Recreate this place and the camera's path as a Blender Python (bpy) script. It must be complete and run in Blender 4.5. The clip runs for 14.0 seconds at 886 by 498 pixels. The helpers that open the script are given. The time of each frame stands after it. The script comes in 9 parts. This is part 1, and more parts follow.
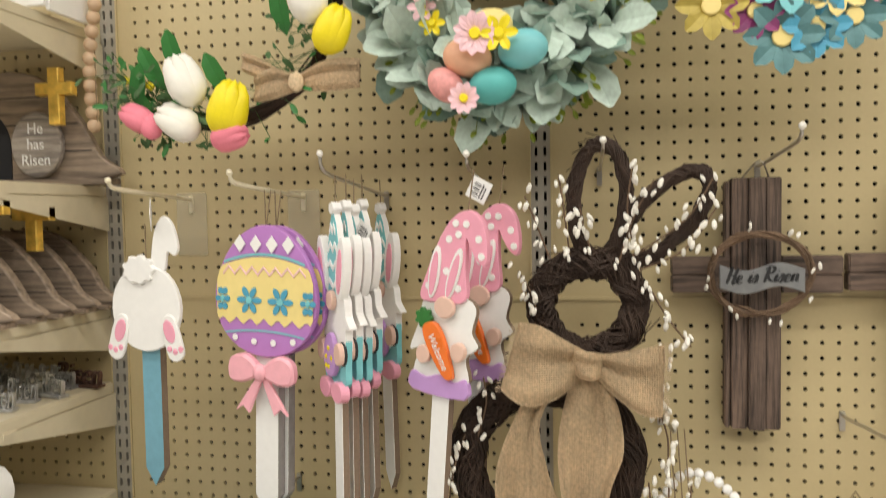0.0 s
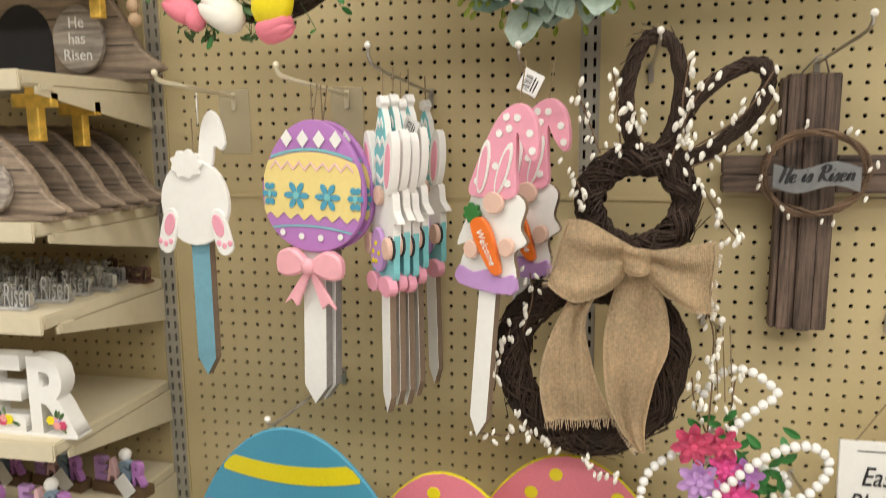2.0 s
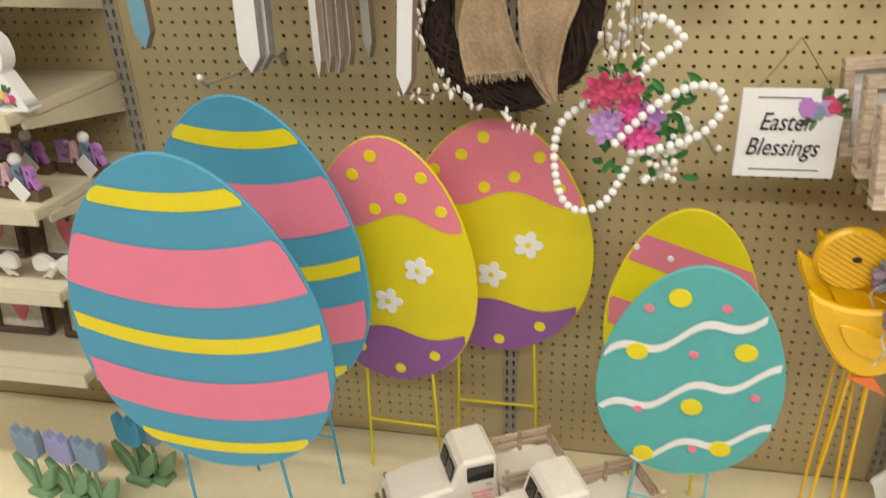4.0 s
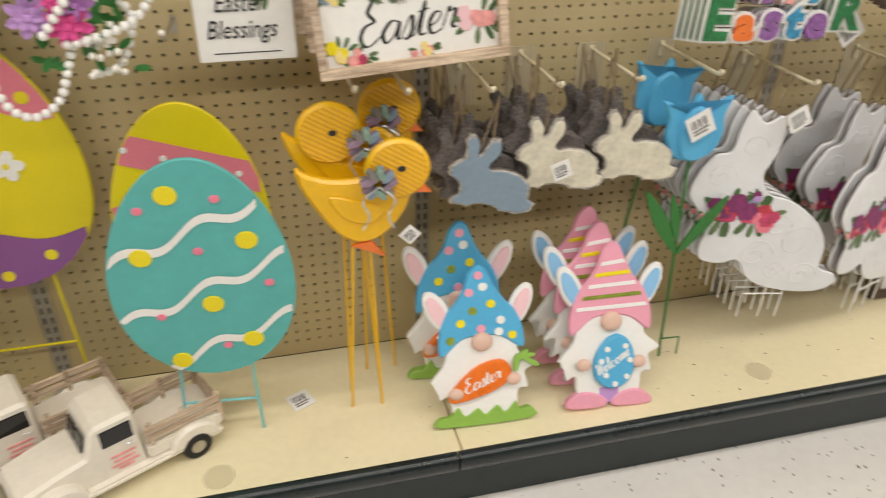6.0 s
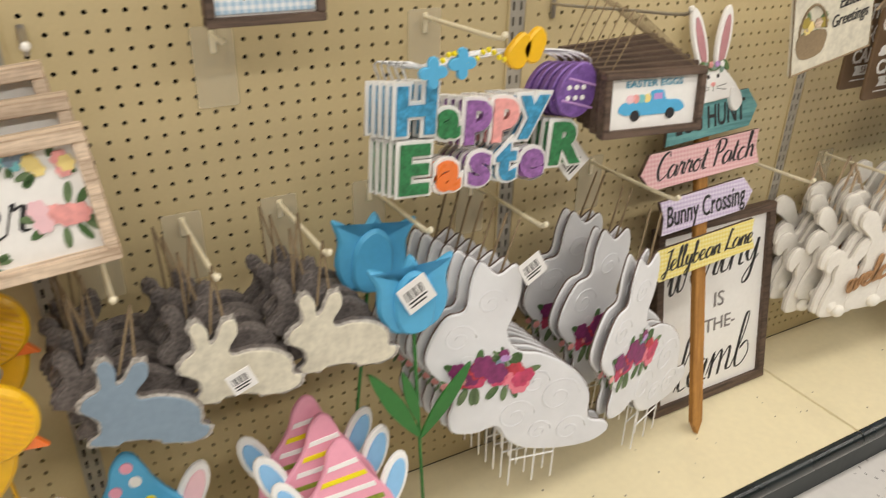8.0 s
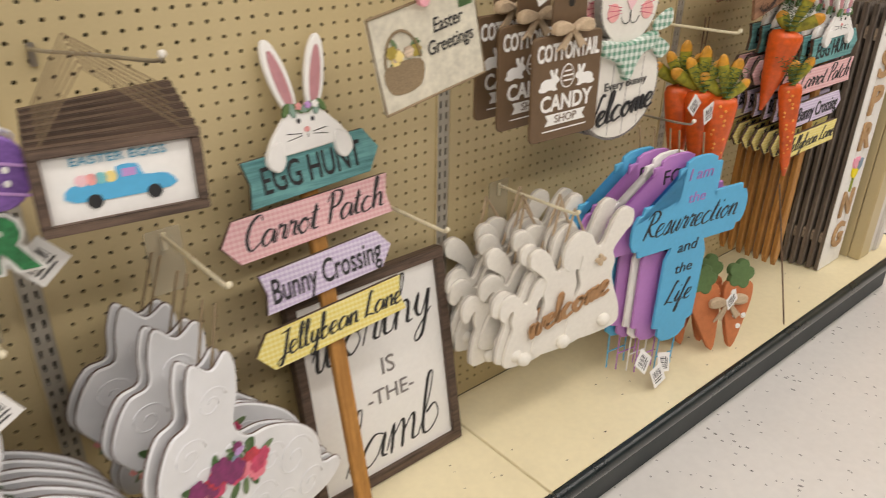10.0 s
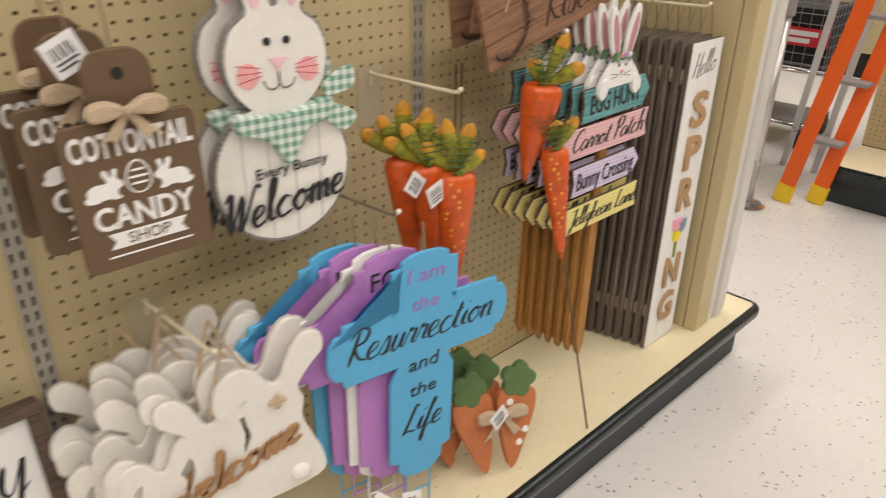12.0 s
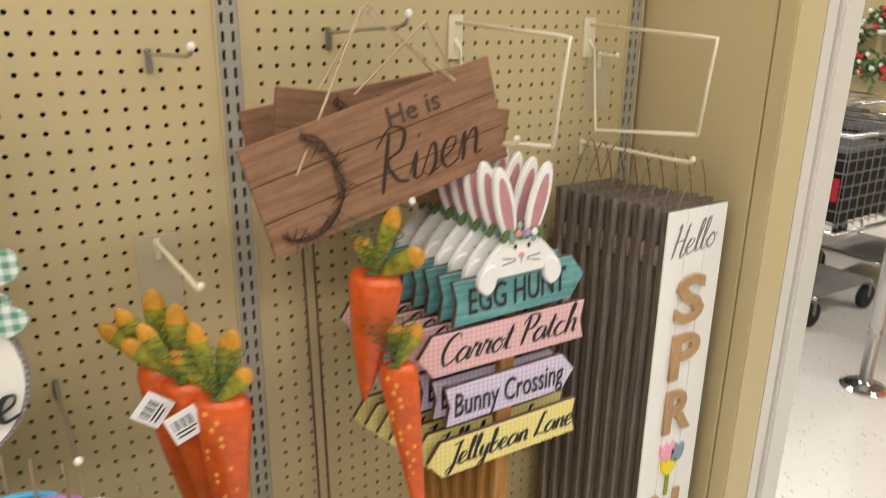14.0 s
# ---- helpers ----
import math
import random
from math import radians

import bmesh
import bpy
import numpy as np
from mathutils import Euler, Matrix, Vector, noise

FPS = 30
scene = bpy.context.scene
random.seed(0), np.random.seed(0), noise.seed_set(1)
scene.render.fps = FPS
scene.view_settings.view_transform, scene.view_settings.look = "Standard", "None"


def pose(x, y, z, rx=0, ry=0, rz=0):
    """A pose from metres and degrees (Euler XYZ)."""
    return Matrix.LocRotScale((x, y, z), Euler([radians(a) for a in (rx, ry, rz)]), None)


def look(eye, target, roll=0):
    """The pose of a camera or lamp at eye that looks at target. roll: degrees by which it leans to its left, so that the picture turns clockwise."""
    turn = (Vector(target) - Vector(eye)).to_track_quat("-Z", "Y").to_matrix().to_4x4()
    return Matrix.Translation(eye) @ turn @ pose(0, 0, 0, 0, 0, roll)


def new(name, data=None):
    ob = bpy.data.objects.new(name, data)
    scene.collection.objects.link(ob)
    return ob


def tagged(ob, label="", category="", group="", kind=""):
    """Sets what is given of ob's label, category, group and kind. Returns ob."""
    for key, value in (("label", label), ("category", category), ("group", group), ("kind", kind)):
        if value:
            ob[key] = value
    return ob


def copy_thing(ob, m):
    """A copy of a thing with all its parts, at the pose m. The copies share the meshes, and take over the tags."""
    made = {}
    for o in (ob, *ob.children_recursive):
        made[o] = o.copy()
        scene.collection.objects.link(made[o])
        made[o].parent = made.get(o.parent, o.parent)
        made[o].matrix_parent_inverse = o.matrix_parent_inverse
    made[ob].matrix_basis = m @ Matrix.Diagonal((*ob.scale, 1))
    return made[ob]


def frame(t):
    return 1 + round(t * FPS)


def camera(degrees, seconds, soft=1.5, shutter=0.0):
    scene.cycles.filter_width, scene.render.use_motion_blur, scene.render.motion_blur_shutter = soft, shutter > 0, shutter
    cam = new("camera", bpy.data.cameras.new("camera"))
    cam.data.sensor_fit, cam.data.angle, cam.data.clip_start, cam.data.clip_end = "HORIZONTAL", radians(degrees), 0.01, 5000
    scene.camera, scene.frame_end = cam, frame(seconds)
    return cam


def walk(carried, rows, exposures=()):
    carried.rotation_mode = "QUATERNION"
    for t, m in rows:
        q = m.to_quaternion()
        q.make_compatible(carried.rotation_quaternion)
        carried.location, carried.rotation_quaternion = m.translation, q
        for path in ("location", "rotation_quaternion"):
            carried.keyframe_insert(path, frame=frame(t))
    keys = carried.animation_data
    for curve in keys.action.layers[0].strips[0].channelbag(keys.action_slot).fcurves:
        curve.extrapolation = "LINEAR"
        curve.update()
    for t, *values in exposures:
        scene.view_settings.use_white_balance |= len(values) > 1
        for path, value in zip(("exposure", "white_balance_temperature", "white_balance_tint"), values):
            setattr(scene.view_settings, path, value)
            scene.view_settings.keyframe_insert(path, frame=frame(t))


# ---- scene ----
cam = camera(61.2, 14.0, soft=1.0, shutter=0.45)
PATH = [
    (0, (0.48, -1.29, 1.596), (0.123, 0.676, 1.503), -1.0),
    (0.5, (0.479, -1.299, 1.622), (0.099, 0.665, 1.647), -0.7),
    (1, (0.461, -1.303, 1.605), (0.061, 0.657, 1.609), -0.5),
    (1.5, (0.45, -1.299, 1.584), (0.039, 0.653, 1.446), -0.4),
    (2, (0.442, -1.298, 1.561), (0.028, 0.635, 1.255), -0.6),
    (2.2, (0.44, -1.3, 1.555), (0.029, 0.621, 1.177), -0.5),
    (4.3, (0.617, -1.406, 1.41), (0.262, 0.311, 0.446), -2.4),
    (4.5, (0.654, -1.418, 1.408), (0.363, 0.286, 0.404), -2.2),
    (5, (0.739, -1.432, 1.386), (0.654, 0.264, 0.329), -1.4),
    (5.5, (0.831, -1.412, 1.371), (1.014, 0.268, 0.3), 0.0),
    (6, (0.899, -1.395, 1.352), (1.324, 0.241, 0.282), 1.1),
    (6.5, (0.976, -1.321, 1.333), (1.609, 0.251, 0.271), 1.9),
    (7, (1.068, -1.189, 1.346), (1.83, 0.354, 0.327), 1.7),
    (7.5, (1.153, -1.118, 1.356), (1.993, 0.412, 0.38), 1.8),
    (8, (1.25, -1.101, 1.384), (2.127, 0.443, 0.465), 1.4),
    (8.5, (1.403, -1.096, 1.398), (2.339, 0.431, 0.51), 1.8),
    (9, (1.532, -1.126, 1.394), (2.575, 0.33, 0.504), 2.5),
    (9.2, (1.583, -1.128, 1.387), (2.687, 0.281, 0.494), 2.8),
    (11.3, (2.335, -1.11, 1.392), (3.543, 0.204, 0.49), 0.6),
    (11.5, (2.403, -1.125, 1.394), (3.626, 0.18, 0.499), 0.7),
    (12, (2.558, -1.128, 1.394), (3.838, 0.132, 0.513), 1.3),
    (12.5, (2.78, -1.063, 1.384), (4.098, 0.17, 0.521), 1.2),
    (13, (2.95, -1.013, 1.385), (4.248, 0.262, 0.552), 1.5),
    (13.5, (3.114, -1.042, 1.379), (4.251, 0.409, 0.603), 1.3),
    (14, (3.291, -1.102, 1.402), (4.298, 0.503, 0.764), 0.7),
]
walk(cam, [(t, look(eye, target, roll)) for t, eye, target, roll in PATH], ((0.0, 0.10, 6500, 10), (1.0, 0.08, 6500, 10), (2.2, 0.18, 6500, 10), (4.4, 0.04, 6500, 10), (5.0, 0.0, 6500, 10), (7.0, -0.12, 6500, 12), (8.4, -0.01, 6500, 12), (9.0, -0.12, 6500, 14), (12.5, -0.13, 6500, 15), (13.3, -0.04, 6500, 14), (14.0, 0.05, 6500, 11)))

# ---- world and light ----
world = bpy.data.worlds.new("store_air")
scene.world = world
world.use_nodes = True
world.node_tree.nodes["Background"].inputs[0].default_value = (1.0, 0.95, 0.86, 1)
world.node_tree.nodes["Background"].inputs[1].default_value = 0.1


def ceiling_strip(x, y, length, power, turn=0.0):
    """A row of fluorescent tubes under the store ceiling."""
    lamp = bpy.data.lights.new("fluorescent_row", "AREA")
    lamp.shape, lamp.size, lamp.size_y = "RECTANGLE", length, 0.3
    lamp.energy, lamp.color = power, (1.0, 0.955, 0.875)
    ob = new("fluorescent_row", lamp)
    ob.matrix_world = pose(x, y, 3.95, 0, 0, turn)


LAMP = 91
for x, k in ((1.2, 1.0), (7.6, 1.0), (-5.0, 0.85)):
    ceiling_strip(x, -1.55, 6.0, LAMP * k)
    ceiling_strip(x, -3.7, 6.0, LAMP * 1.3 * k)
ceiling_strip(7.6, 2.6, 6.0, LAMP * 2.2)


# ---- materials ----
def surface(name, color, rough=0.5, metal=0.0, vary=0.12, scale=6.0, fine=90.0, bump=0.08, dirt=0.0, stretch=(1, 1, 1), coat=0.0, noise_rough=0.1, object_vary=0.0):
    m = bpy.data.materials.new(name)
    m.use_nodes = True
    nt = m.node_tree
    n, l = nt.nodes, nt.links
    b = n["Principled BSDF"]
    b.inputs["Roughness"].default_value, b.inputs["Metallic"].default_value = rough, metal
    b.inputs["Coat Weight"].default_value = coat
    tc, mp = n.new("ShaderNodeTexCoord"), n.new("ShaderNodeMapping")
    mp.inputs["Scale"].default_value = stretch
    l.new(tc.outputs["Object"], mp.inputs["Vector"])
    big, small = n.new("ShaderNodeTexNoise"), n.new("ShaderNodeTexNoise")
    for tex, s, d in ((big, scale, 4), (small, fine, 3)):
        tex.inputs["Scale"].default_value, tex.inputs["Detail"].default_value = s, d
        l.new(mp.outputs[0], tex.inputs["Vector"])
    add = n.new("ShaderNodeMath")
    add.operation = "ADD"
    l.new(big.outputs[0], add.inputs[0]), l.new(small.outputs[0], add.inputs[1])
    ramp = n.new("ShaderNodeMapRange")
    ramp.inputs[1].default_value, ramp.inputs[2].default_value = 0.6, 1.4
    ramp.inputs[3].default_value, ramp.inputs[4].default_value = 1 - vary, 1 + vary
    l.new(add.outputs[0], ramp.inputs[0])
    mul = n.new("ShaderNodeVectorMath")
    mul.operation = "SCALE"
    mul.inputs[0].default_value = color
    l.new(ramp.outputs[0], mul.inputs["Scale"])
    out = mul.outputs[0]
    if object_vary:
        info, r2, m2 = n.new("ShaderNodeObjectInfo"), n.new("ShaderNodeMapRange"), n.new("ShaderNodeVectorMath")
        r2.inputs[3].default_value, r2.inputs[4].default_value = 1 - object_vary, 1 + object_vary
        m2.operation = "SCALE"
        l.new(info.outputs["Random"], r2.inputs[0]), l.new(out, m2.inputs[0]), l.new(r2.outputs[0], m2.inputs["Scale"])
        out = m2.outputs[0]
    if dirt:
        st, sr, mix = n.new("ShaderNodeTexNoise"), n.new("ShaderNodeMapRange"), n.new("ShaderNodeMix")
        st.inputs["Scale"].default_value, st.inputs["Detail"].default_value = scale * 2.3, 8
        l.new(mp.outputs[0], st.inputs["Vector"]), l.new(st.outputs[0], sr.inputs[0])
        sr.inputs[1].default_value, sr.inputs[2].default_value, sr.inputs[4].default_value = 0.55, 0.75, dirt
        mix.data_type = "RGBA"
        mix.inputs[7].default_value = tuple(c * 0.45 for c in color) + (1,)
        l.new(sr.outputs[0], mix.inputs[0]), l.new(out, mix.inputs[6])
        out = mix.outputs[2]
    l.new(out, b.inputs["Base Color"])
    rr = n.new("ShaderNodeMapRange")
    rr.inputs[3].default_value, rr.inputs[4].default_value = max(0.02, rough - noise_rough), min(1, rough + noise_rough)
    l.new(big.outputs[0], rr.inputs[0]), l.new(rr.outputs[0], b.inputs["Roughness"])
    bp = n.new("ShaderNodeBump")
    bp.inputs["Strength"].default_value, bp.inputs["Distance"].default_value = bump, 0.002
    l.new(small.outputs[0], bp.inputs["Height"]), l.new(bp.outputs[0], b.inputs["Normal"])
    return m


def weave(name, color, pitch, rough=0.9, bump=0.5, contrast=0.25):
    """Cloth of crossing threads."""
    m = surface(name, color, rough, vary=contrast, scale=14, fine=220)
    nt = m.node_tree
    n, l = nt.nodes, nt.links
    tc = n.new("ShaderNodeTexCoord")
    waves = []
    for axis in ("X", "Z"):
        w = n.new("ShaderNodeTexWave")
        w.bands_direction = axis
        w.inputs["Scale"].default_value, w.inputs["Distortion"].default_value, w.inputs["Detail"].default_value = pitch, 1.2, 2
        l.new(tc.outputs["Object"], w.inputs["Vector"])
        waves.append(w)
    mx = n.new("ShaderNodeMath")
    mx.operation = "MULTIPLY"
    l.new(waves[0].outputs["Fac"], mx.inputs[0]), l.new(waves[1].outputs["Fac"], mx.inputs[1])
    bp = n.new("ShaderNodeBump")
    bp.inputs["Strength"].default_value, bp.inputs["Distance"].default_value = bump, 0.0015
    l.new(mx.outputs[0], bp.inputs["Height"]), l.new(bp.outputs[0], n["Principled BSDF"].inputs["Normal"])
    return m


def gingham(name, a, b, pitch):
    """Two-colour check, painted or woven."""
    m = surface(name, a, 0.75)
    nt = m.node_tree
    n, l = nt.nodes, nt.links
    tc, sep = n.new("ShaderNodeTexCoord"), n.new("ShaderNodeSeparateXYZ")
    l.new(tc.outputs["Object"], sep.inputs[0])
    steps = []
    for axis in ("X", "Z"):
        k, f, g = (n.new("ShaderNodeMath") for _ in range(3))
        k.operation, f.operation, g.operation = "MULTIPLY", "FRACT", "GREATER_THAN"
        k.inputs[1].default_value, g.inputs[1].default_value = 1 / pitch, 0.5
        l.new(sep.outputs[axis], k.inputs[0]), l.new(k.outputs[0], f.inputs[0]), l.new(f.outputs[0], g.inputs[0])
        steps.append(g)
    s = n.new("ShaderNodeMath")
    s.operation = "ADD"
    l.new(steps[0].outputs[0], s.inputs[0]), l.new(steps[1].outputs[0], s.inputs[1])
    h = n.new("ShaderNodeMath")
    h.operation = "MULTIPLY"
    h.inputs[1].default_value = 0.5
    l.new(s.outputs[0], h.inputs[0])
    mix = n.new("ShaderNodeMix")
    mix.data_type = "RGBA"
    mix.inputs[6].default_value, mix.inputs[7].default_value = (*a, 1), (*b, 1)
    l.new(h.outputs[0], mix.inputs[0]), l.new(mix.outputs[2], n["Principled BSDF"].inputs["Base Color"])
    return m


def speckled(name, color, speck, scale, amount):
    """Vinyl floor tile with dark chips."""
    m = surface(name, color, 0.32, vary=0.05, scale=3, fine=40, bump=0.02, noise_rough=0.08)
    nt = m.node_tree
    n, l = nt.nodes, nt.links
    base = n["Principled BSDF"].inputs["Base Color"].links[0].from_socket
    tc, mp, v = n.new("ShaderNodeTexCoord"), n.new("ShaderNodeMapping"), n.new("ShaderNodeTexVoronoi")
    mp.inputs["Rotation"].default_value, mp.inputs["Scale"].default_value = (0, 0, 0.7), (1.0, 0.45, 1)
    v.inputs["Scale"].default_value = scale
    l.new(tc.outputs["Object"], mp.inputs[0]), l.new(mp.outputs[0], v.inputs["Vector"])
    noise_tex = n.new("ShaderNodeTexNoise")
    noise_tex.inputs["Scale"].default_value = 5
    l.new(tc.outputs["Object"], noise_tex.inputs["Vector"])
    lim = n.new("ShaderNodeMath")
    lim.operation, lim.inputs[1].default_value = "MULTIPLY", amount
    l.new(noise_tex.outputs[0], lim.inputs[0])
    lt = n.new("ShaderNodeMath")
    lt.operation = "LESS_THAN"
    l.new(v.outputs["Distance"], lt.inputs[0]), l.new(lim.outputs[0], lt.inputs[1])
    sel = n.new("ShaderNodeSeparateColor")
    l.new(v.outputs["Color"], sel.inputs[0])
    gt, both = n.new("ShaderNodeMath"), n.new("ShaderNodeMath")
    gt.operation, gt.inputs[1].default_value, both.operation = "GREATER_THAN", 0.55, "MULTIPLY"
    l.new(sel.outputs[0], gt.inputs[0]), l.new(lt.outputs[0], both.inputs[0]), l.new(gt.outputs[0], both.inputs[1])
    mix = n.new("ShaderNodeMix")
    mix.data_type = "RGBA"
    mix.inputs[7].default_value = (*speck, 1)
    l.new(both.outputs[0], mix.inputs[0]), l.new(base, mix.inputs[6]), l.new(mix.outputs[2], n["Principled BSDF"].inputs["Base Color"])
    return m


def grain(name, dark, light, along="X", scale=9.0, rough=0.65, bump=0.35, object_vary=0.15):
    """Wood with grain running along one axis of the thing."""
    m = surface(name, light, rough, vary=0.2, scale=5, fine=70, bump=bump, object_vary=object_vary)
    nt = m.node_tree
    n, l = nt.nodes, nt.links
    base = n["Principled BSDF"].inputs["Base Color"].links[0].from_socket
    tc, mp, w = n.new("ShaderNodeTexCoord"), n.new("ShaderNodeMapping"), n.new("ShaderNodeTexNoise")
    mp.inputs["Scale"].default_value = {"X": (0.8, 14, 14), "Z": (14, 14, 0.8), "Y": (14, 0.8, 14)}[along]
    w.inputs["Scale"].default_value, w.inputs["Detail"].default_value, w.inputs["Roughness"].default_value = scale, 6, 0.65
    l.new(tc.outputs["Object"], mp.inputs[0]), l.new(mp.outputs[0], w.inputs["Vector"])
    r = n.new("ShaderNodeMapRange")
    r.inputs[1].default_value, r.inputs[2].default_value = 0.42, 0.68
    l.new(w.outputs[0], r.inputs[0])
    mix = n.new("ShaderNodeMix")
    mix.data_type = "RGBA"
    mix.inputs[7].default_value = (*dark, 1)
    l.new(r.outputs[0], mix.inputs[0]), l.new(base, mix.inputs[6]), l.new(mix.outputs[2], n["Principled BSDF"].inputs["Base Color"])
    bp = n["Principled BSDF"].inputs["Normal"].links[0].from_node
    l.new(w.outputs[0], bp.inputs["Height"])
    return m


CREAM = surface("cream_paint", (0.560, 0.458, 0.255), 0.45, vary=0.04, scale=2.5, fine=160, bump=0.04, dirt=0.05)
DECK = surface("cream_deck_paint", (0.80, 0.71, 0.47), 0.5, vary=0.05, scale=3, fine=60, bump=0.03, dirt=0.12)
SHELF = surface("shelf_paint", (0.64, 0.57, 0.41), 0.4, vary=0.05, scale=4, fine=80, bump=0.03, dirt=0.1)
POSTGREY = surface("upright_zinc", (0.40, 0.37, 0.31), 0.5, 0.2, vary=0.06, scale=5)
# Near-black that paints the darkness inside holes and hollows.
VOID = surface("unlit_void_black", (0.02, 0.017, 0.012), 0.9)
BLACK = surface("black_bumper", (0.012, 0.018, 0.019), 0.28, vary=0.25, scale=8, fine=60, bump=0.05, dirt=0.2)
KICK = surface("black_kickplate", (0.022, 0.03, 0.031), 0.5, vary=0.2, scale=6, dirt=0.3)
FLOOR = speckled("speckled_vinyl", (0.74, 0.71, 0.67), (0.13, 0.115, 0.105), 75, 0.30)
STEEL = surface("galvanised_wire", (0.5, 0.47, 0.42), 0.32, 0.9, vary=0.1)
CAP = surface("white_plastic", (0.82, 0.79, 0.72), 0.4, vary=0.03)
HOOKCREAM = surface("cream_wire", (0.78, 0.71, 0.52), 0.4, vary=0.04)
CHROME = surface("chrome", (0.75, 0.75, 0.76), 0.12, 1.0, vary=0.03)
CORD = surface("jute_cord", (0.26, 0.19, 0.11), 0.9, vary=0.3, fine=400, bump=0.4)
WHITE = surface("white_paint", (0.85, 0.84, 0.81), 0.55, vary=0.04, scale=8)
PAPER = surface("paper_tag", (0.82, 0.81, 0.79), 0.6, vary=0.03)
INK = surface("black_ink", (0.02, 0.02, 0.022), 0.6, vary=0.1)
GREYINK = surface("grey_ink", (0.22, 0.20, 0.19), 0.6)
EDGE = surface("raw_board_edge", (0.22, 0.155, 0.105), 0.8, vary=0.2, fine=200)
PINK = surface("pink_paint", (0.83, 0.36, 0.47), 0.5, vary=0.05)
SALMON = surface("salmon_paint", (0.80, 0.22, 0.29), 0.6, vary=0.07, scale=10, fine=260, bump=0.2)
HOTPINK = surface("hot_pink_cloth", (0.72, 0.08, 0.30), 0.7, vary=0.2)
PALEPINK = surface("pale_pink_paint", (0.86, 0.56, 0.60), 0.55, vary=0.05)
BLUE = surface("sky_blue_paint", (0.09, 0.42, 0.70), 0.5, vary=0.06)
TEAL = surface("teal_paint", (0.075, 0.335, 0.49), 0.55, vary=0.07, scale=10, fine=260, bump=0.2)
TURQ = surface("turquoise_paint", (0.10, 0.44, 0.42), 0.6, vary=0.08, scale=9, fine=40, bump=0.5)
AQUA = surface("aqua_paint", (0.20, 0.55, 0.58), 0.5, vary=0.06)
YELLOW = surface("yellow_paint", (0.84, 0.69, 0.008), 0.5, vary=0.06, scale=10, fine=260, bump=0.15)
LIME = surface("olive_yellow_paint", (0.76, 0.63, 0.005), 0.6, vary=0.07, scale=10, fine=260, bump=0.2)
CHICKY = surface("chick_yellow_enamel", (0.86, 0.49, 0.004), 0.36, 0.0, vary=0.07, scale=12, coat=0.1)
# Darker amber for the head ribs: shading of the corrugation put into colour.
CHICKRIB = surface("chick_rib_shading", (0.70, 0.33, 0.003), 0.4, 0.0, vary=0.1, scale=12)
BUTTER = surface("butter_yellow_paint", (0.84, 0.68, 0.26), 0.55, vary=0.05)
PURPLE = surface("purple_paint", (0.26, 0.09, 0.30), 0.6, vary=0.08, scale=10, fine=260, bump=0.2)
LILAC = surface("lilac_paint", (0.52, 0.30, 0.62), 0.5, vary=0.05)
ORCHID = surface("orchid_paint", (0.48, 0.21, 0.55), 0.5, vary=0.05)
ORANGE = surface("orange_enamel", (0.83, 0.18, 0.02), 0.3, vary=0.12, scale=18, coat=0.35)
CARROT = surface("carrot_orange", (0.66, 0.10, 0.01), 0.38, 0.1, vary=0.3, scale=16, bump=0.25, coat=0.2)
RUST = surface("rust_orange_paint", (0.52, 0.17, 0.06), 0.65, vary=0.15)
GREEN = surface("leaf_green_paint", (0.028, 0.17, 0.030), 0.5, vary=0.15)
MOSS = surface("moss_green", (0.24, 0.30, 0.03), 0.6, vary=0.35, scale=30)
OLIVE = surface("dark_leaf", (0.06, 0.13, 0.04), 0.7, vary=0.3)
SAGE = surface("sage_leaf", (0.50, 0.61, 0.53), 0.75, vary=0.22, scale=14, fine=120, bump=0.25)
# Darker sage: shade inside the leaf wreath as colour; plain deep sage elsewhere.
SAGE_D = surface("shaded_and_deep_sage_leaf", (0.23, 0.34, 0.28), 0.75, vary=0.25, scale=14)
SKIN = surface("beige_nose_paint", (0.74, 0.50, 0.40), 0.55, vary=0.05)
TWIG = surface("grapevine_bark", (0.046, 0.027, 0.018), 0.85, vary=0.5, scale=30, fine=300, bump=0.8)
TWIG_L = surface("tan_vine_bark", (0.16, 0.10, 0.06), 0.85, vary=0.4, scale=30, fine=300, bump=0.6)
BUD = surface("white_bud", (0.83, 0.80, 0.72), 0.6, vary=0.06)
BURLAP = weave("burlap", (0.66, 0.50, 0.315), 130, contrast=0.35)
LINEN = weave("pale_burlap", (0.55, 0.42, 0.28), 150, contrast=0.2)
PALEPOST = surface("pale_painted_post", (0.70, 0.67, 0.62), 0.4, 0.1, vary=0.05, scale=3)
RIBBON = surface("pink_satin", (0.86, 0.42, 0.48), 0.35, vary=0.08)
GREYWOOD = grain("weathered_grey_wood", (0.10, 0.075, 0.055), (0.34, 0.26, 0.19), "X")
DARKWOOD = grain("dark_weathered_wood", (0.016, 0.010, 0.008), (0.16, 0.108, 0.080), "Z", bump=0.6)
DARKWOOD_X = grain("dark_weathered_wood_across", (0.016, 0.010, 0.008), (0.16, 0.108, 0.080), "X", bump=0.6)
BROWNFRAME = grain("brown_stained_frame", (0.04, 0.026, 0.018), (0.13, 0.085, 0.06), "X")
PALEWOOD = grain("whitewashed_wood", (0.30, 0.20, 0.13), (0.64, 0.51, 0.38), "X")
CEDAR = grain("cedar_plank", (0.17, 0.085, 0.045), (0.28, 0.145, 0.08), "X", bump=0.2)
HONEY = grain("honey_stained_stake", (0.26, 0.11, 0.02), (0.46, 0.22, 0.05), "Z", bump=0.15)
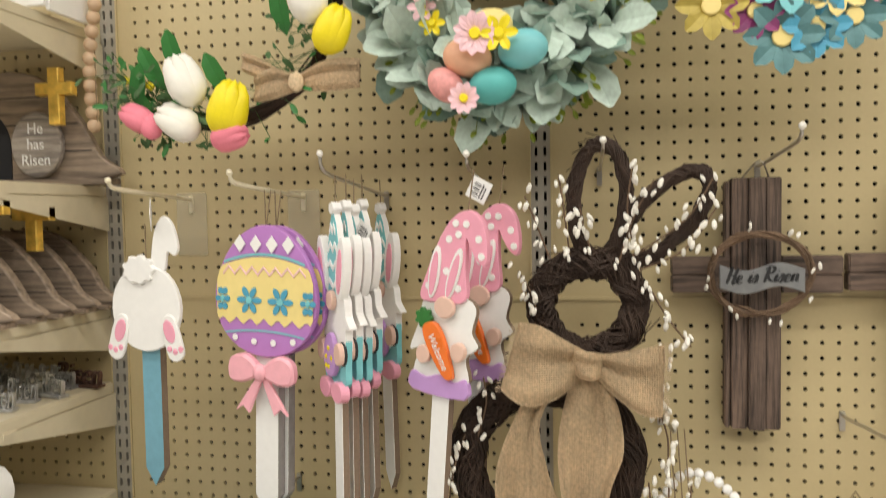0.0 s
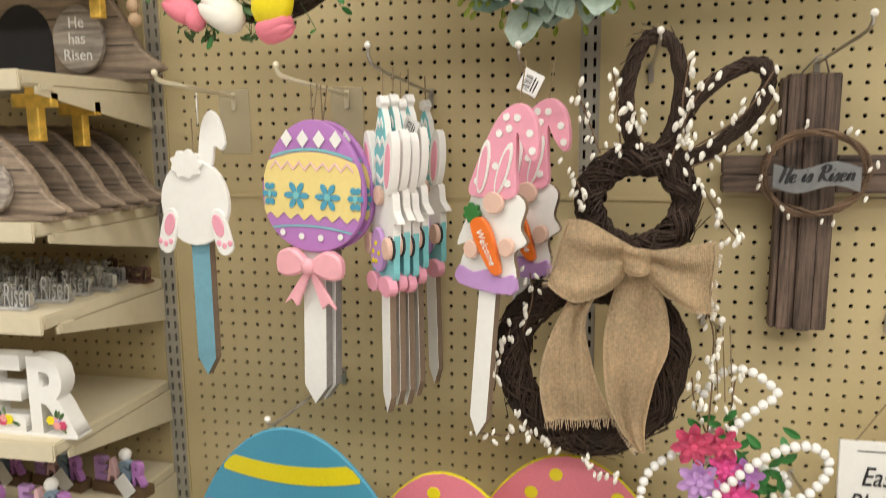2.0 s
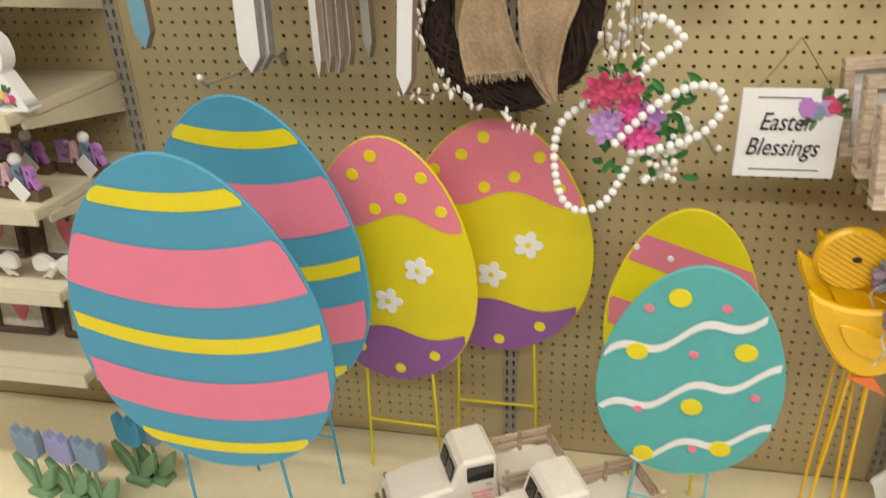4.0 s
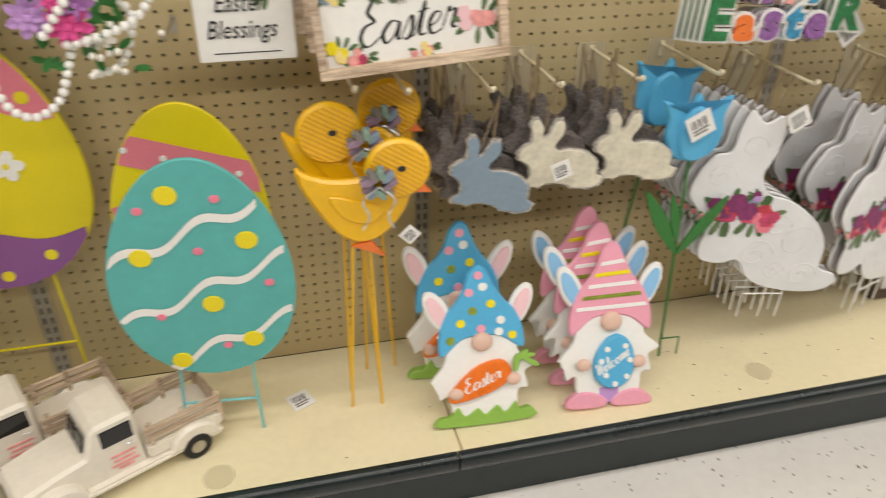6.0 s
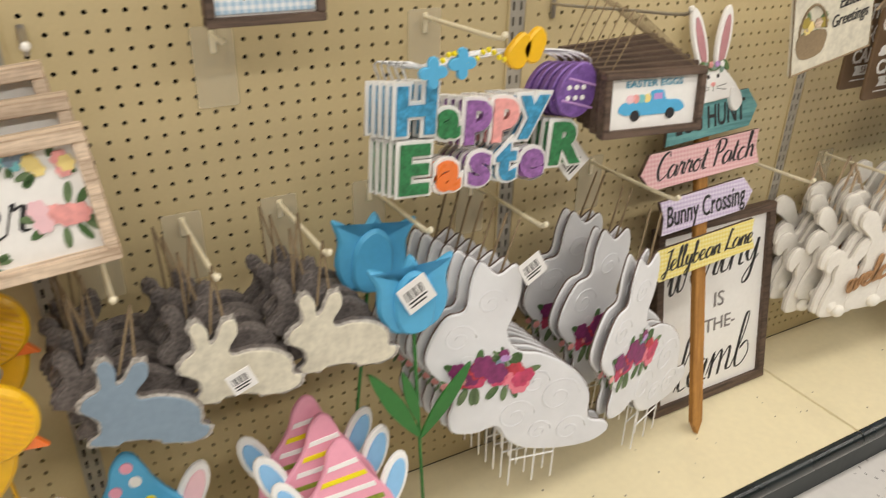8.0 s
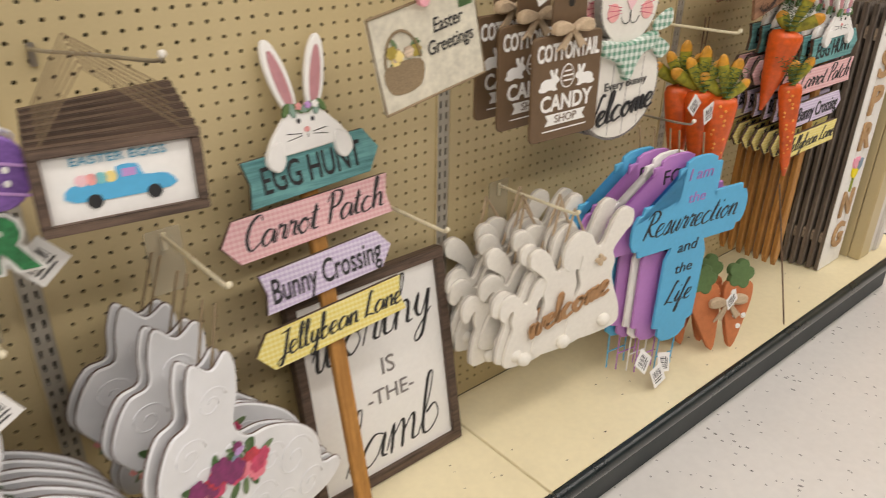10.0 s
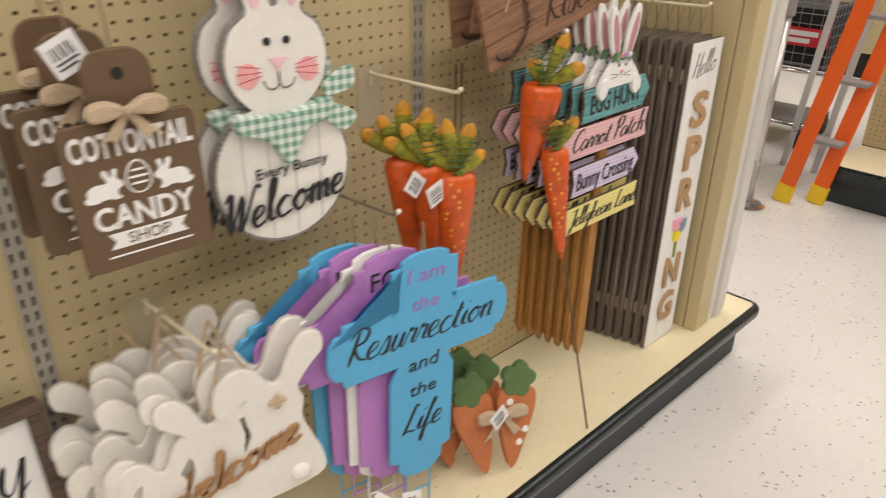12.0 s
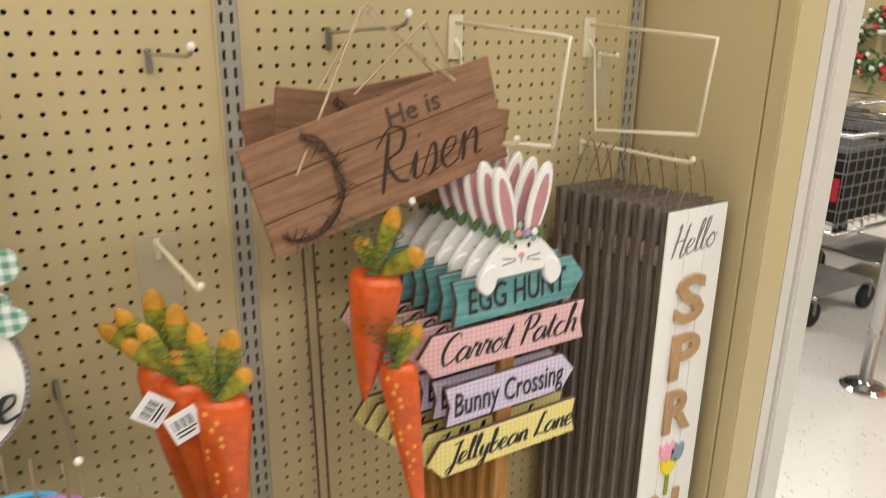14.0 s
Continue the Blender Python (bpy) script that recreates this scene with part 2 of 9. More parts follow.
BEADWOOD = surface("natural_wood_bead", (0.60, 0.42, 0.27), 0.5, vary=0.12, scale=20)
KRAFT = surface("brown_painted_board", (0.140, 0.085, 0.043), 0.6, vary=0.1)
ROSE = surface("rose_paint", (0.55, 0.06, 0.14), 0.6, vary=0.4, scale=60)
BLUSH = surface("blush_paint", (0.80, 0.35, 0.33), 0.6, vary=0.25, scale=60)
PLUM = surface("plum_paint", (0.22, 0.03, 0.13), 0.6, vary=0.4, scale=60)
ZINC = surface("zinc_sheet", (0.33, 0.34, 0.35), 0.4, 0.7, vary=0.2, scale=18)
SILVER = surface("silver_glitter", (0.62, 0.62, 0.62), 0.35, 0.7, vary=0.3, scale=60)
GOLD = surface("gold_leaf", (0.78, 0.50, 0.09), 0.35, 0.45, vary=0.35, scale=40, bump=0.5)
CHALK = surface("black_recess", (0.015, 0.015, 0.018), 0.8)
TRUCKWHITE = surface("truck_enamel", (0.80, 0.74, 0.64), 0.35, vary=0.06, scale=14, coat=0.2)
TYRE = surface("black_rubber", (0.015, 0.015, 0.015), 0.7)
GLASSY = surface("dark_window", (0.01, 0.01, 0.012), 0.12)
RABBITWHITE = surface("embossed_white_metal", (0.76, 0.77, 0.79), 0.5, vary=0.06, scale=10, fine=24, bump=0.5)
GREYBACK = surface("grey_board_back", (0.28, 0.26, 0.25), 0.8, vary=0.2)
DUSTBLUE = surface("dusty_blue_paint", (0.22, 0.30, 0.38), 0.7, vary=0.1)
CREAMPAINT = surface("chalky_cream_paint", (0.66, 0.62, 0.50), 0.75, vary=0.22, scale=26)
BARK = surface("bark_edge", (0.15, 0.13, 0.12), 0.9, vary=0.6, scale=50, fine=200, bump=0.8)
GINGHAM = gingham("green_gingham", (0.72, 0.78, 0.72), (0.12, 0.30, 0.20), 0.016)
PINKCHECK = gingham("pink_check", (0.80, 0.56, 0.56), (0.70, 0.36, 0.38), 0.008)
LILACCHECK = gingham("lilac_check", (0.74, 0.68, 0.80), (0.52, 0.42, 0.62), 0.008)
YELLOWCHECK = gingham("yellow_check", (0.84, 0.76, 0.36), (0.76, 0.62, 0.14), 0.008)
TEALWOOD = grain("teal_washed_wood", (0.05, 0.17, 0.18), (0.16, 0.40, 0.40), "X")
LADDER = surface("orange_fibreglass", (0.86, 0.13, 0.01), 0.45, vary=0.06)
LADYELLOW = surface("yellow_ladder_boot", (0.85, 0.58, 0.02), 0.5)
RED = surface("red_plastic", (0.62, 0.03, 0.04), 0.4)
ALU = surface("brushed_aluminium", (0.62, 0.61, 0.60), 0.3, 0.6, vary=0.05)
PLATE = bpy.data.materials.new("clear_plastic_plate")
PLATE.use_nodes = True
_b = PLATE.node_tree.nodes["Principled BSDF"]
_b.inputs["Base Color"].default_value, _b.inputs["Roughness"].default_value = (0.80, 0.72, 0.52, 1), 0.25
_b.inputs["Alpha"].default_value = 0.35
PLASTER = surface("store_wall_paint", (0.42, 0.38, 0.31), 0.7, vary=0.04)
# Unseen ceiling, kept grey so that less light bounces back down.
CEIL = surface("darkened_ceiling_tile", (0.34, 0.33, 0.31), 0.9, vary=0.04)


# ---- mesh helpers ----
def finish(bm, name, material, smooth=False):
    bmesh.ops.recalc_face_normals(bm, faces=bm.faces)
    me = bpy.data.meshes.new(name)
    if smooth:
        for f in bm.faces:
            f.smooth = True
    bm.to_mesh(me)
    bm.free()
    me.materials.append(material)
    return me


def part(name, bm, material, parent, label="", smooth=False):
    ob = new(name, finish(bm, name, material, smooth))
    ob.parent = parent
    return tagged(ob, label) if label else ob


def fluff(*a, **k):
    """A part of many pieces too fine to pick apart."""
    return tagged(part(*a, **k), kind="stuff")


def thing(name, label, category, m, group="", kind=""):
    ob = new(name)
    ob.empty_display_size = 0.05
    ob.matrix_world = m
    return tagged(ob, label, category, group, kind)


def setting(name, bm, material, label, category, smooth=False):
    return tagged(new(name, finish(bm, name, material, smooth)), label, category, "", "structure")


def box(bm, x0, x1, y0, y1, z0, z1, bevel=0.0):
    sub = bmesh.new() if bevel else bm
    vs = [sub.verts.new((x, y, z)) for z in (z0, z1) for y in (y0, y1) for x in (x0, x1)]
    for q in ((0, 2, 3, 1), (4, 5, 7, 6), (0, 1, 5, 4), (2, 6, 7, 3), (0, 4, 6, 2), (1, 3, 7, 5)):
        sub.faces.new([vs[i] for i in q])
    if bevel:
        bmesh.ops.bevel(sub, geom=list(sub.edges), offset=bevel, segments=2, affect="EDGES")
        me = bpy.data.meshes.new("tmp")
        sub.to_mesh(me)
        sub.free()
        bm.from_mesh(me)
        bpy.data.meshes.remove(me)
    return bm


def boxed(*a, **k):
    return box(bmesh.new(), *a, **k)


def slab(bm, pts, y0, y1, rim=0.0012):
    """A flat shape in x and z, from its front y0 back to y1, with a softened front edge."""
    n = len(pts)
    area = sum(pts[i][0] * pts[(i + 1) % n][1] - pts[(i + 1) % n][0] * pts[i][1] for i in range(n))
    if area < 0:
        pts = pts[::-1]
    inner = []
    for i in range(n):
        a, b, c = Vector(pts[i - 1]), Vector(pts[i]), Vector(pts[(i + 1) % n])
        d = (c - a)
        d = Vector((-d.y, d.x)).normalized() if d.length > 1e-9 else Vector((0, 0))
        inner.append(b + d * rim)
    f = [bm.verts.new((p[0], y0, p[1])) for p in inner]
    e = [bm.verts.new((p[0], y0 + rim, p[1])) for p in pts]
    k = [bm.verts.new((p[0], y1, p[1])) for p in pts]
    bm.faces.new(f)
    bm.faces.new(k[::-1])
    for i in range(n):
        j = (i + 1) % n
        bm.faces.new((f[i], f[j], e[j], e[i])), bm.faces.new((e[i], e[j], k[j], k[i]))
    return bm


def flat(pts, y0, y1, rim=0.0012):
    return slab(bmesh.new(), pts, y0, y1, rim)


def oval(cx, cz, rx, rz, n=28, turn=0.0):
    c, s = math.cos(radians(turn)), math.sin(radians(turn))
    return [(cx + rx * math.cos(a) * c - rz * math.sin(a) * s, cz + rx * math.cos(a) * s + rz * math.sin(a) * c) for a in (2 * math.pi * i / n for i in range(n))]


def rect(x0, x1, z0, z1):
    return [(x0, z0), (x1, z0), (x1, z1), (x0, z1)]


def rounded(x0, x1, z0, z1, r, n=5):
    out = []
    for cx, cz, a0 in ((x1 - r, z0 + r, -90), (x1 - r, z1 - r, 0), (x0 + r, z1 - r, 90), (x0 + r, z0 + r, 180)):
        out += [(cx + r * math.cos(radians(a0 + 90 * i / n)), cz + r * math.sin(radians(a0 + 90 * i / n))) for i in range(n + 1)]
    return out


def curve_closed(pts, steps=5):
    """A smooth closed outline through a few corners."""
    out, n = [], len(pts)
    for i in range(n):
        p = [Vector(pts[(i + k) % n]) for k in (-1, 0, 1, 2)]
        for s in range(steps):
            t = s / steps
            out.append(tuple(0.5 * (2 * p[1] + (p[2] - p[0]) * t + (2 * p[0] - 5 * p[1] + 4 * p[2] - p[3]) * t * t + (3 * p[1] - p[0] - 3 * p[2] + p[3]) * t ** 3)))
    return out


def curve_open(pts, steps=6):
    out, n = [], len(pts)
    for i in range(n - 1):
        p = [Vector(pts[min(max(i + k, 0), n - 1)]) for k in (-1, 0, 1, 2)]
        for s in range(steps):
            t = s / steps
            out.append(0.5 * (2 * p[1] + (p[2] - p[0]) * t + (2 * p[0] - 5 * p[1] + 4 * p[2] - p[3]) * t * t + (3 * p[1] - p[0] - 3 * p[2] + p[3]) * t ** 3))
    return out + [Vector(pts[-1])]


def shifted(pts, dx, dz, k=1.0, turn=0.0):
    c, s = math.cos(radians(turn)), math.sin(radians(turn))
    return [(dx + k * (x * c - z * s), dz + k * (x * s + z * c)) for x, z in pts]


def tube(bm, pts, r, sides=6, closed=False, taper=None):
    pts = [Vector(p) for p in pts]
    n, rings = len(pts), []
    for i, p in enumerate(pts):
        d = pts[(i + 1) % n if closed else min(i + 1, n - 1)] - pts[i - 1 if closed else max(i - 1, 0)]
        if d.length < 1e-9:
            d = Vector((0, 0, 1))
        d.normalize()
        ref = Vector((0, 0, 1)) if abs(d.z) < 0.9 else Vector((1, 0, 0))
        u = d.cross(ref).normalized()
        v = d.cross(u)
        rr = r if taper is None else r + (taper - r) * i / max(1, n - 1)
        rings.append([bm.verts.new(p + rr * (math.cos(2 * math.pi * k / sides) * u + math.sin(2 * math.pi * k / sides) * v)) for k in range(sides)])
    for i in range(n if closed else n - 1):
        a, b = rings[i], rings[(i + 1) % n]
        for k in range(sides):
            bm.faces.new((a[k], a[(k + 1) % sides], b[(k + 1) % sides], b[k]))
    if not closed:
        bm.faces.new(rings[0][::-1]), bm.faces.new(rings[-1])
    return bm


def rod(pts, r, sides=8, **k):
    return tube(bmesh.new(), pts, r, sides, **k)


def ball(bm, c, r, seg=10, rings=6, squash=(1, 1, 1), turn=None):
    m = Matrix.Translation(c) @ (turn or Matrix.Identity(4)) @ Matrix.Diagonal((r * squash[0], r * squash[1], r * squash[2], 1))
    bmesh.ops.create_uvsphere(bm, u_segments=seg, v_segments=rings, radius=1.0, matrix=m)
    return bm


def lathe(profile, n=24, axis="Z"):
    bm = bmesh.new()
    rings = []
    for r, h in profile:
        rings.append([bm.verts.new((r * math.cos(2 * math.pi * i / n), r * math.sin(2 * math.pi * i / n), h)) for i in range(n)])
    for a, b in zip(rings, rings[1:]):
        for i in range(n):
            bm.faces.new((a[i], a[(i + 1) % n], b[(i + 1) % n], b[i]))
    bm.faces.new(rings[0][::-1]), bm.faces.new(rings[-1])
    if axis == "Y":
        bmesh.ops.rotate(bm, verts=bm.verts, matrix=Matrix.Rotation(radians(90), 3, "X"))
    return bm


def lettering(name, words, size, material, parent, x, y, z, width=0.0, shear=0.0, thick=0.0006, swell=0.0, turn=0.0, label="", align="CENTER", spacing=1.0):
    """Words standing upright, read from the front, as a mesh of their own."""
    c = bpy.data.curves.new(name, "FONT")
    c.body, c.size, c.align_x, c.align_y, c.shear = words, size, align, "CENTER", shear
    c.extrude, c.offset, c.resolution_u, c.space_character = thick, swell, 3, spacing
    tmp = bpy.data.objects.new("tmp", c)
    scene.collection.objects.link(tmp)
    me = bpy.data.meshes.new_from_object(tmp.evaluated_get(bpy.context.evaluated_depsgraph_get()))
    bpy.data.objects.remove(tmp)
    bpy.data.curves.remove(c)
    xs = [v.co.x for v in me.vertices] or [0, 1]
    k = width / (max(xs) - min(xs)) if width else 1.0
    me.transform(Matrix.Translation((x, y, z)) @ Matrix.Rotation(radians(-turn), 4, "Y") @ Matrix.Rotation(radians(90), 4, "X") @ Matrix.Diagonal((k, 1, 1, 1)))
    me.materials.clear()
    me.materials.append(material)
    ob = new(name, me)
    ob.parent = parent
    return tagged(ob, label) if label else ob

# ---- brush script ----
BRUSH = {}
BRUSH["a"] = (1.1, [[(0.95, 0.85), (0.5, 1.0), (0.1, 0.5), (0.3, 0.02), (0.7, 0.25), (0.95, 0.9), (0.9, 0.2), (1.12, 0.08)]])
BRUSH["b"] = (0.95, [[(0, 0.1), (0.35, 1.2), (0.42, 2.05), (0.22, 1.9), (0.2, 0.2), (0.55, 0), (0.85, 0.4), (0.65, 0.9), (0.3, 0.7)]])
BRUSH["c"] = (0.95, [[(0.85, 0.85), (0.5, 1.0), (0.1, 0.5), (0.35, 0), (0.97, 0.15)]])
BRUSH["e"] = (0.85, [[(0.02, 0.3), (0.6, 0.6), (0.65, 0.95), (0.3, 0.95), (0.1, 0.45), (0.35, 0), (0.87, 0.15)]])
BRUSH["f"] = (0.7, [[(0, 0.1), (0.45, 1.5), (0.6, 2.0), (0.4, 2.0), (0.25, 0.5), (0.15, -0.8), (0.35, -0.9), (0.35, 0), (0.75, 0.2)]])
BRUSH["h"] = (1.05, [[(0, 0.1), (0.4, 1.5), (0.45, 2.1), (0.25, 1.9), (0.2, 0)], [(0.2, 0.4), (0.55, 1.0), (0.8, 0.8), (0.8, 0.1), (1.07, 0.1)]])
BRUSH["i"] = (0.55, [[(0.05, 0.3), (0.3, 1.0), (0.25, 0.15), (0.57, 0.1)], [(0.36, 1.45), (0.40, 1.58)]])
BRUSH["l"] = (0.55, [[(0, 0.1), (0.4, 1.4), (0.45, 2.1), (0.22, 1.9), (0.2, 0.2), (0.6, 0.1)]])
BRUSH["m"] = (1.35, [[(0, 0.2), (0.2, 1.0), (0.2, 0)], [(0.2, 0.5), (0.55, 1.0), (0.65, 0.7), (0.65, 0)], [(0.65, 0.5), (1.0, 1.0), (1.1, 0.7), (1.1, 0.1), (1.38, 0.1)]])
BRUSH["n"] = (1.0, [[(0, 0.2), (0.2, 1.0), (0.2, 0)], [(0.2, 0.5), (0.6, 1.0), (0.75, 0.7), (0.75, 0.1), (1.05, 0.1)]])
BRUSH["o"] = (1.0, [[(0.5, 1.0), (0.1, 0.5), (0.45, 0), (0.85, 0.45), (0.55, 1.0), (0.7, 0.8), (1.05, 0.85)]])
BRUSH["p"] = (1.0, [[(0.05, 0.3), (0.3, 1.0), (0.15, -0.9)], [(0.25, 0.5), (0.6, 1.0), (0.9, 0.6), (0.6, 0.05), (0.3, 0.15)]])
BRUSH["r"] = (0.8, [[(0, 0.1), (0.25, 1.1), (0.3, 0.9), (0.65, 0.95), (0.55, 0.2), (0.85, 0.1)]])
BRUSH["s"] = (0.75, [[(0, 0.1), (0.45, 1.1), (0.6, 0.4), (0.35, 0), (0.1, 0.15)], [(0.35, 0), (0.8, 0.15)]])
BRUSH["t"] = (0.65, [[(0, 0.1), (0.4, 1.7), (0.25, 0.2), (0.67, 0.1)], [(0.05, 1.15), (0.65, 1.25)]])
BRUSH["u"] = (1.0, [[(0.05, 0.3), (0.25, 1.0), (0.2, 0.2), (0.5, 0), (0.8, 1.0), (0.75, 0.15), (1.05, 0.1)]])
BRUSH["w"] = (1.35, [[(0, 0.5), (0.2, 1.0), (0.25, 0.1), (0.5, 0.1), (0.65, 1.0), (0.7, 0.1), (1.0, 0.15), (1.15, 1.0), (1.4, 0.85)]])
BRUSH["y"] = (1.0, [[(0.05, 0.4), (0.25, 1.0), (0.2, 0.3), (0.5, 0.1), (0.8, 1.0), (0.65, -0.6), (0.3, -0.95), (0.25, -0.6), (1.0, 0.2)]])
BRUSH["E"] = (1.25, [[(1.2, 1.9), (0.7, 2.1), (0.4, 1.6), (0.8, 1.15), (0.3, 0.95), (0.15, 0.4), (0.6, 0), (1.35, 0.45)]])
BRUSH["W"] = (1.5, [[(0, 1.8), (0.3, 2.1), (0.35, 0.1), (0.9, 1.9), (0.95, 0.1), (1.3, 1.0), (1.6, 2.1), (1.9, 2.0)]])
BRUSH["R"] = (1.35, [[(0.5, 2.0), (0.3, 0)], [(0, 1.6), (0.5, 2.15), (1.1, 1.9), (1.0, 1.3), (0.45, 1.05), (0.9, 0.3), (1.4, 0.1)]])
BRUSH["L"] = (1.1, [[(0.9, 1.9), (0.6, 2.1), (0.4, 1.2), (0.2, 0.2), (0.05, 0.1), (0.4, 0.2), (1.1, 0.05)]])
BRUSH["C"] = (1.2, [[(1.2, 1.7), (1.0, 2.1), (0.4, 1.7), (0.15, 0.8), (0.5, 0), (1.2, 0.4)]])
BRUSH["P"] = (1.15, [[(0.5, 2.0), (0.3, 0)], [(0.05, 1.5), (0.5, 2.1), (1.2, 1.9), (1.0, 1.2), (0.4, 1.0)]])
BRUSH["J"] = (1.05, [[(0.3, 1.9), (1.1, 2.05), (0.9, 1.9), (0.7, 0.2), (0.4, -0.6), (0.1, -0.3), (0.6, 0.1), (1.1, 0.2)]])
BRUSH["H"] = (1.35, [[(0.2, 1.9), (0.4, 2.05), (0.25, 0)], [(1.2, 2.1), (1.0, 0), (1.4, 0.1)], [(0.1, 1.0), (1.2, 1.1)]])


def script(name, words, width, material, parent, x, y, z, pen, turn=0.0, slant=0.32, thick=0.0012):
    """Joined handwriting drawn with a broad pen: thick down strokes, thin up strokes."""
    strokes, at = [], 0.0
    for ch in words:
        if ch == " ":
            at += 0.6
            continue
        adv, lines = BRUSH[ch]
        strokes += [curve_open([(at + a + slant * b, 0, b) for a, b in line], 4) for line in lines]
        at += adv
    lo, hi = min(p.x for st in strokes for p in st), max(p.x for st in strokes for p in st)
    k = width / (hi - lo)
    c, s = math.cos(radians(turn)), math.sin(radians(turn))
    bm = bmesh.new()
    for j, st in enumerate(strokes):
        pts = [((p.x - (lo + hi) / 2) * k, (p.z - 0.6) * k) for p in st]
        rows = []
        for i, (a, b) in enumerate(pts):
            p, q = pts[max(i - 1, 0)], pts[min(i + 1, len(pts) - 1)]
            dx, dz = q[0] - p[0], q[1] - p[1]
            d = math.hypot(dx, dz) or 1.0
            half = pen * (0.14 + 0.27 * max(0.0, -dz / d)) * (0.6 if i in (0, len(pts) - 1) else 1.0)
            row = []
            for sx, yy in ((1, y), (-1, y), (-1, y + thick), (1, y + thick)):
                u, v = a - sx * half * dz / d, b + sx * half * dx / d
                row.append(bm.verts.new((x + u * c - v * s, yy - 0.00004 * (j % 5), z + u * s + v * c)))
            rows.append(row)
        for r0, r1 in zip(rows, rows[1:]):
            for e in range(4):
                bm.faces.new((r0[e], r0[(e + 1) % 4], r1[(e + 1) % 4], r1[e]))
        bm.faces.new(rows[0]), bm.faces.new(rows[-1][::-1])
    return part(name, bm, material, parent)


def perforated(name, x0, x1, z0, z1, hole, px, pz, ox, oz, y, depth, margin=0.0):
    """A sheet with real holes: hole is an outline round 0, 0, and px, pz the pitch."""
    i0, i1 = math.ceil((x0 + margin - ox) / px + 0.5), math.floor((x1 - margin - ox) / px - 0.5)
    k0, k1 = math.ceil((z0 + margin - oz) / pz + 0.5), math.floor((z1 - margin - oz) / pz - 0.5)
    n = len(hole)
    verts, faces = [], []
    corner = [(-0.5 * px, -0.5 * pz), (0.5 * px, -0.5 * pz), (0.5 * px, 0.5 * pz), (-0.5 * px, 0.5 * pz)]
    per = n // 4
    for i in range(i0, i1 + 1):
        for k in range(k0, k1 + 1):
            cx, cz, b = ox + i * px, oz + k * pz, len(verts)
            verts += [(cx + a, y, cz + c) for a, c in corner]
            verts += [(cx + a, y, cz + c) for a, c in hole] + [(cx + a, y + depth, cz + c) for a, c in hole]
            for q in range(4):
                start = [b + 4 + (q * per + j) % n for j in range(per + 1)]
                faces.append((b + q, b + (q + 1) % 4, *start[::-1]))
            for j in range(n):
                faces.append((b + 4 + j, b + 4 + (j + 1) % n, b + 4 + n + (j + 1) % n, b + 4 + n + j))
    hx0, hx1 = ox + (i0 - 0.5) * px, ox + (i1 + 0.5) * px
    hz0, hz1 = oz + (k0 - 0.5) * pz, oz + (k1 + 0.5) * pz
    for a, b2, c, d in ((x0, hx0, z0, z1), (hx1, x1, z0, z1), (hx0, hx1, z0, hz0), (hx0, hx1, hz1, z1)):
        if b2 - a > 1e-5 and d - c > 1e-5:
            s = len(verts)
            verts += [(a, y, c), (b2, y, c), (b2, y, d), (a, y, d)]
            faces.append((s, s + 1, s + 2, s + 3))
    me = bpy.data.meshes.new(name)
    me.from_pydata(verts, [], faces)
    return me


# ---- the room ----
POSTS = [-1.19, -0.385, 0.417, 1.212, 2.010, 2.814, 3.616, 4.418]
INCH = 0.0254
ROUND = [(0.0037 * math.cos(radians(225 + 45 * i)), 0.0037 * math.sin(radians(225 + 45 * i))) for i in range(8)]
SLOT = [(-0.0024, -0.0075), (0.0, -0.0075), (0.0024, -0.0075), (0.0024, 0.0), (0.0024, 0.0075), (0.0, 0.0075), (-0.0024, 0.0075), (-0.0024, 0.0)]
setting("floor", boxed(-12, 16, -12, 12, -0.1, 0), FLOOR, "speckled off-white vinyl store floor", "floor")
setting("ceiling", boxed(-12, 16, -12, 12, 4.2, 4.3), CEIL, "unseen grey store ceiling, darkened to cut bounced light", "ceiling")
for i, (a, b, c, d) in enumerate(((-12, 16, 12, 12.1), (-12, 16, -12.1, -12), (-12.1, -12, -12, 12), (16, 16.1, -12, 12))):
    setting("wall_" + ("north", "south", "west", "east")[i], boxed(a, b, c, d, 0, 4.2), PLASTER, "plain painted store wall", "wall")
# Added sheet: its black colour is the shade seen through the peg holes.
setting("gondola_dark_sheet", boxed(-1.2, 4.45, 0.03, 0.06, 0.0, 2.35), VOID, "near-black sheet standing in for the unlit hollow of the display run", "backing")
for i in range(7):
    a, b = POSTS[i] + 0.018, POSTS[i + 1] - 0.018
    mid = (a + b) / 2
    for z0, z1, z in ((0.197, 1.447, 1.447), (1.450, 2.35, 2.35)):
        me = perforated("pegboard", a, b, z0, z1, ROUND, INCH, INCH, mid if i != 2 - 1 else 0.0, 1.708, 0.0, 0.006, 0.012)
        me.materials.append(CREAM)
        tagged(new("pegboard", me), "cream painted pegboard panel with round holes", "pegboard", "", "structure")
    setting("pegboard_seam", boxed(a, b, -0.003, 0.003, 1.4455, 1.4515), CREAM, "thin cream joint strip between pegboard panels", "trim")
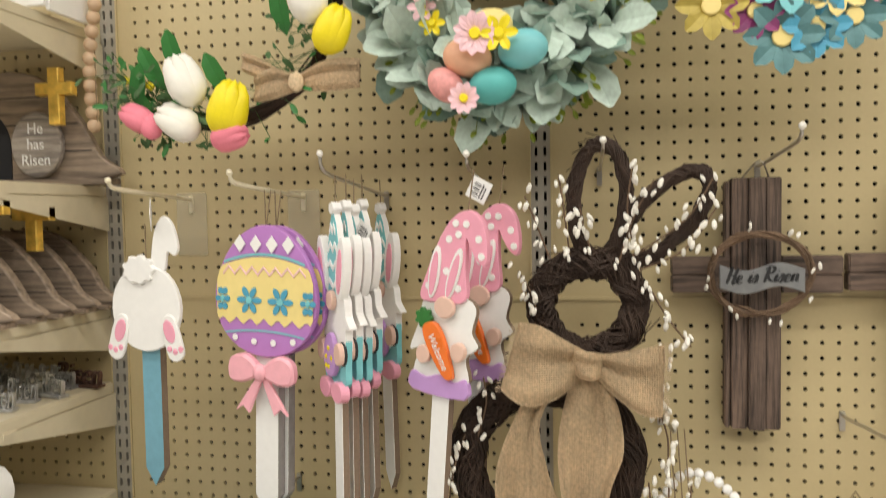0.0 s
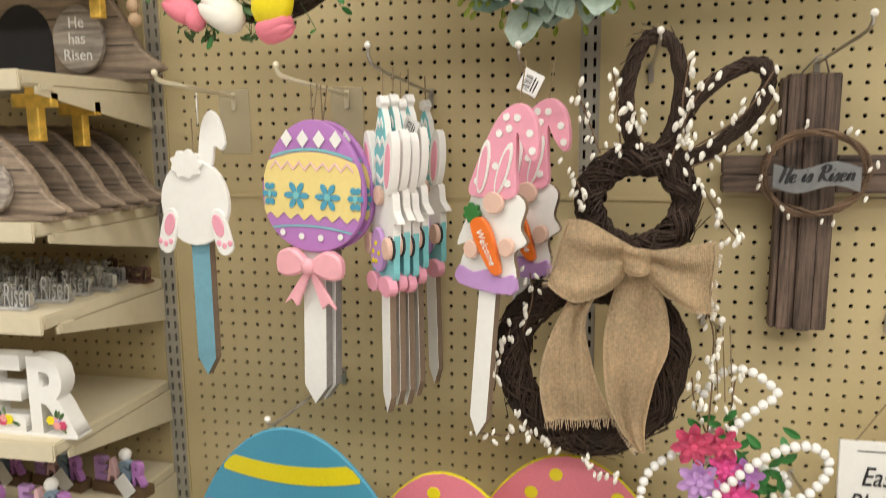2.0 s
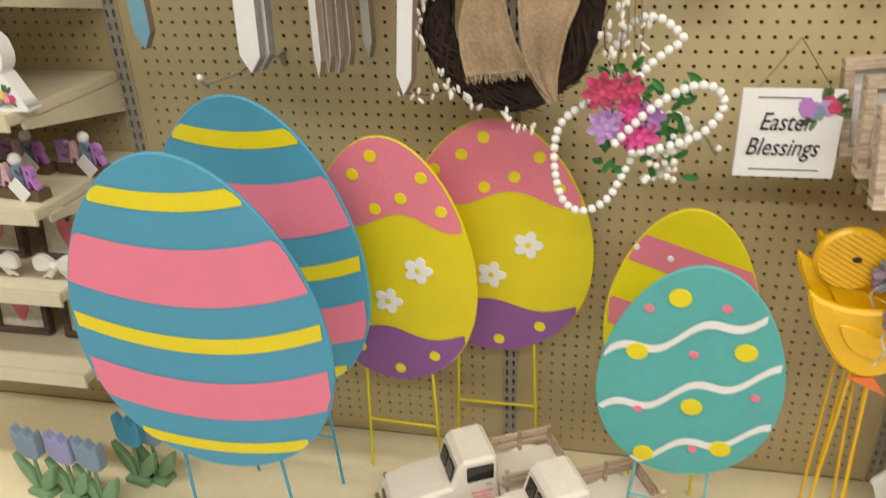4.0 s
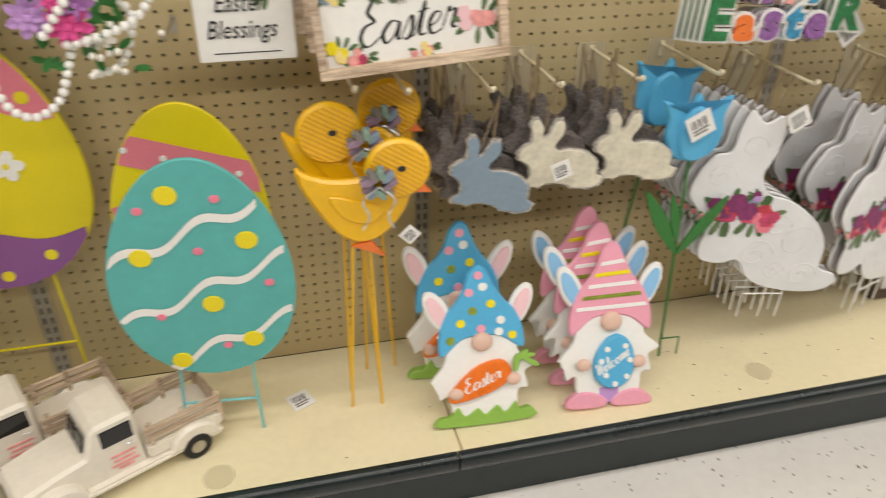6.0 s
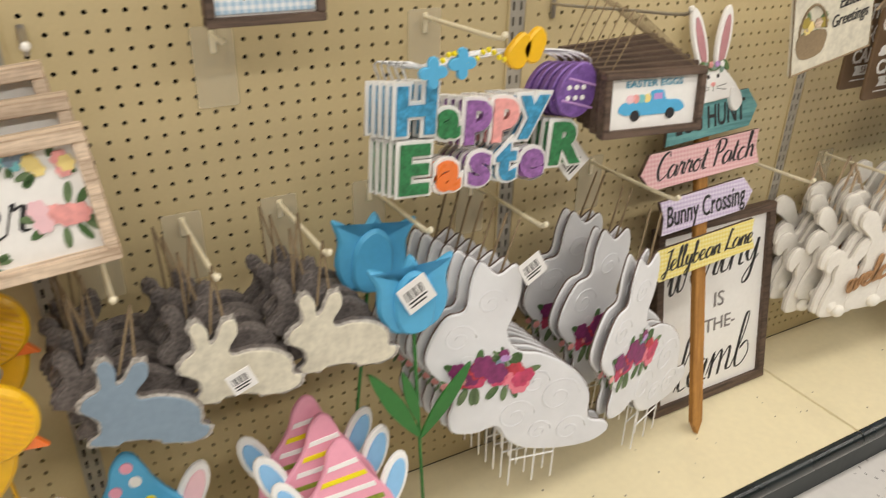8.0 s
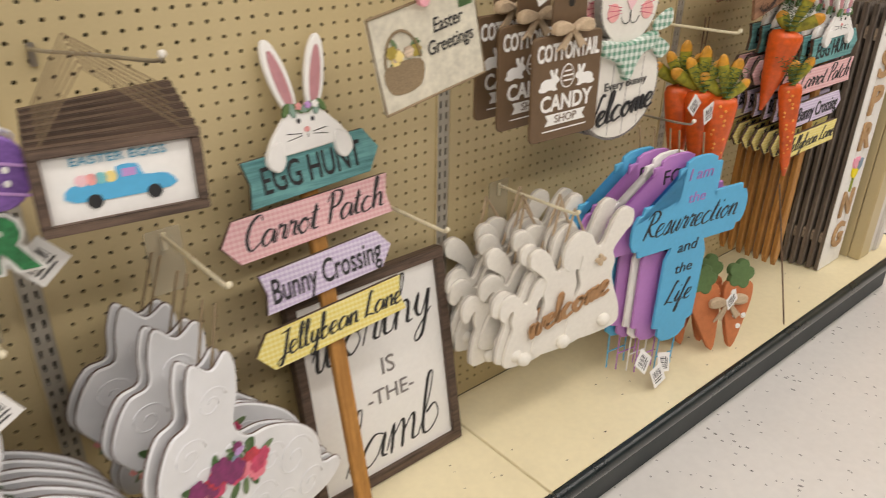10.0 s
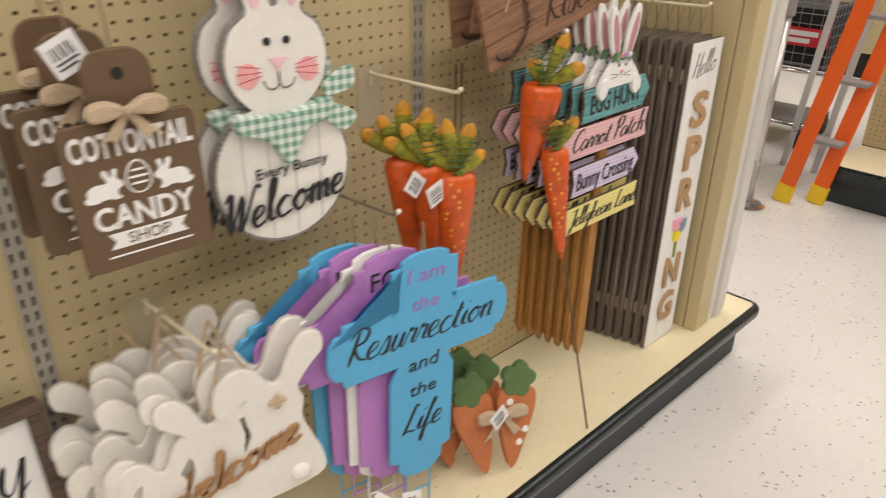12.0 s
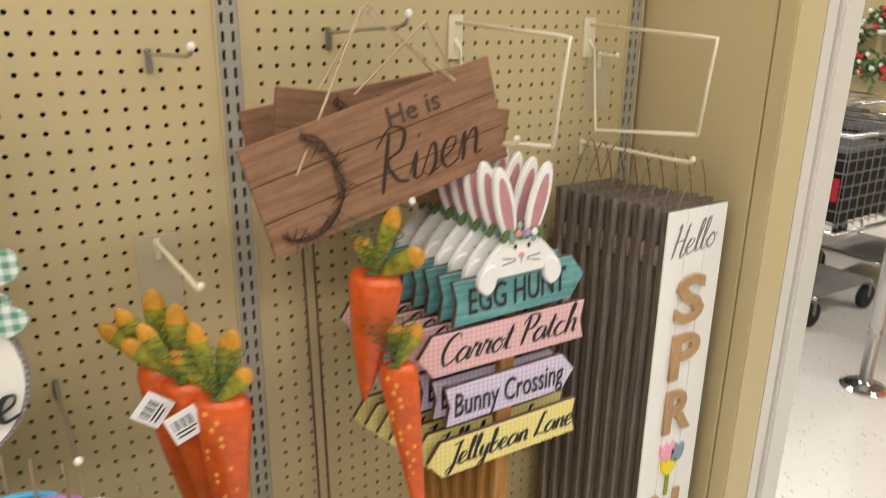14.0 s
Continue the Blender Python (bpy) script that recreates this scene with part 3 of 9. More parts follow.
for x in POSTS:
    me = perforated("upright", x - 0.018, x + 0.018, 0.197, 2.35, SLOT, 0.015, INCH, x + 0.0075, 1.70, -0.0015, 0.01)
    me.materials.append(POSTGREY)
    tagged(new("upright", me), "slotted grey metal upright between pegboard panels", "upright", "", "structure")
    for s in (-1, 1):
        setting("upright_flange", boxed(x + s * 0.018 - 0.0015, x + s * 0.018 + 0.0015, -0.004, 0.01, 0.197, 2.35), CREAM, "cream folded edge of pegboard panel", "trim")

# base deck with its bumper
for a, b in ((-1.19, 0.4155), (0.4185, 1.2105), (1.2135, 2.8125), (2.8155, 4.758)):
    setting("base_deck", boxed(a, b, -0.377, 0.0, 0.17, 0.196, bevel=0.002), DECK, "cream painted base deck of the display run", "deck")
setting("deck_core", boxed(-1.19, 4.75, -0.34, 0.03, 0.0, 0.169), KICK, "dark kick plate under the base deck", "kick plate")
profile = [(-0.377, 0.197), (-0.385, 0.1985), (-0.393, 0.195), (-0.3985, 0.187), (-0.400, 0.176), (-0.397, 0.163), (-0.388, 0.150), (-0.376, 0.143), (-0.360, 0.141), (-0.345, 0.140)]
bm = bmesh.new()
ends = [-1.19, 1.20, 1.2035, 2.81, 2.8135, 4.735]
rings = []
for x in ends:
    rings.append([bm.verts.new((x, y, z)) for y, z in profile])
corner = [[bm.verts.new((4.735 + (-(y + 0.377)) * math.sin(radians(t)) + 0.02 * math.sin(radians(t)), -0.357 - (-(y + 0.377)) * math.cos(radians(t)) - 0.02 * math.cos(radians(t)), z)) for y, z in profile] for t in (30, 60, 90)]
tail = [[bm.verts.new((4.755 - (y + 0.377), 0.0, z)) for y, z in profile]]
chain = rings[4:] + corner + tail
for grp in (rings[0:2], rings[2:4], chain):
    for p, q in zip(grp, grp[1:]):
        for i in range(len(profile) - 1):
            bm.faces.new((p[i], p[i + 1], q[i + 1], q[i]))
setting("deck_bumper", bm, BLACK, "glossy black rubber bumper along the deck edge", "bumper", smooth=True)

# end panel of the run
setting("end_panel", boxed(4.452, 4.490, -0.285, 0.03, 0.197, 2.35, bevel=0.002), CREAM, "cream painted end panel of the display run", "panel")
setting("end_panel_lip", boxed(4.455, 4.534, -0.325, -0.287, 0.197, 2.35, bevel=0.003), CREAM, "cream folded front lip of the end panel", "trim")
bm = bmesh.new()
box(bm, 4.536, 4.572, -0.322, 0.05, 0.197, 2.35, bevel=0.003), box(bm, 4.574, 4.612, -0.330, 0.05, 0.197, 2.35, bevel=0.004), box(bm, 4.614, 4.648, -0.322, 0.05, 0.197, 2.35, bevel=0.004)
setting("end_post", bm, PALEPOST, "ribbed pale metal corner post of the display run", "post")


# ---- fixtures ----
def peg_hook(x, z, length=0.24, wire=STEEL, plate=False, rise=0.02, lean=0.0, two=False, cap=True):
    """A wire hook in the pegboard, pointing out from the wall."""
    h = thing("peg_hook", ("cream" if wire is HOOKCREAM else "galvanised") + " wire display hook in the pegboard", "hook", pose(x, 0, z), "display hooks")
    r = 0.0028 if wire is STEEL else 0.0036
    part("arm", rod(curve_open([(0, 0.004, 0.0), (0, -0.03, 0.0), (lean * 0.5, -length * 0.5, rise * 0.25), (lean * 0.95, -length * 0.93, rise * 0.55), (lean, -length, rise)], 4), r, 7), wire, h, smooth=True)
    part("back_clip", boxed(-0.0045, 0.0045, -0.005, -0.0005, -0.026, 0.006, bevel=0.001), wire, h)
    if cap:
        part("tip", ball(bmesh.new(), (lean, -length - 0.001, rise + 0.002), 0.0052, 8, 6), CAP if wire is STEEL else HOOKCREAM, h, "pale plastic tip", True)
    if plate:
        part("backplate", flat(rounded(-0.03, 0.03, -0.105, 0.012, 0.004), -0.0025, -0.0008, 0.0004), PLATE, h, "clear plastic backplate")
    return h


def price_tag(x, y, z, size=0.034, turn=45.0, rz=0.0, rx=0.0, m=None):
    t = thing("price_tag", "white price tag with a barcode", "tag", m or pose(x, y, z, rx, 0, rz), "price tags")
    part("card", flat(shifted(rect(-size / 2, size / 2, -size / 2, size / 2), 0, 0, 1, turn), -0.0006, 0.0006, 0.0002), PAPER, t)
    bm = bmesh.new()
    for i in range(7):
        a = -size * 0.36 + i * size * 0.1
        slab(bm, shifted(rect(a, a + size * (0.03 + 0.03 * (i % 2)), -size * 0.05, size * 0.3), 0, 0, 1, turn), -0.001, -0.0005, 0.0001)
    for i in range(2):
        slab(bm, shifted(rect(-size * 0.36, size * (0.3 - 0.1 * i), -size * (0.18 + 0.14 * i), -size * (0.12 + 0.14 * i)), 0, 0, 1, turn), -0.001, -0.0005, 0.0001)
    part("print", bm, INK, t)
    return t


def cord(parent, pts, r=0.0011, mat=CORD, name="cord"):
    return part(name, rod(pts, r, 5), mat, parent)


def stake(parent, w, z0, z1, mat, y0=0.004, y1=0.012, side=EDGE, x=0.0, tip=0.03):
    part("stake", flat([(x - w / 2, z1), (x - w / 2, z0 + tip), (x, z0), (x + w / 2, z0 + tip), (x + w / 2, z1)], y0, y0 + 0.001, 0.0003), mat, parent)
    part("stake_back", flat([(x - w / 2, z1), (x - w / 2, z0 + tip), (x, z0), (x + w / 2, z0 + tip), (x + w / 2, z1)], y0 + 0.001, y1, 0.0002), side, parent)


def shape(parent, name, pts, mat, y0, thick=0.006, label=""):
    return part(name, flat(pts, y0, y0 + thick), mat, parent, label)


def layers(parent, name, outline, mat, thick=0.008, back=EDGE):
    """A cut-out board: painted front over a raw core."""
    part(name, flat(outline, -0.0012, 0.0, 0.0006), mat, parent)
    part("core", flat(outline, 0.0, thick, 0.0004), back, parent)


def egg_half(t, w, h):
    """Half width of an egg of that size at the height t over its base."""
    u = min(max(2 * t / h - 1, -1), 1)
    return 0.5 * w * math.sqrt(max(0, 1 - u * u)) * (1 - 0.14 * u)


def egg_outline(w, h, n=48):
    return [(math.copysign(1, math.cos(a)) * egg_half(h * (0.5 + 0.5 * math.sin(a)), w, h) if abs(math.cos(a)) > 1e-6 else 0.0, h * (0.5 + 0.5 * math.sin(a))) for a in (2 * math.pi * (i + 0.5) / n for i in range(n))]


def band(w, h, lo, hi, y, n=40, margin=0.985):
    """A stripe across an egg between two heights that may wave."""
    bm = bmesh.new()
    span, rows = w * 0.5 * 1.02 * margin, []
    levels = [i / 200 for i in range(201)]
    for i in range(n + 1):
        x = -span + 2 * span * i / n
        inside = [t * h for t in levels if egg_half(t * h, w, h) * margin >= abs(x)]
        if not inside:
            continue
        a, b = max(lo(x), inside[0]), min(hi(x), inside[-1])
        if b - a > 0.0005:
            rows.append([bm.verts.new((x, y, a)), bm.verts.new((x, y, b)), x])
        else:
            rows.append(None)
    for p, q in zip(rows, rows[1:]):
        if p and q:
            bm.faces.new((p[0], q[0], q[1], p[1]))
    return bm


def painted_band(parent, name, w, h, lo, hi, mat, y):
    me = finish(band(w, h, lo, hi, y), name, mat)
    ob = new(name, me)
    ob.parent = parent
    return ob


def flower_pts(r, petals, depth=0.45, n=60, turn=0.0):
    return [(r * (1 - depth + depth * abs(math.cos(petals * a / 2 + turn))) * math.cos(a), r * (1 - depth + depth * abs(math.cos(petals * a / 2 + turn))) * math.sin(a)) for a in (2 * math.pi * i / n for i in range(n))]


def bow(parent, w, h, mat, x, y, z, tails=True, name="bow", droop=1.0):
    bm = bmesh.new()
    for s in (-1, 1):
        loop = [(0, 0, 0.0), (s * w * 0.25, -0.012, h * 0.5), (s * w * 0.5, -0.008, h * 0.32), (s * w * 0.5, 0.004, -h * 0.28), (s * w * 0.25, 0.006, -h * 0.34), (0, 0.002, 0)]
        pts = curve_closed([(p[0], p[2]) for p in loop[:-1]], 5)
        slab(bm, [(x + a, z + b) for a, b in pts], y - 0.010, y + 0.004, 0.004)
    part(name, bm, mat, parent, smooth=False)
    part("knot", ball(bmesh.new(), (x, y - 0.008, z), h * 0.24, 10, 8, (1, 0.7, 1.1)), mat, parent, smooth=True)
    if tails:
        for s in (-1, 1):
            part("tail", flat([(x + s * 0.004, z), (x + s * w * 0.42, z - h * 1.25 * droop), (x + s * w * 0.30, z - h * 1.1 * droop), (x + s * w * 0.2, z - h * 1.3 * droop), (x - s * 0.004, z - 0.004)], y - 0.004, y + 0.001), mat, parent)


def cloth(parent, name, spine, mat, across=14, thick=0.0016, label=""):
    """A strip of cloth: spine rows are (lower point, upper point, depth of the folds), folded across."""
    lows, highs = curve_open([r[0] for r in spine], 5), curve_open([r[1] for r in spine], 5)
    n = len(lows)
    bm = bmesh.new()
    grid = []
    for i in range(n):
        f = i / (n - 1) * (len(spine) - 1)
        k = min(int(f), len(spine) - 2)
        amp = spine[k][2] * (1 - (f - k)) + spine[k + 1][2] * (f - k)
        row = []
        for j in range(across + 1):
            v = j / across
            p = Vector(lows[i]).lerp(Vector(highs[i]), v)
            p.y += amp * (math.sin(v * 11.0 + 0.25 * i) + 0.5 * math.sin(v * 19.0 + 1.3 + 0.1 * i))
            row.append(bm.verts.new(p))
        grid.append(row)
    for i in range(n - 1):
        for j in range(across):
            bm.faces.new((grid[i][j], grid[i + 1][j], grid[i + 1][j + 1], grid[i][j + 1]))
    bmesh.ops.solidify(bm, geom=bm.faces[:], thickness=thick)
    return part(name, bm, mat, parent, label, smooth=True)


# ---- garden stakes on hooks ----
def bunny_tail_stake(m):
    t = thing("bunny_stake", "white wooden rabbit seen from behind on a blue stake", "garden stake", m)
    body = oval(0, 0.066, 0.064, 0.07)
    shape(t, "body", body, WHITE, -0.006, 0.008)
    shape(t, "ear", curve_closed([(0.012, 0.125), (0.018, 0.185), (0.035, 0.212), (0.052, 0.20), (0.062, 0.165), (0.055, 0.150), (0.042, 0.155), (0.035, 0.125)]), WHITE, -0.004, 0.006)
    for s in (-1, 1):
        foot = thing_part("foot", t)
        shape(foot, "sole", curve_closed([(s * 0.038, 0.055), (s * 0.055, 0.05), (s * 0.068, 0.012), (s * 0.070, -0.008), (s * 0.056, -0.018), (s * 0.042, -0.008), (s * 0.032, 0.035)]), WHITE, -0.010, 0.005)
        shape(foot, "pad", oval(s * 0.046, 0.030, 0.010, 0.019, 16, s * 16), PINK, -0.0115, 0.003)
        for i in range(3):
            shape(foot, "toe", oval(s * (0.046 + 0.010 * i), 0.002 - 0.005 * (i - 1) ** 2 * 0 - 0.004 * (i == 1), 0.0045, 0.005, 12), PINK, -0.0115, 0.003)
    shape(t, "tail", [(0.028 * (1 + 0.10 * math.cos(9 * a)) * math.cos(a) - 0.008, 0.128 + 0.022 * (1 + 0.10 * math.cos(9 * a)) * math.sin(a)) for a in (2 * math.pi * i / 54 for i in range(54))], WHITE, -0.012, 0.008, "fluffy scalloped tail")
    stake(t, 0.034, -0.226, 0.0, surface("dusty_blue_stake", (0.16, 0.36, 0.45), 0.6), 0.004, 0.020)
    cord(t, [(0.0, 0.0, 0.13), (0.0, 0.0, 0.20)])
    return t


def thing_part(name, parent):
    """A part made of several pieces: a small mesh core that carries them."""
    me = bpy.data.meshes.new(name)
    ob = new(name, me)
    ob.parent = parent
    return ob


bunny_tail_stake(pose(-0.203, -0.195, 1.388, 0, 0, -6))
peg_hook(-0.227, 1.632, 0.25, HOOKCREAM, True, 0.022)


def egg_stake(m, plain=False):
    t = thing("egg_stake", "painted wooden Easter egg with a pink bow on a white stake", "garden stake", m, "egg stakes on a hook")
    w, h = 0.188, 0.208
    part("egg", flat(egg_outline(w, h), -0.004, 0.006), ORCHID, t)
    zig = lambda x, a, p: a * (abs(((x / p) % 1) * 2 - 1) * 2 - 1)
    painted_band(t, "yellow_band", w, h, lambda x: 0.055 + zig(x, 0.006, 0.026), lambda x: 0.158 - 0.02 * (x / 0.09) ** 2, BUTTER, -0.0055)
    painted_band(t, "blue_line", w, h, lambda x: 0.040 - 0.01 * (x / 0.09) ** 2, lambda x: 0.043 - 0.01 * (x / 0.09) ** 2, AQUA, -0.0055)
    painted_band(t, "teal_line", w, h, lambda x: 0.160 - 0.02 * (x / 0.09) ** 2, lambda x: 0.164 - 0.02 * (x / 0.09) ** 2, AQUA, -0.0060)
    bm = bmesh.new()
    for i in range(14):
        x0 = -0.077 + i * 0.011
        z0, z1 = 0.128 + (0.012 if i % 2 else 0), 0.128 + (0 if i % 2 else 0.012)
        slab(bm, [(x0, z0), (x0 + 0.011, z1), (x0 + 0.011, z1 + 0.0035), (x0, z0 + 0.0035)], -0.0072, -0.0060, 0.0003)
    part("zigzag", bm, PALEPINK, t)
    for x in (-0.078, -0.027, 0.031, 0.081):
        k = 0.6 if abs(x) > 0.07 else 1.0
        f = thing_part("painted_flower", t)
        for j in range(6):
            a = j * math.pi / 3
            part("petal", flat(oval(x + k * 0.014 * math.cos(a), 0.089 + 0.014 * math.sin(a), k * 0.0095, 0.005, 12, math.degrees(a)), -0.0075, -0.0060, 0.0004), TEAL, f)
        part("centre", flat(oval(x, 0.089, k * 0.006, 0.006, 14), -0.0085, -0.0062, 0.0004), AQUA, f)
    for i in range(4):
        part("diamond", flat([(-0.045 + i * 0.03, 0.164), (-0.034 + i * 0.03, 0.178), (-0.045 + i * 0.03, 0.192), (-0.056 + i * 0.03, 0.178)], -0.0072, -0.0060, 0.0004), WHITE, t)
    for i in range(4):
        part("dot", flat(oval(-0.054 + i * 0.036, 0.024 + 0.004 * (i in (0, 3)), 0.0052, 0.0052, 12), -0.0072, -0.0060, 0.0004), WHITE, t)
    if not plain:
        bow(t, 0.116, 0.052, RIBBON, 0.0, -0.008, -0.022)
    stake(t, 0.042, -0.256, 0.0, WHITE, 0.003, 0.022, GREYBACK)
    cord(t, [(0.0, 0.0, 0.2), (0.006, 0.004, 0.262)])
    cord(t, [(0.0, 0.0, 0.2), (-0.006, 0.004, 0.262)])
    return t


egg_stake(pose(-0.008, -0.185, 1.376, 0, 2, -12))
egg_stake(pose(0.000, -0.163, 1.375, 0, 2, -13), True)
peg_hook(-0.008, 1.632, 0.23, HOOKCREAM, True, 0.03, -0.03)


def slim_bunny_stake():
    t = thing("gnome_stake", "wooden gnome stake with blue zigzag hat and drooping bunny ears", "garden stake", Matrix.Identity(4), "zigzag gnome stakes on a hook")
    hat = [(-0.034, 0.150), (-0.026, 0.205), (-0.012, 0.262), (0.0, 0.284), (0.012, 0.262), (0.026, 0.205), (0.034, 0.150)]
    layers(t, "hat", hat, AQUA, 0.010, WHITE)
    for k in range(4):
        z, w = 0.162 + 0.028 * k, 0.030 - 0.0062 * k
        bm = bmesh.new()
        for i in range(4):
            xa, xb = -w + i * w / 2, -w + (i + 1) * w / 2
            za, zb = z + 0.010 * (i % 2), z + 0.010 * ((i + 1) % 2)
            slab(bm, [(xa, za), (xb, zb), (xb, zb + 0.008), (xa, za + 0.008)], -0.0028, -0.0012, 0.0003)
        part("zigzag", bm, WHITE, t)
    for s in (-1, 1):
        e = part("ear", flat(oval(s * 0.038, 0.196, 0.0165, 0.048, 22, -s * 9), -0.007, 0.006, 0.001), WHITE, t)
        part("ear_lining", flat(oval(s * 0.038, 0.192, 0.0085, 0.034, 18, -s * 9), -0.0085, -0.0068, 0.0004), PINK, e)
    part("knob", flat(flower_pts(0.010, 5, 0.2, 30, 0.3), -0.004, 0.010, 0.001), WHITE, t).location = (0.0, 0.0, 0.286)
    layers(t, "beard", curve_closed([(-0.034, 0.155), (-0.044, 0.125), (-0.060, 0.108), (-0.044, 0.104), (-0.040, 0.07), (0.0, 0.03), (0.040, 0.07), (0.044, 0.104), (0.060, 0.108), (0.044, 0.125), (0.034, 0.155)], 4), WHITE, 0.011, WHITE)
    part("nose", flat(oval(0.0, 0.146, 0.013, 0.015, 16), -0.010, -0.002), SKIN, t)
    part("body", flat(curve_closed([(-0.036, 0.110), (-0.042, 0.05), (-0.034, 0.016), (0.034, 0.016), (0.042, 0.05), (0.036, 0.110)], 4), -0.0008, 0.0095, 0.0006), AQUA, t)
    e = part("egg", flat(shifted(egg_outline(0.048, 0.068, 24), -0.002, 0.028), -0.010, -0.003), LILAC, t)
    for i in range(5):
        part("egg_dot", flat(oval(-0.014 + 0.011 * (i % 3), 0.044 + 0.014 * (i // 2), 0.004, 0.004, 10), -0.0115, -0.0098, 0.0004), YELLOW, e)
    for s in (-1, 1):
        h = part("hand", flat(oval(s * 0.034, 0.068, 0.013, 0.017, 14), -0.012, -0.004), SKIN, t)
        part("hand_edge", flat(oval(s * 0.034, 0.068, 0.0145, 0.0185, 14), -0.004, 0.0, 0.0004), INK, h)
        part("slipper", flat(oval(s * 0.024, 0.008, 0.022, 0.016, 16), -0.010, 0.004), PINK, t)
    stake(t, 0.030, -0.205, 0.005, WHITE, 0.003, 0.014, EDGE)
    cord(t, [(0, 0.004, 0.275), (0.0, 0.004, 0.335)])
    return t


slim = slim_bunny_stake()
slim.matrix_basis = pose(0.110, -0.195, 1.322, 0, 1, -50)
for i, (x, y, z) in enumerate(((0.119, -0.170, 1.325), (0.127, -0.147, 1.319), (0.136, -0.122, 1.327), (0.146, -0.035, 1.322))):
    copy_thing(slim, pose(x, y, z, 0, 1 - i, -50 + 2 * i))
peg_hook(0.146, 1.632, 0.22, STEEL, False, 0.055, -0.044)
price_tag(0.150, -0.165, 1.570, 0.030, 60, -30)


def gnome_stake():
    t = thing("gnome_stake", "wooden gnome stake with pink dotted hat holding a carrot", "garden stake", Matrix.Identity(4), "gnome stakes on a hook")
    layers(t, "beard", curve_closed([(-0.030, 0.15), (-0.045, 0.10), (-0.058, 0.06), (-0.040, 0.062), (-0.045, 0.02), (0.045, 0.02), (0.042, 0.06), (0.062, 0.08), (0.050, 0.10), (0.055, 0.135), (0.030, 0.15)], 4), WHITE, 0.009, EDGE)
    part("hat", flat(curve_closed([(-0.040, 0.140), (-0.032, 0.178), (-0.014, 0.226), (0.008, 0.262), (0.036, 0.276), (0.060, 0.260), (0.070, 0.226), (0.068, 0.200), (0.055, 0.204), (0.042, 0.222), (0.034, 0.234), (0.036, 0.190), (0.038, 0.145), (0.0, 0.138)], 4), -0.006, 0.004), PINK, t)
    for x, z in ((-0.026, 0.160), (0.026, 0.162), (0.004, 0.185), (-0.012, 0.204), (0.006, 0.232), (0.034, 0.256), (0.056, 0.236), (0.016, 0.256), (0.062, 0.212), (0.022, 0.240)):
        part("dot", flat(oval(x, z, 0.0055, 0.0055, 12), -0.0078, -0.0058, 0.0004), WHITE, t)
    for s, x in ((-1, -0.016), (1, 0.018)):
        part("ear", flat(oval(x, 0.182, 0.0095, 0.040, 16, -14 if s > 0 else -6), -0.0095, -0.005), WHITE, t)
        part("ear_lining", flat(oval(x, 0.180, 0.006, 0.033, 16, -14 if s > 0 else -6), -0.0108, -0.009, 0.0004), PINK, t)
    part("nose", flat(oval(0.006, 0.132, 0.017, 0.016, 18), -0.012, -0.004), SKIN, t)
    c = part("carrot", flat(curve_closed([(-0.030, 0.098), (-0.012, 0.108), (0.006, 0.09), (0.024, 0.045), (0.026, 0.028), (0.010, 0.030), (-0.020, 0.07)]), -0.012, -0.004), ORANGE, t)
    lettering("writing", "Welcome", 0.016, WHITE, c, 0.0, -0.0126, 0.066, 0.055, 0.3, turn=-58)
    part("carrot_top", flat(flower_pts(0.016, 7, 0.3), -0.011, -0.005), GREEN, t).location = (-0.030, 0, 0.112)
    for x, z in ((-0.026, 0.058), (0.034, 0.07)):
        part("hand", flat(oval(x, z, 0.012, 0.014, 14), -0.014, -0.004), SKIN, t)
    part("boot_hem", flat(curve_closed([(-0.048, 0.0), (-0.05, 0.028), (-0.025, 0.022), (0, 0.03), (0.025, 0.022), (0.046, 0.03), (0.046, 0.0)], 3), -0.005, 0.004), LILAC, t)
    stake(t, 0.030, -0.24, 0.005, WHITE, 0.003, 0.018, EDGE)
    cord(t, [(0.030, 0.002, 0.27), (0.036, 0.002, 0.335)])
    return t


gn = gnome_stake()
gn.matrix_basis = pose(0.274, -0.205, 1.329, 0, 5, -24)
copy_thing(gn, pose(0.318, -0.125, 1.337, 0, 3, -22))
peg_hook(0.322, 1.645, 0.22, STEEL, False, 0.035)
price_tag(0.339, -0.215, 1.630, 0.032, 62, -14)
price_tag(-0.186, -0.205, 1.603, 0.036, 45, -62)


# ---- wreaths ----
def strand_ring(bm, centre, rx, rz, thick, strands, rnd, y0=0.0, twig=0.0022, seg=44, turn=0.0, start=0.0, sweep=360.0):
    c, s = math.cos(radians(turn)), math.sin(radians(turn))
    for k in range(strands):
        a0, tw, off = rnd.uniform(0, 6.28), rnd.choice((-3, -2, 2, 3, 4)), thick * math.sqrt(rnd.uniform(0.1, 1))
        pts, closed = [], sweep >= 360
        for i in range(seg if closed else seg + 1):
            a = radians(start + sweep * i / seg)
            ph = a0 + tw * a
            rr = off * (1 + 0.25 * math.sin(5 * a + a0))
            x, z = (rx + rr * math.cos(ph)) * math.cos(a), (rz + rr * math.cos(ph)) * math.sin(a)
            pts.append((centre[0] + x * c - z * s, y0 + rr * math.sin(ph), centre[1] + x * s + z * c))
        tube(bm, pts, twig * rnd.uniform(0.6, 1.25), 4, closed)


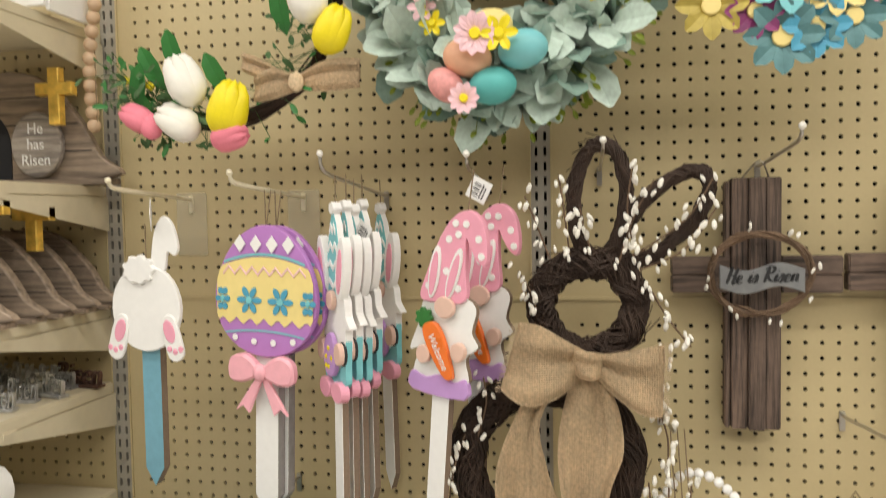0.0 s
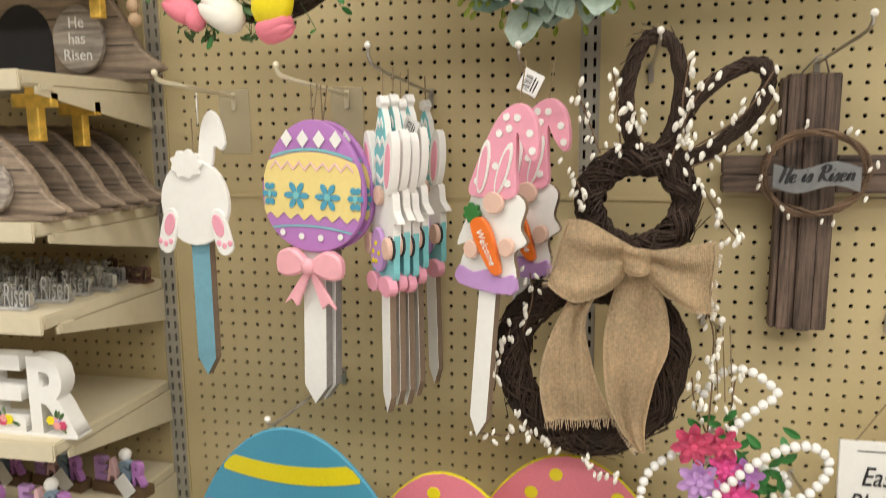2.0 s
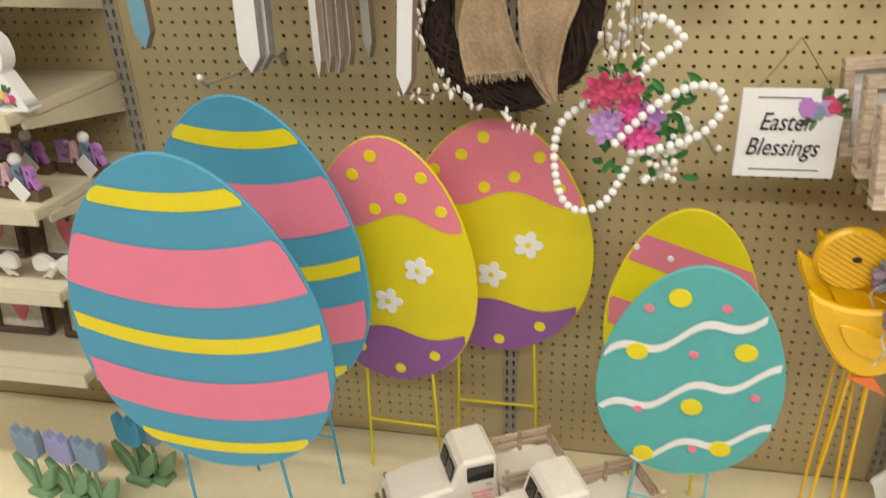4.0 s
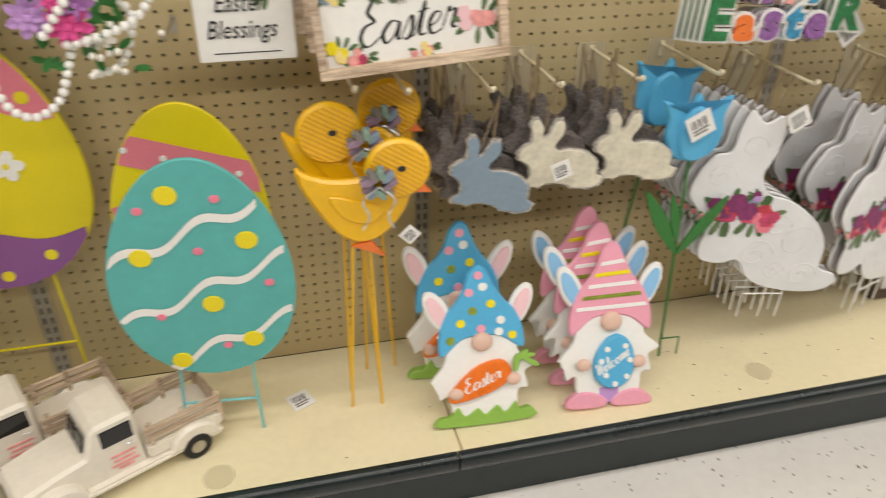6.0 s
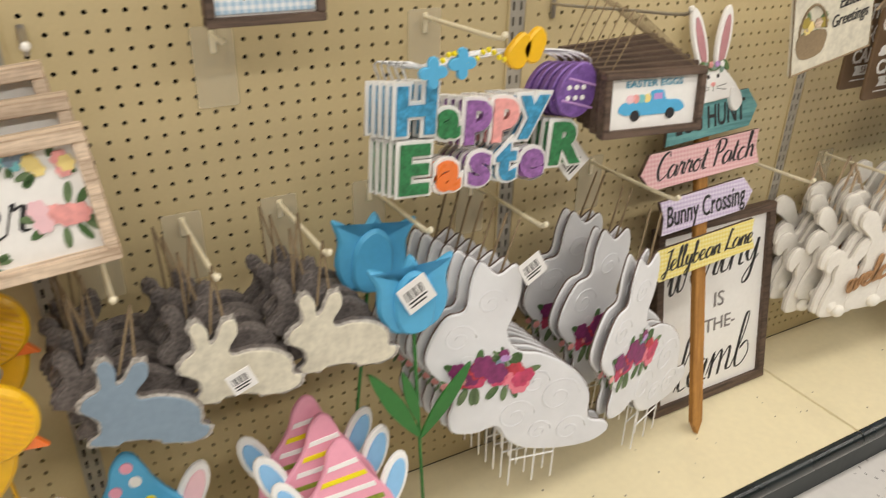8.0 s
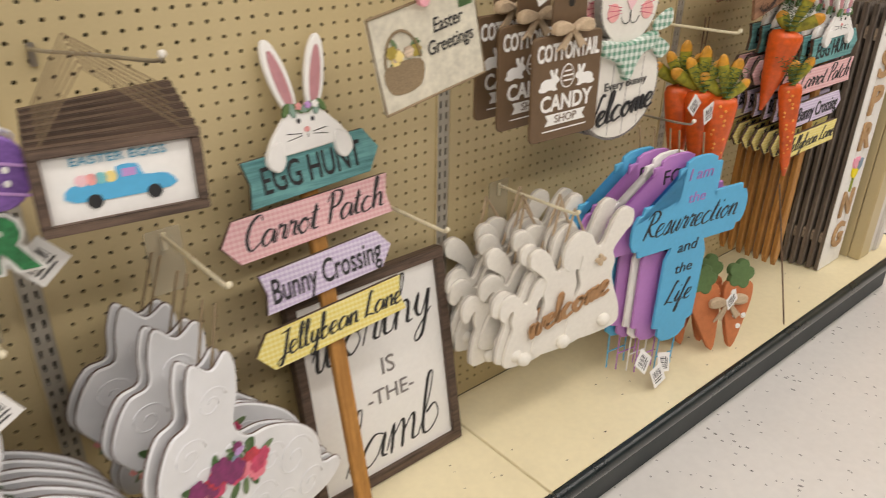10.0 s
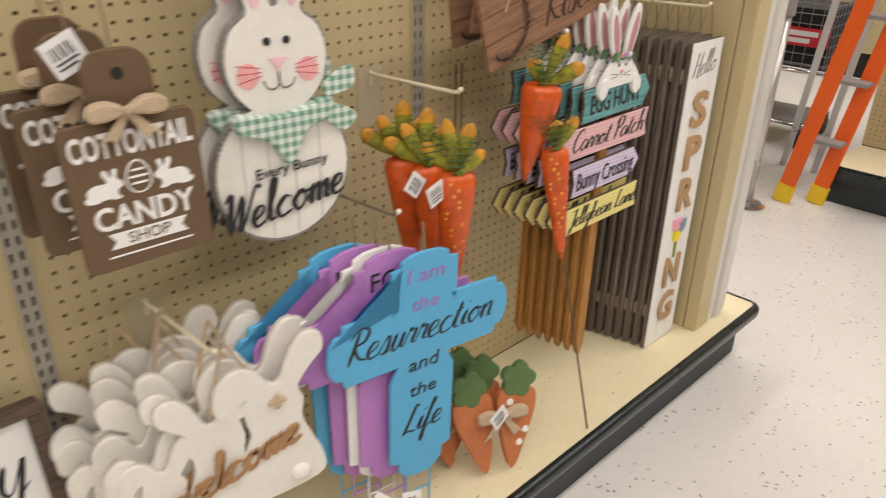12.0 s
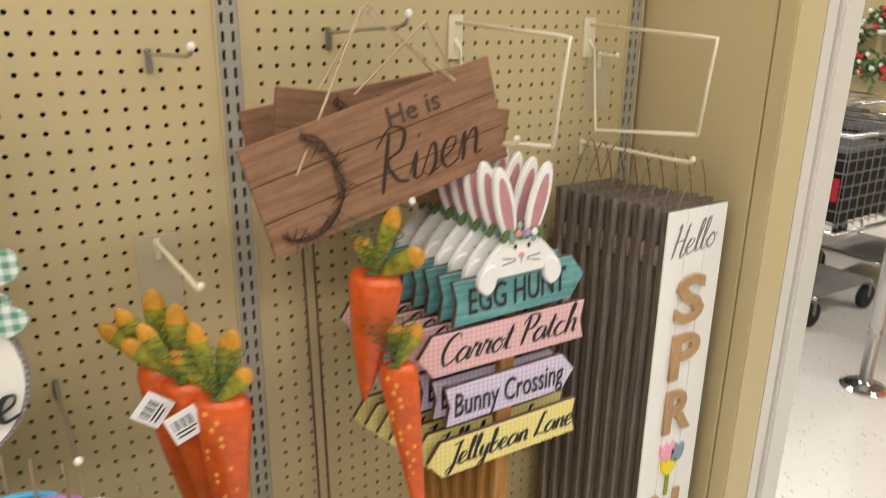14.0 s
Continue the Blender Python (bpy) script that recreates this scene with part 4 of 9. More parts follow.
def buds(bm_bud, bm_twig, root, tip, rnd, n=9, size=0.0046, spread=0.012):
    r, t = Vector(root), Vector(tip)
    bend = Vector((rnd.uniform(-1, 1), rnd.uniform(-0.6, 0.2), rnd.uniform(-1, 1))) * (t - r).length * 0.12
    pts = curve_open([r, (r + t) / 2 + bend, t], 5)
    tube(bm_twig, pts, 0.0013, 4)
    for i in range(n):
        p = pts[min(len(pts) - 1, int((i + 1) / n * (len(pts) - 1)))] + Vector((rnd.uniform(-1, 1), rnd.uniform(-1, 0.3), rnd.uniform(-1, 1))) * spread
        rot = Euler((rnd.uniform(-0.6, 0.6), rnd.uniform(-0.7, 0.7), rnd.uniform(0, 3))).to_matrix().to_4x4()
        ball(bm_bud, p, size * rnd.uniform(0.75, 1.2), 6, 5, (0.75, 0.75, 1.5), rot)


def vine_bunny(m):
    rnd = random.Random(4)
    t = thing("bunny_wreath", "bunny-shaped dark grapevine wreath with white buds and burlap bow", "wreath", m)
    for name, c, rx, rz, th, n, turn in (("body_ring", (-0.008, 0.008), 0.122, 0.124, 0.025, 150, 0), ("head_ring", (0.055, 0.252), 0.070, 0.068, 0.021, 120, 0), ("ear", (0.074, 0.412), 0.038, 0.084, 0.0100, 64, -3), ("ear", (0.166, 0.387), 0.036, 0.084, 0.0100, 64, -44)):
        bm = bmesh.new()
        strand_ring(bm, c, rx, rz, th, int(n * 1.8), rnd, twig=0.0014, turn=turn)
        for i in range(26):
            a = rnd.uniform(0, 6.28)
            p = Vector((c[0] + (rx + th) * math.cos(a), rnd.uniform(-0.02, 0.01), c[1] + (rz + th) * math.sin(a))) if not turn else Vector((c[0], 0, c[1])) + Matrix.Rotation(radians(-turn), 3, "Y") @ Vector(((rx + th) * math.cos(a), 0, (rz + th) * math.sin(a)))
            q = Vector((-math.sin(a), -0.2, math.cos(a))) * rnd.uniform(0.012, 0.03) + Vector((math.cos(a), 0, math.sin(a))) * rnd.uniform(0, 0.010)
            tube(bm, [p, p + q * 0.5, p + q], 0.0008, 3)
        fluff(name, bm, TWIG, t)
    bb, bt = bmesh.new(), bmesh.new()
    for root, tip, n in (((0.03, -0.02, 0.33), (0.015, -0.03, 0.45), 11), ((0.10, -0.02, 0.32), (0.15, -0.03, 0.44), 12), ((0.13, -0.02, 0.31), (0.235, -0.03, 0.40), 14), ((0.14, -0.02, 0.29), (0.20, -0.03, 0.20), 12), ((0.12, -0.02, 0.33), (0.23, -0.03, 0.44), 12), ((0.12, -0.02, 0.35), (0.12, -0.03, 0.46), 9),
                         ((-0.02, -0.03, 0.25), (-0.045, -0.035, 0.31), 9), ((0.06, -0.02, 0.34), (0.045, -0.03, 0.40), 8), ((0.16, -0.03, 0.20), (0.155, -0.035, 0.09), 13), ((0.15, -0.03, 0.12), (0.165, -0.035, 0.01), 11), ((0.14, -0.03, 0.0), (0.17, -0.03, -0.10), 10), ((-0.11, -0.03, 0.06), (-0.10, -0.03, 0.15), 9),
                         ((-0.13, -0.03, 0.06), (-0.155, -0.03, -0.04), 12), ((-0.12, -0.03, -0.08), (-0.06, -0.03, -0.13), 9), ((-0.10, -0.03, -0.10), (-0.19, -0.03, -0.11), 7), ((-0.02, -0.03, -0.14), (0.03, -0.03, -0.165), 7), ((0.0, -0.03, 0.33), (-0.035, -0.03, 0.42), 7), ((0.17, -0.03, 0.02), (0.16, -0.03, -0.16), 12), ((0.20, -0.03, 0.0), (0.19, -0.03, -0.13), 12)):
        buds(bb, bt, root, tip, rnd, n + 4)
    fluff("sprigs", bt, TWIG_L, t)
    fluff("buds", bb, BUD, t, "white pussy willow buds", True)
    cloth(t, "bow_loop", [((0.052, -0.056, 0.170), (0.052, -0.056, 0.196), 0.002), ((0.020, -0.072, 0.134), (0.022, -0.066, 0.214), 0.006), ((-0.030, -0.076, 0.116), (-0.014, -0.070, 0.234), 0.005), ((-0.070, -0.060, 0.137), (-0.043, -0.054, 0.236), 0.003), ((-0.058, -0.045, 0.142), (-0.036, -0.040, 0.230), 0.003), ((0.0, -0.040, 0.152), (0.0, -0.038, 0.214), 0.003), ((0.052, -0.046, 0.174), (0.052, -0.046, 0.194), 0.002)], BURLAP)
    cloth(t, "bow_loop", [((0.056, -0.056, 0.166), (0.056, -0.056, 0.192), 0.002), ((0.090, -0.072, 0.134), (0.092, -0.066, 0.196), 0.006), ((0.126, -0.074, 0.110), (0.128, -0.068, 0.202), 0.005), ((0.156, -0.058, 0.104), (0.161, -0.052, 0.207), 0.003), ((0.148, -0.044, 0.110), (0.150, -0.040, 0.202), 0.003), ((0.100, -0.040, 0.136), (0.100, -0.038, 0.194), 0.003), ((0.056, -0.046, 0.170), (0.056, -0.046, 0.188), 0.002)], BURLAP)
    cloth(t, "bow_knot", [((0.030, -0.054, 0.172), (0.030, -0.054, 0.198), 0.001), ((0.042, -0.076, 0.160), (0.042, -0.076, 0.200), 0.003), ((0.064, -0.077, 0.158), (0.064, -0.077, 0.198), 0.003), ((0.078, -0.054, 0.166), (0.078, -0.054, 0.192), 0.001)], BURLAP)
    cloth(t, "bow_tail", [((-0.012, -0.052, 0.158), (0.030, -0.054, 0.172), 0.003), ((-0.046, -0.058, 0.108), (-0.014, -0.058, 0.095), 0.004), ((-0.076, -0.060, 0.035), (-0.006, -0.056, 0.025), 0.004), ((-0.082, -0.056, -0.020), (0.008, -0.058, -0.020), 0.005), ((-0.073, -0.052, -0.074), (0.029, -0.054, -0.063), 0.004)], BURLAP)
    cloth(t, "bow_tail", [((0.034, -0.052, 0.164), (0.068, -0.054, 0.168), 0.002), ((0.018, -0.060, 0.110), (0.096, -0.058, 0.118), 0.005), ((0.010, -0.064, 0.045), (0.104, -0.058, 0.050), 0.005), ((0.018, -0.062, -0.030), (0.086, -0.058, -0.005), 0.006), ((0.040, -0.056, -0.080), (0.074, -0.056, -0.070), 0.003), ((0.066, -0.052, -0.112), (0.076, -0.052, -0.116), 0.001)], BURLAP)
    fr = bmesh.new()
    for i in range(70):
        f = i / 70
        x, z = -0.073 + 0.102 * f, -0.074 + 0.011 * f
        tube(fr, [(x, -0.052, z + 0.004), (x + rnd.uniform(-0.004, 0.004), -0.054, z - 0.008 - rnd.uniform(0, 0.008))], 0.0005, 3)
    for i in range(44):
        f = i / 44
        tube(fr, [(-0.070 + 0.027 * f, -0.058, 0.137 + 0.099 * f), (-0.077 + 0.027 * f - rnd.uniform(0, 0.005), -0.058, 0.137 + 0.099 * f + rnd.uniform(-0.003, 0.003))], 0.0005, 3)
        tube(fr, [(0.155 + 0.005 * f, -0.056, 0.104 + 0.103 * f), (0.162 + 0.005 * f + rnd.uniform(0, 0.006), -0.056, 0.104 + 0.103 * f + rnd.uniform(-0.003, 0.003))], 0.0005, 3)
        tube(fr, [(0.030 + 0.036 * f, -0.052, -0.060 - 0.052 * f), (0.024 + 0.036 * f, -0.053, -0.064 - 0.054 * f - rnd.uniform(0, 0.004))], 0.0005, 3)
    fluff("fringe", fr, LINEN, t)
    return t


vine_bunny(pose(0.437, -0.15, 1.200))
peg_hook(0.515, 1.665, 0.20, STEEL, False, 0.03)


def leaf(bm, root, direction, length, width, normal, cup=0.15):
    d = Vector(direction).normalized()
    side = d.cross(Vector(normal)).normalized()
    up = side.cross(d)
    r = Vector(root)
    mid, edge_l, edge_r = [], [], []
    for i, (f, w) in enumerate(((0.0, 0.08), (0.22, 0.72), (0.52, 1.0), (0.82, 0.82), (1.0, 0.16))):
        c = r + d * length * f + up * length * cup * (-(f - 0.4) ** 2)
        mid.append(bm.verts.new(c)), edge_l.append(bm.verts.new(c + side * width * 0.5 * w + up * width * 0.12 * w)), edge_r.append(bm.verts.new(c - side * width * 0.5 * w + up * width * 0.12 * w))
    for i in range(4):
        bm.faces.new((mid[i], mid[i + 1], edge_l[i + 1], edge_l[i])), bm.faces.new((mid[i + 1], mid[i], edge_r[i], edge_r[i + 1]))


def daisy(parent, x, y, z, r, mat, centre=YELLOW, petals=6, name="flower", tilt=0.0):
    f = part(name, flat(oval(0, 0, r * 0.28, r * 0.28, 12), -0.006, 0.002), centre, parent, smooth=False)
    f.location = (x, y, z)
    for j in range(petals):
        a = 2 * math.pi * j / petals + tilt
        bm = bmesh.new()
        leaf(bm, (0.15 * r * math.cos(a), 0, 0.15 * r * math.sin(a)), (math.cos(a), -0.25, math.sin(a)), r * 0.9, r * 0.55, (0, -1, 0))
        part("petal", bm, mat, f)
    return f


def plastic_egg(parent, x, y, z, r, mat, turn=0.0):
    part("egg", ball(bmesh.new(), (x, y, z), r, 16, 12, (1.3, 0.95, 1.0), Matrix.Rotation(radians(-turn), 4, "Y")), mat, parent, smooth=True)


PEACH = surface("speckled_peach_egg", (0.80, 0.43, 0.27), 0.5, vary=0.08, dirt=0.15)


def leaf_wreath(m):
    rnd = random.Random(11)
    t = thing("leaf_wreath", "full sage green lamb's ear wreath with pastel eggs and small flowers", "wreath", m)
    core = bmesh.new()
    strand_ring(core, (0, 0), 0.145, 0.145, 0.02, 22, rnd)
    fluff("vine_ring", core, TWIG, t)
    back, front = bmesh.new(), bmesh.new()
    for i in range(560):
        a = rnd.uniform(0, 2 * math.pi) if i % 3 else rnd.gauss(-1.55, 0.75)
        rr = min(0.188, max(0.105, rnd.gauss(0.150, 0.036)))
        out = rnd.uniform(-0.9, 1.3)
        tang = rnd.uniform(-1, 1)
        d = Vector((math.cos(a) * out - math.sin(a) * tang, rnd.uniform(-1.0, -0.15), math.sin(a) * out + math.cos(a) * tang - 0.15))
        big = rnd.random() < 0.55
        # Leaves set further back take the darker sage, shade put into their colour.
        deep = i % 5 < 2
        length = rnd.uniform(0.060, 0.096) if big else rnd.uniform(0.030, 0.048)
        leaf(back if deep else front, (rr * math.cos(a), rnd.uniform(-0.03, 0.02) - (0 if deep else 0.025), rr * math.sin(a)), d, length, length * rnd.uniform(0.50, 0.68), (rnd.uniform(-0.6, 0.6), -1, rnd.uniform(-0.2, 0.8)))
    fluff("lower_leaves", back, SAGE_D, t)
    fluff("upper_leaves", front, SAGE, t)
    st = bmesh.new()
    for i in range(110):
        a = rnd.uniform(-2.6, 0.6)
        p = Vector((0.16 * math.cos(a), -0.02, 0.16 * math.sin(a)))
        q = p + Vector((math.cos(a) * rnd.uniform(0.03, 0.09), rnd.uniform(-0.03, 0.02), math.sin(a) * rnd.uniform(0.03, 0.085)))
        leaf(st, q, (q - p) + Vector((rnd.uniform(-.03, .03), 0, rnd.uniform(-.03, .03))), 0.016, 0.008, (0, -1, 0))
        tube(st, [p, q], 0.0007, 3)
    fluff("sprigs", st, MOSS, t)
    for x, z, r, mt, tn in ((-0.034, -0.134, 0.028, PEACH, -12), (-0.002, -0.094, 0.027, BUTTER, 14), (0.046, -0.126, 0.028, AQUA, 10), (0.002, -0.176, 0.027, TURQ, 6), (-0.066, -0.172, 0.023, BLUSH, -40)):
        plastic_egg(t, x, -0.108, z, r, mt, tn)
    daisy(t, -0.018, -0.140, -0.108, 0.030, PALEPINK, YELLOW, 11), daisy(t, 0.016, -0.142, -0.110, 0.026, YELLOW, YELLOW), daisy(t, -0.036, -0.134, -0.196, 0.022, PALEPINK, YELLOW, 10)
    daisy(t, 0.155, -0.08, -0.035, 0.026, YELLOW, YELLOW), daisy(t, -0.105, -0.08, -0.05, 0.022, PALEPINK, YELLOW), daisy(t, 0.14, -0.08, 0.0, 0.016, PALEPINK, SALMON), daisy(t, -0.09, -0.08, -0.075, 0.020, YELLOW, YELLOW), daisy(t, -0.075, -0.08, -0.03, 0.014, WHITE, BUTTER)
    daisy(t, 0.165, -0.05, -0.10, 0.018, YELLOW, YELLOW)
    return t


leaf_wreath(pose(0.358, -0.10, 1.955))
peg_hook(0.358, 2.13, 0.15, STEEL, False, 0.03)


def tulip_bloom(parent, x, y, z, r, mat, turn):
    """A closed silk tulip: three broad outer petals wrapped round three inner ones."""
    b = None
    for k, (grow, spin) in enumerate(((0.90, 60), (1.0, 0))):
        bm = lathe([(r * w * grow, r * h) for w, h in ((0.16, -1.15), (0.52, -1.0), (0.78, -0.62), (0.86, -0.15), (0.82, 0.35), (0.70, 0.82), (0.50, 1.08), (0.26, 1.16 + 0.06 * (1 - k)))], 24)
        for v in bm.verts:
            a = math.atan2(v.co.y, v.co.x) + radians(spin)
            f = 1 + (0.20 * abs(math.cos(1.5 * a)) - 0.05) * (1 if v.co.z > -r else 0)
            v.co.x, v.co.y = v.co.x * f, v.co.y * f * 0.92
            v.co.z += r * 0.24 * math.cos(3 * a) * max(0, v.co.z / r)
        o = part("petals" if k else "tulip", bm, mat, b or parent, smooth=True)
        b = b or o
    b.matrix_basis = Matrix.Translation((x, y, z)) @ Matrix.Rotation(radians(-turn), 4, "Y")


def tulip_wreath(m):
    rnd = random.Random(7)
    t = thing("tulip_wreath", "open grapevine wreath with tulips and a burlap bow", "wreath", m)
    bm = bmesh.new()
    strand_ring(bm, (0, 0), 0.205, 0.205, 0.012, 30, rnd, start=-118, sweep=165)
    fluff("vine_ring", bm, TWIG, t)
    lv, lime = bmesh.new(), bmesh.new()
    for i in range(230):
        a = radians(rnd.choice((rnd.gauss(-105, 14), rnd.gauss(-118, 16), rnd.gauss(-10, 26))))
        p = Vector((0.2 * math.cos(a), -0.01, 0.2 * math.sin(a)))
        q = p + Vector((rnd.uniform(-0.07, 0.04), rnd.uniform(-0.05, 0.0), rnd.uniform(-0.055, 0.05)))
        s = rnd.uniform(0.01, 0.026)
        leaf(lv if i % 3 else lime, q, (rnd.uniform(-1, 1), rnd.uniform(-0.5, 0), rnd.uniform(-1, 0.6)), s, s * 0.4, (0, -1, 0.3))
        tube(lv, [p, q], 0.0007, 3)
    fluff("greenery", lv, OLIVE, t)
    fluff("small_leaves", lime, GREEN, t)
    for x, z, r, mt, tn in ((-0.023, -0.151, 0.029, BUD, -24), (-0.035, -0.213, 0.026, BUD, -60), (0.045, -0.197, 0.030, YELLOW, 16), (0.044, -0.236, 0.021, SALMON, 80), (-0.106, -0.203, 0.020, SALMON, -60), (-0.086, -0.216, 0.016, SALMON, -30), (0.215, -0.086, 0.026, YELLOW, 24), (0.178, -0.034, 0.029, BUD, -14), (0.200, 0.018, 0.033, PINK, -5), (0.225, 0.030, 0.028, PINK, 22)):
        tulip_bloom(t, x, -0.06, z, r * 1.12, mt, -tn)
    bm = bmesh.new()
    for i in range(26):
        ball(bm, (-0.145 + 0.055 * i / 26, -0.04, -0.135 - 0.012 * i / 26 + rnd.uniform(-0.006, 0.006)), 0.0045, 6, 4)
    fluff("yellow_sprig", bm, YELLOW, t, smooth=True)
    for pts in ((-0.10, -0.215), (-0.075, -0.135), (-0.045, -0.115), (0.035, -0.150), (0.135, -0.060), (-0.12, -0.165)):
        bm = bmesh.new()
        leaf(bm, (pts[0], -0.035, pts[1] - 0.02), (rnd.uniform(-0.5, 0.3), -0.3, 1), 0.075, 0.030, (0, -1, 0.2))
        part("tulip_leaf", bm, GREEN, t)
    for s, L, dz in ((-1, 0.072, -0.004), (1, 0.098, 0.004)):
        cloth(t, "bow_loop", [((0.158, -0.052, -0.168), (0.158, -0.052, -0.146), 0.002), ((0.158 + s * L * 0.5, -0.068, -0.178 + dz), (0.158 + s * L * 0.5, -0.062, -0.130 + dz), 0.004), ((0.158 + s * L, -0.052, -0.176 + 2 * dz), (0.158 + s * L, -0.048, -0.132 + 2 * dz), 0.003), ((0.158 + s * L * 0.6, -0.038, -0.172 + dz), (0.158 + s * L * 0.6, -0.036, -0.136 + dz), 0.002), ((0.158, -0.044, -0.166), (0.158, -0.044, -0.148), 0.001)], BURLAP)
    cloth(t, "bow_tail", [((0.15, -0.052, -0.165), (0.15, -0.052, -0.148), 0.002), ((0.10, -0.06, -0.150), (0.10, -0.056, -0.118), 0.004), ((0.068, -0.055, -0.135), (0.068, -0.052, -0.105), 0.003)], BURLAP)
    part("bow_knot", ball(bmesh.new(), (0.158, -0.060, -0.157), 0.014, 10, 8, (0.9, 0.6, 1.1)), BURLAP, t, smooth=True)
    return t


tulip_wreath(pose(-0.098, -0.14, 1.957))
peg_hook(-0.098, 2.15, 0.2, STEEL, False, 0.03)


# Darkened yellow and teal: shade on the wreath's lower flowers, put into colour.
MUSTARDSHADE = surface("mustard_shaded_yellow", (0.40, 0.31, 0.06), 0.45, 0.2, vary=0.2, scale=30)
SHADETEAL = surface("shaded_teal_enamel", (0.09, 0.21, 0.22), 0.45, 0.2, vary=0.2, scale=30)


def metal_flower_wreath(m):
    rnd = random.Random(9)
    t = thing("flower_wreath", "painted metal wreath of teal, pink and yellow flowers", "wreath", m)
    part("ring", rod([(0.15 * math.cos(a), 0.0, 0.15 * math.sin(a)) for a in (2 * math.pi * i / 32 for i in range(32))], 0.004, 6, closed=True), STEEL, t)
    cols = (TURQ, PINK, MUSTARDSHADE, AQUA, MUSTARDSHADE, SHADETEAL, TEAL)
    for i in range(26):
        a = 2 * math.pi * i / 26 + rnd.uniform(-0.08, 0.08)
        rr = 0.15 + rnd.uniform(-0.055, 0.045)
        daisy(t, rr * math.cos(a), -0.02 - rnd.uniform(0, 0.04), rr * math.sin(a), rnd.uniform(0.034, 0.05), cols[(i * 3) % 7], BUTTER if i % 2 else ZINC, 8, tilt=rnd.uniform(0, 1))
    # Lower flowers get dark enamels in place of shade from those above.
    for x, z, mt, r in ((0.003, -0.090, AQUA, 0.062), (-0.062, -0.035, PINK, 0.048), (0.062, -0.113, BUTTER, 0.046), (0.111, -0.090, PINK, 0.052), (-0.100, -0.134, MUSTARDSHADE, 0.048), (-0.006, -0.182, SHADETEAL, 0.052), (-0.042, -0.145, PLUM, 0.040), (0.037, -0.170, TEAL, 0.044), (-0.129, -0.045, TEAL, 0.044), (0.085, -0.160, SHADETEAL, 0.044), (-0.040, -0.080, BUTTER, 0.034)):
        daisy(t, x, -0.075, z, r, mt, BUTTER, 8)
    script("writing", "Welcome", 0.34, WHITE, t, 0.02, -0.100, -0.012, 0.030, 8, thick=0.004)
    return t


metal_flower_wreath(pose(0.765, -0.10, 2.015))
peg_hook(0.765, 2.17, 0.15, STEEL, False, 0.03)


def bead_flower_wreath(m):
    rnd = random.Random(5)
    t = thing("bead_wreath", "white wooden bead hanger with pink silk flowers", "wreath", m)
    bead = finish(ball(bmesh.new(), (0, 0, 0), 0.0072, 10, 7), "bead", WHITE, True)
    loops = ([(-0.02, -0.055, -0.08), (0.03, -0.06, -0.022), (0.08, -0.06, 0.012), (0.12, -0.055, 0.012), (0.138, -0.05, -0.018), (0.11, -0.05, -0.062), (0.05, -0.05, -0.088), (0.0, -0.045, -0.098)],
             [(-0.01, -0.03, -0.03), (0.014, -0.03, 0.025), (0.05, -0.025, 0.06), (0.072, -0.02, 0.075), (0.055, -0.015, 0.094), (0.03, -0.01, 0.107), (0.0, 0.0, 0.10), (-0.03, 0.0, 0.06)],
             [(-0.06, -0.02, -0.02), (-0.105, -0.025, -0.055), (-0.117, -0.03, -0.11), (-0.102, -0.035, -0.185), (-0.067, -0.035, -0.209), (-0.026, -0.035, -0.185), (0.0, -0.035, -0.13), (0.03, -0.035, -0.06)],
             [(0.02, 0.0, -0.05), (0.08, 0.0, -0.05), (0.096, 0.0, -0.08), (0.068, 0.0, -0.145), (0.02, 0.0, -0.16)])
    for pts in loops:
        dense, last = curve_open(pts, 24), None
        for p in dense:
            if last is None or (p - last).length > 0.0135:
                b = new("bead", bead)
                b.parent, b.location = t, p
                last = p
    for x, z, mt, r in ((-0.045, 0.0, ROSE, 0.032), (-0.035, -0.055, LILAC, 0.032), (0.015, -0.07, HOTPINK, 0.034), (0.0, -0.03, HOTPINK, 0.024), (0.03, -0.04, ORCHID, 0.026), (-0.005, 0.005, ROSE, 0.026)):
        daisy(t, x, -0.04, z, r, mt, mt, 7, tilt=rnd.uniform(0, 1)), daisy(t, x, -0.05, z, r * 0.6, mt, mt, 6, tilt=rnd.uniform(0, 1))
    bm = bmesh.new()
    for i in range(70):
        leaf(bm, (rnd.uniform(-0.04, 0.09), rnd.uniform(-0.04, 0), rnd.uniform(-0.15, 0.03)), (rnd.uniform(-1, 1), -0.3, rnd.uniform(-1, 1)), 0.028, 0.012, (0, -1, 0))
    fluff("leaves", bm, GREEN, t)
    bm = bmesh.new()
    for i in range(28):
        ball(bm, (rnd.uniform(0.03, 0.08), rnd.uniform(-0.05, -0.02), rnd.uniform(-0.15, -0.06)), 0.006, 6, 4)
    fluff("white_blossom", bm, BUD, t, smooth=True)
    for i in range(3):
        cord(t, [(0.01 * i - 0.01, -0.02, 0.06), (0.01 * i - 0.015, 0.0, 0.17)])
    return t


bead_flower_wreath(pose(0.625, -0.16, 1.105))
peg_hook(0.612, 1.262, 0.2, STEEL, False, 0.03)


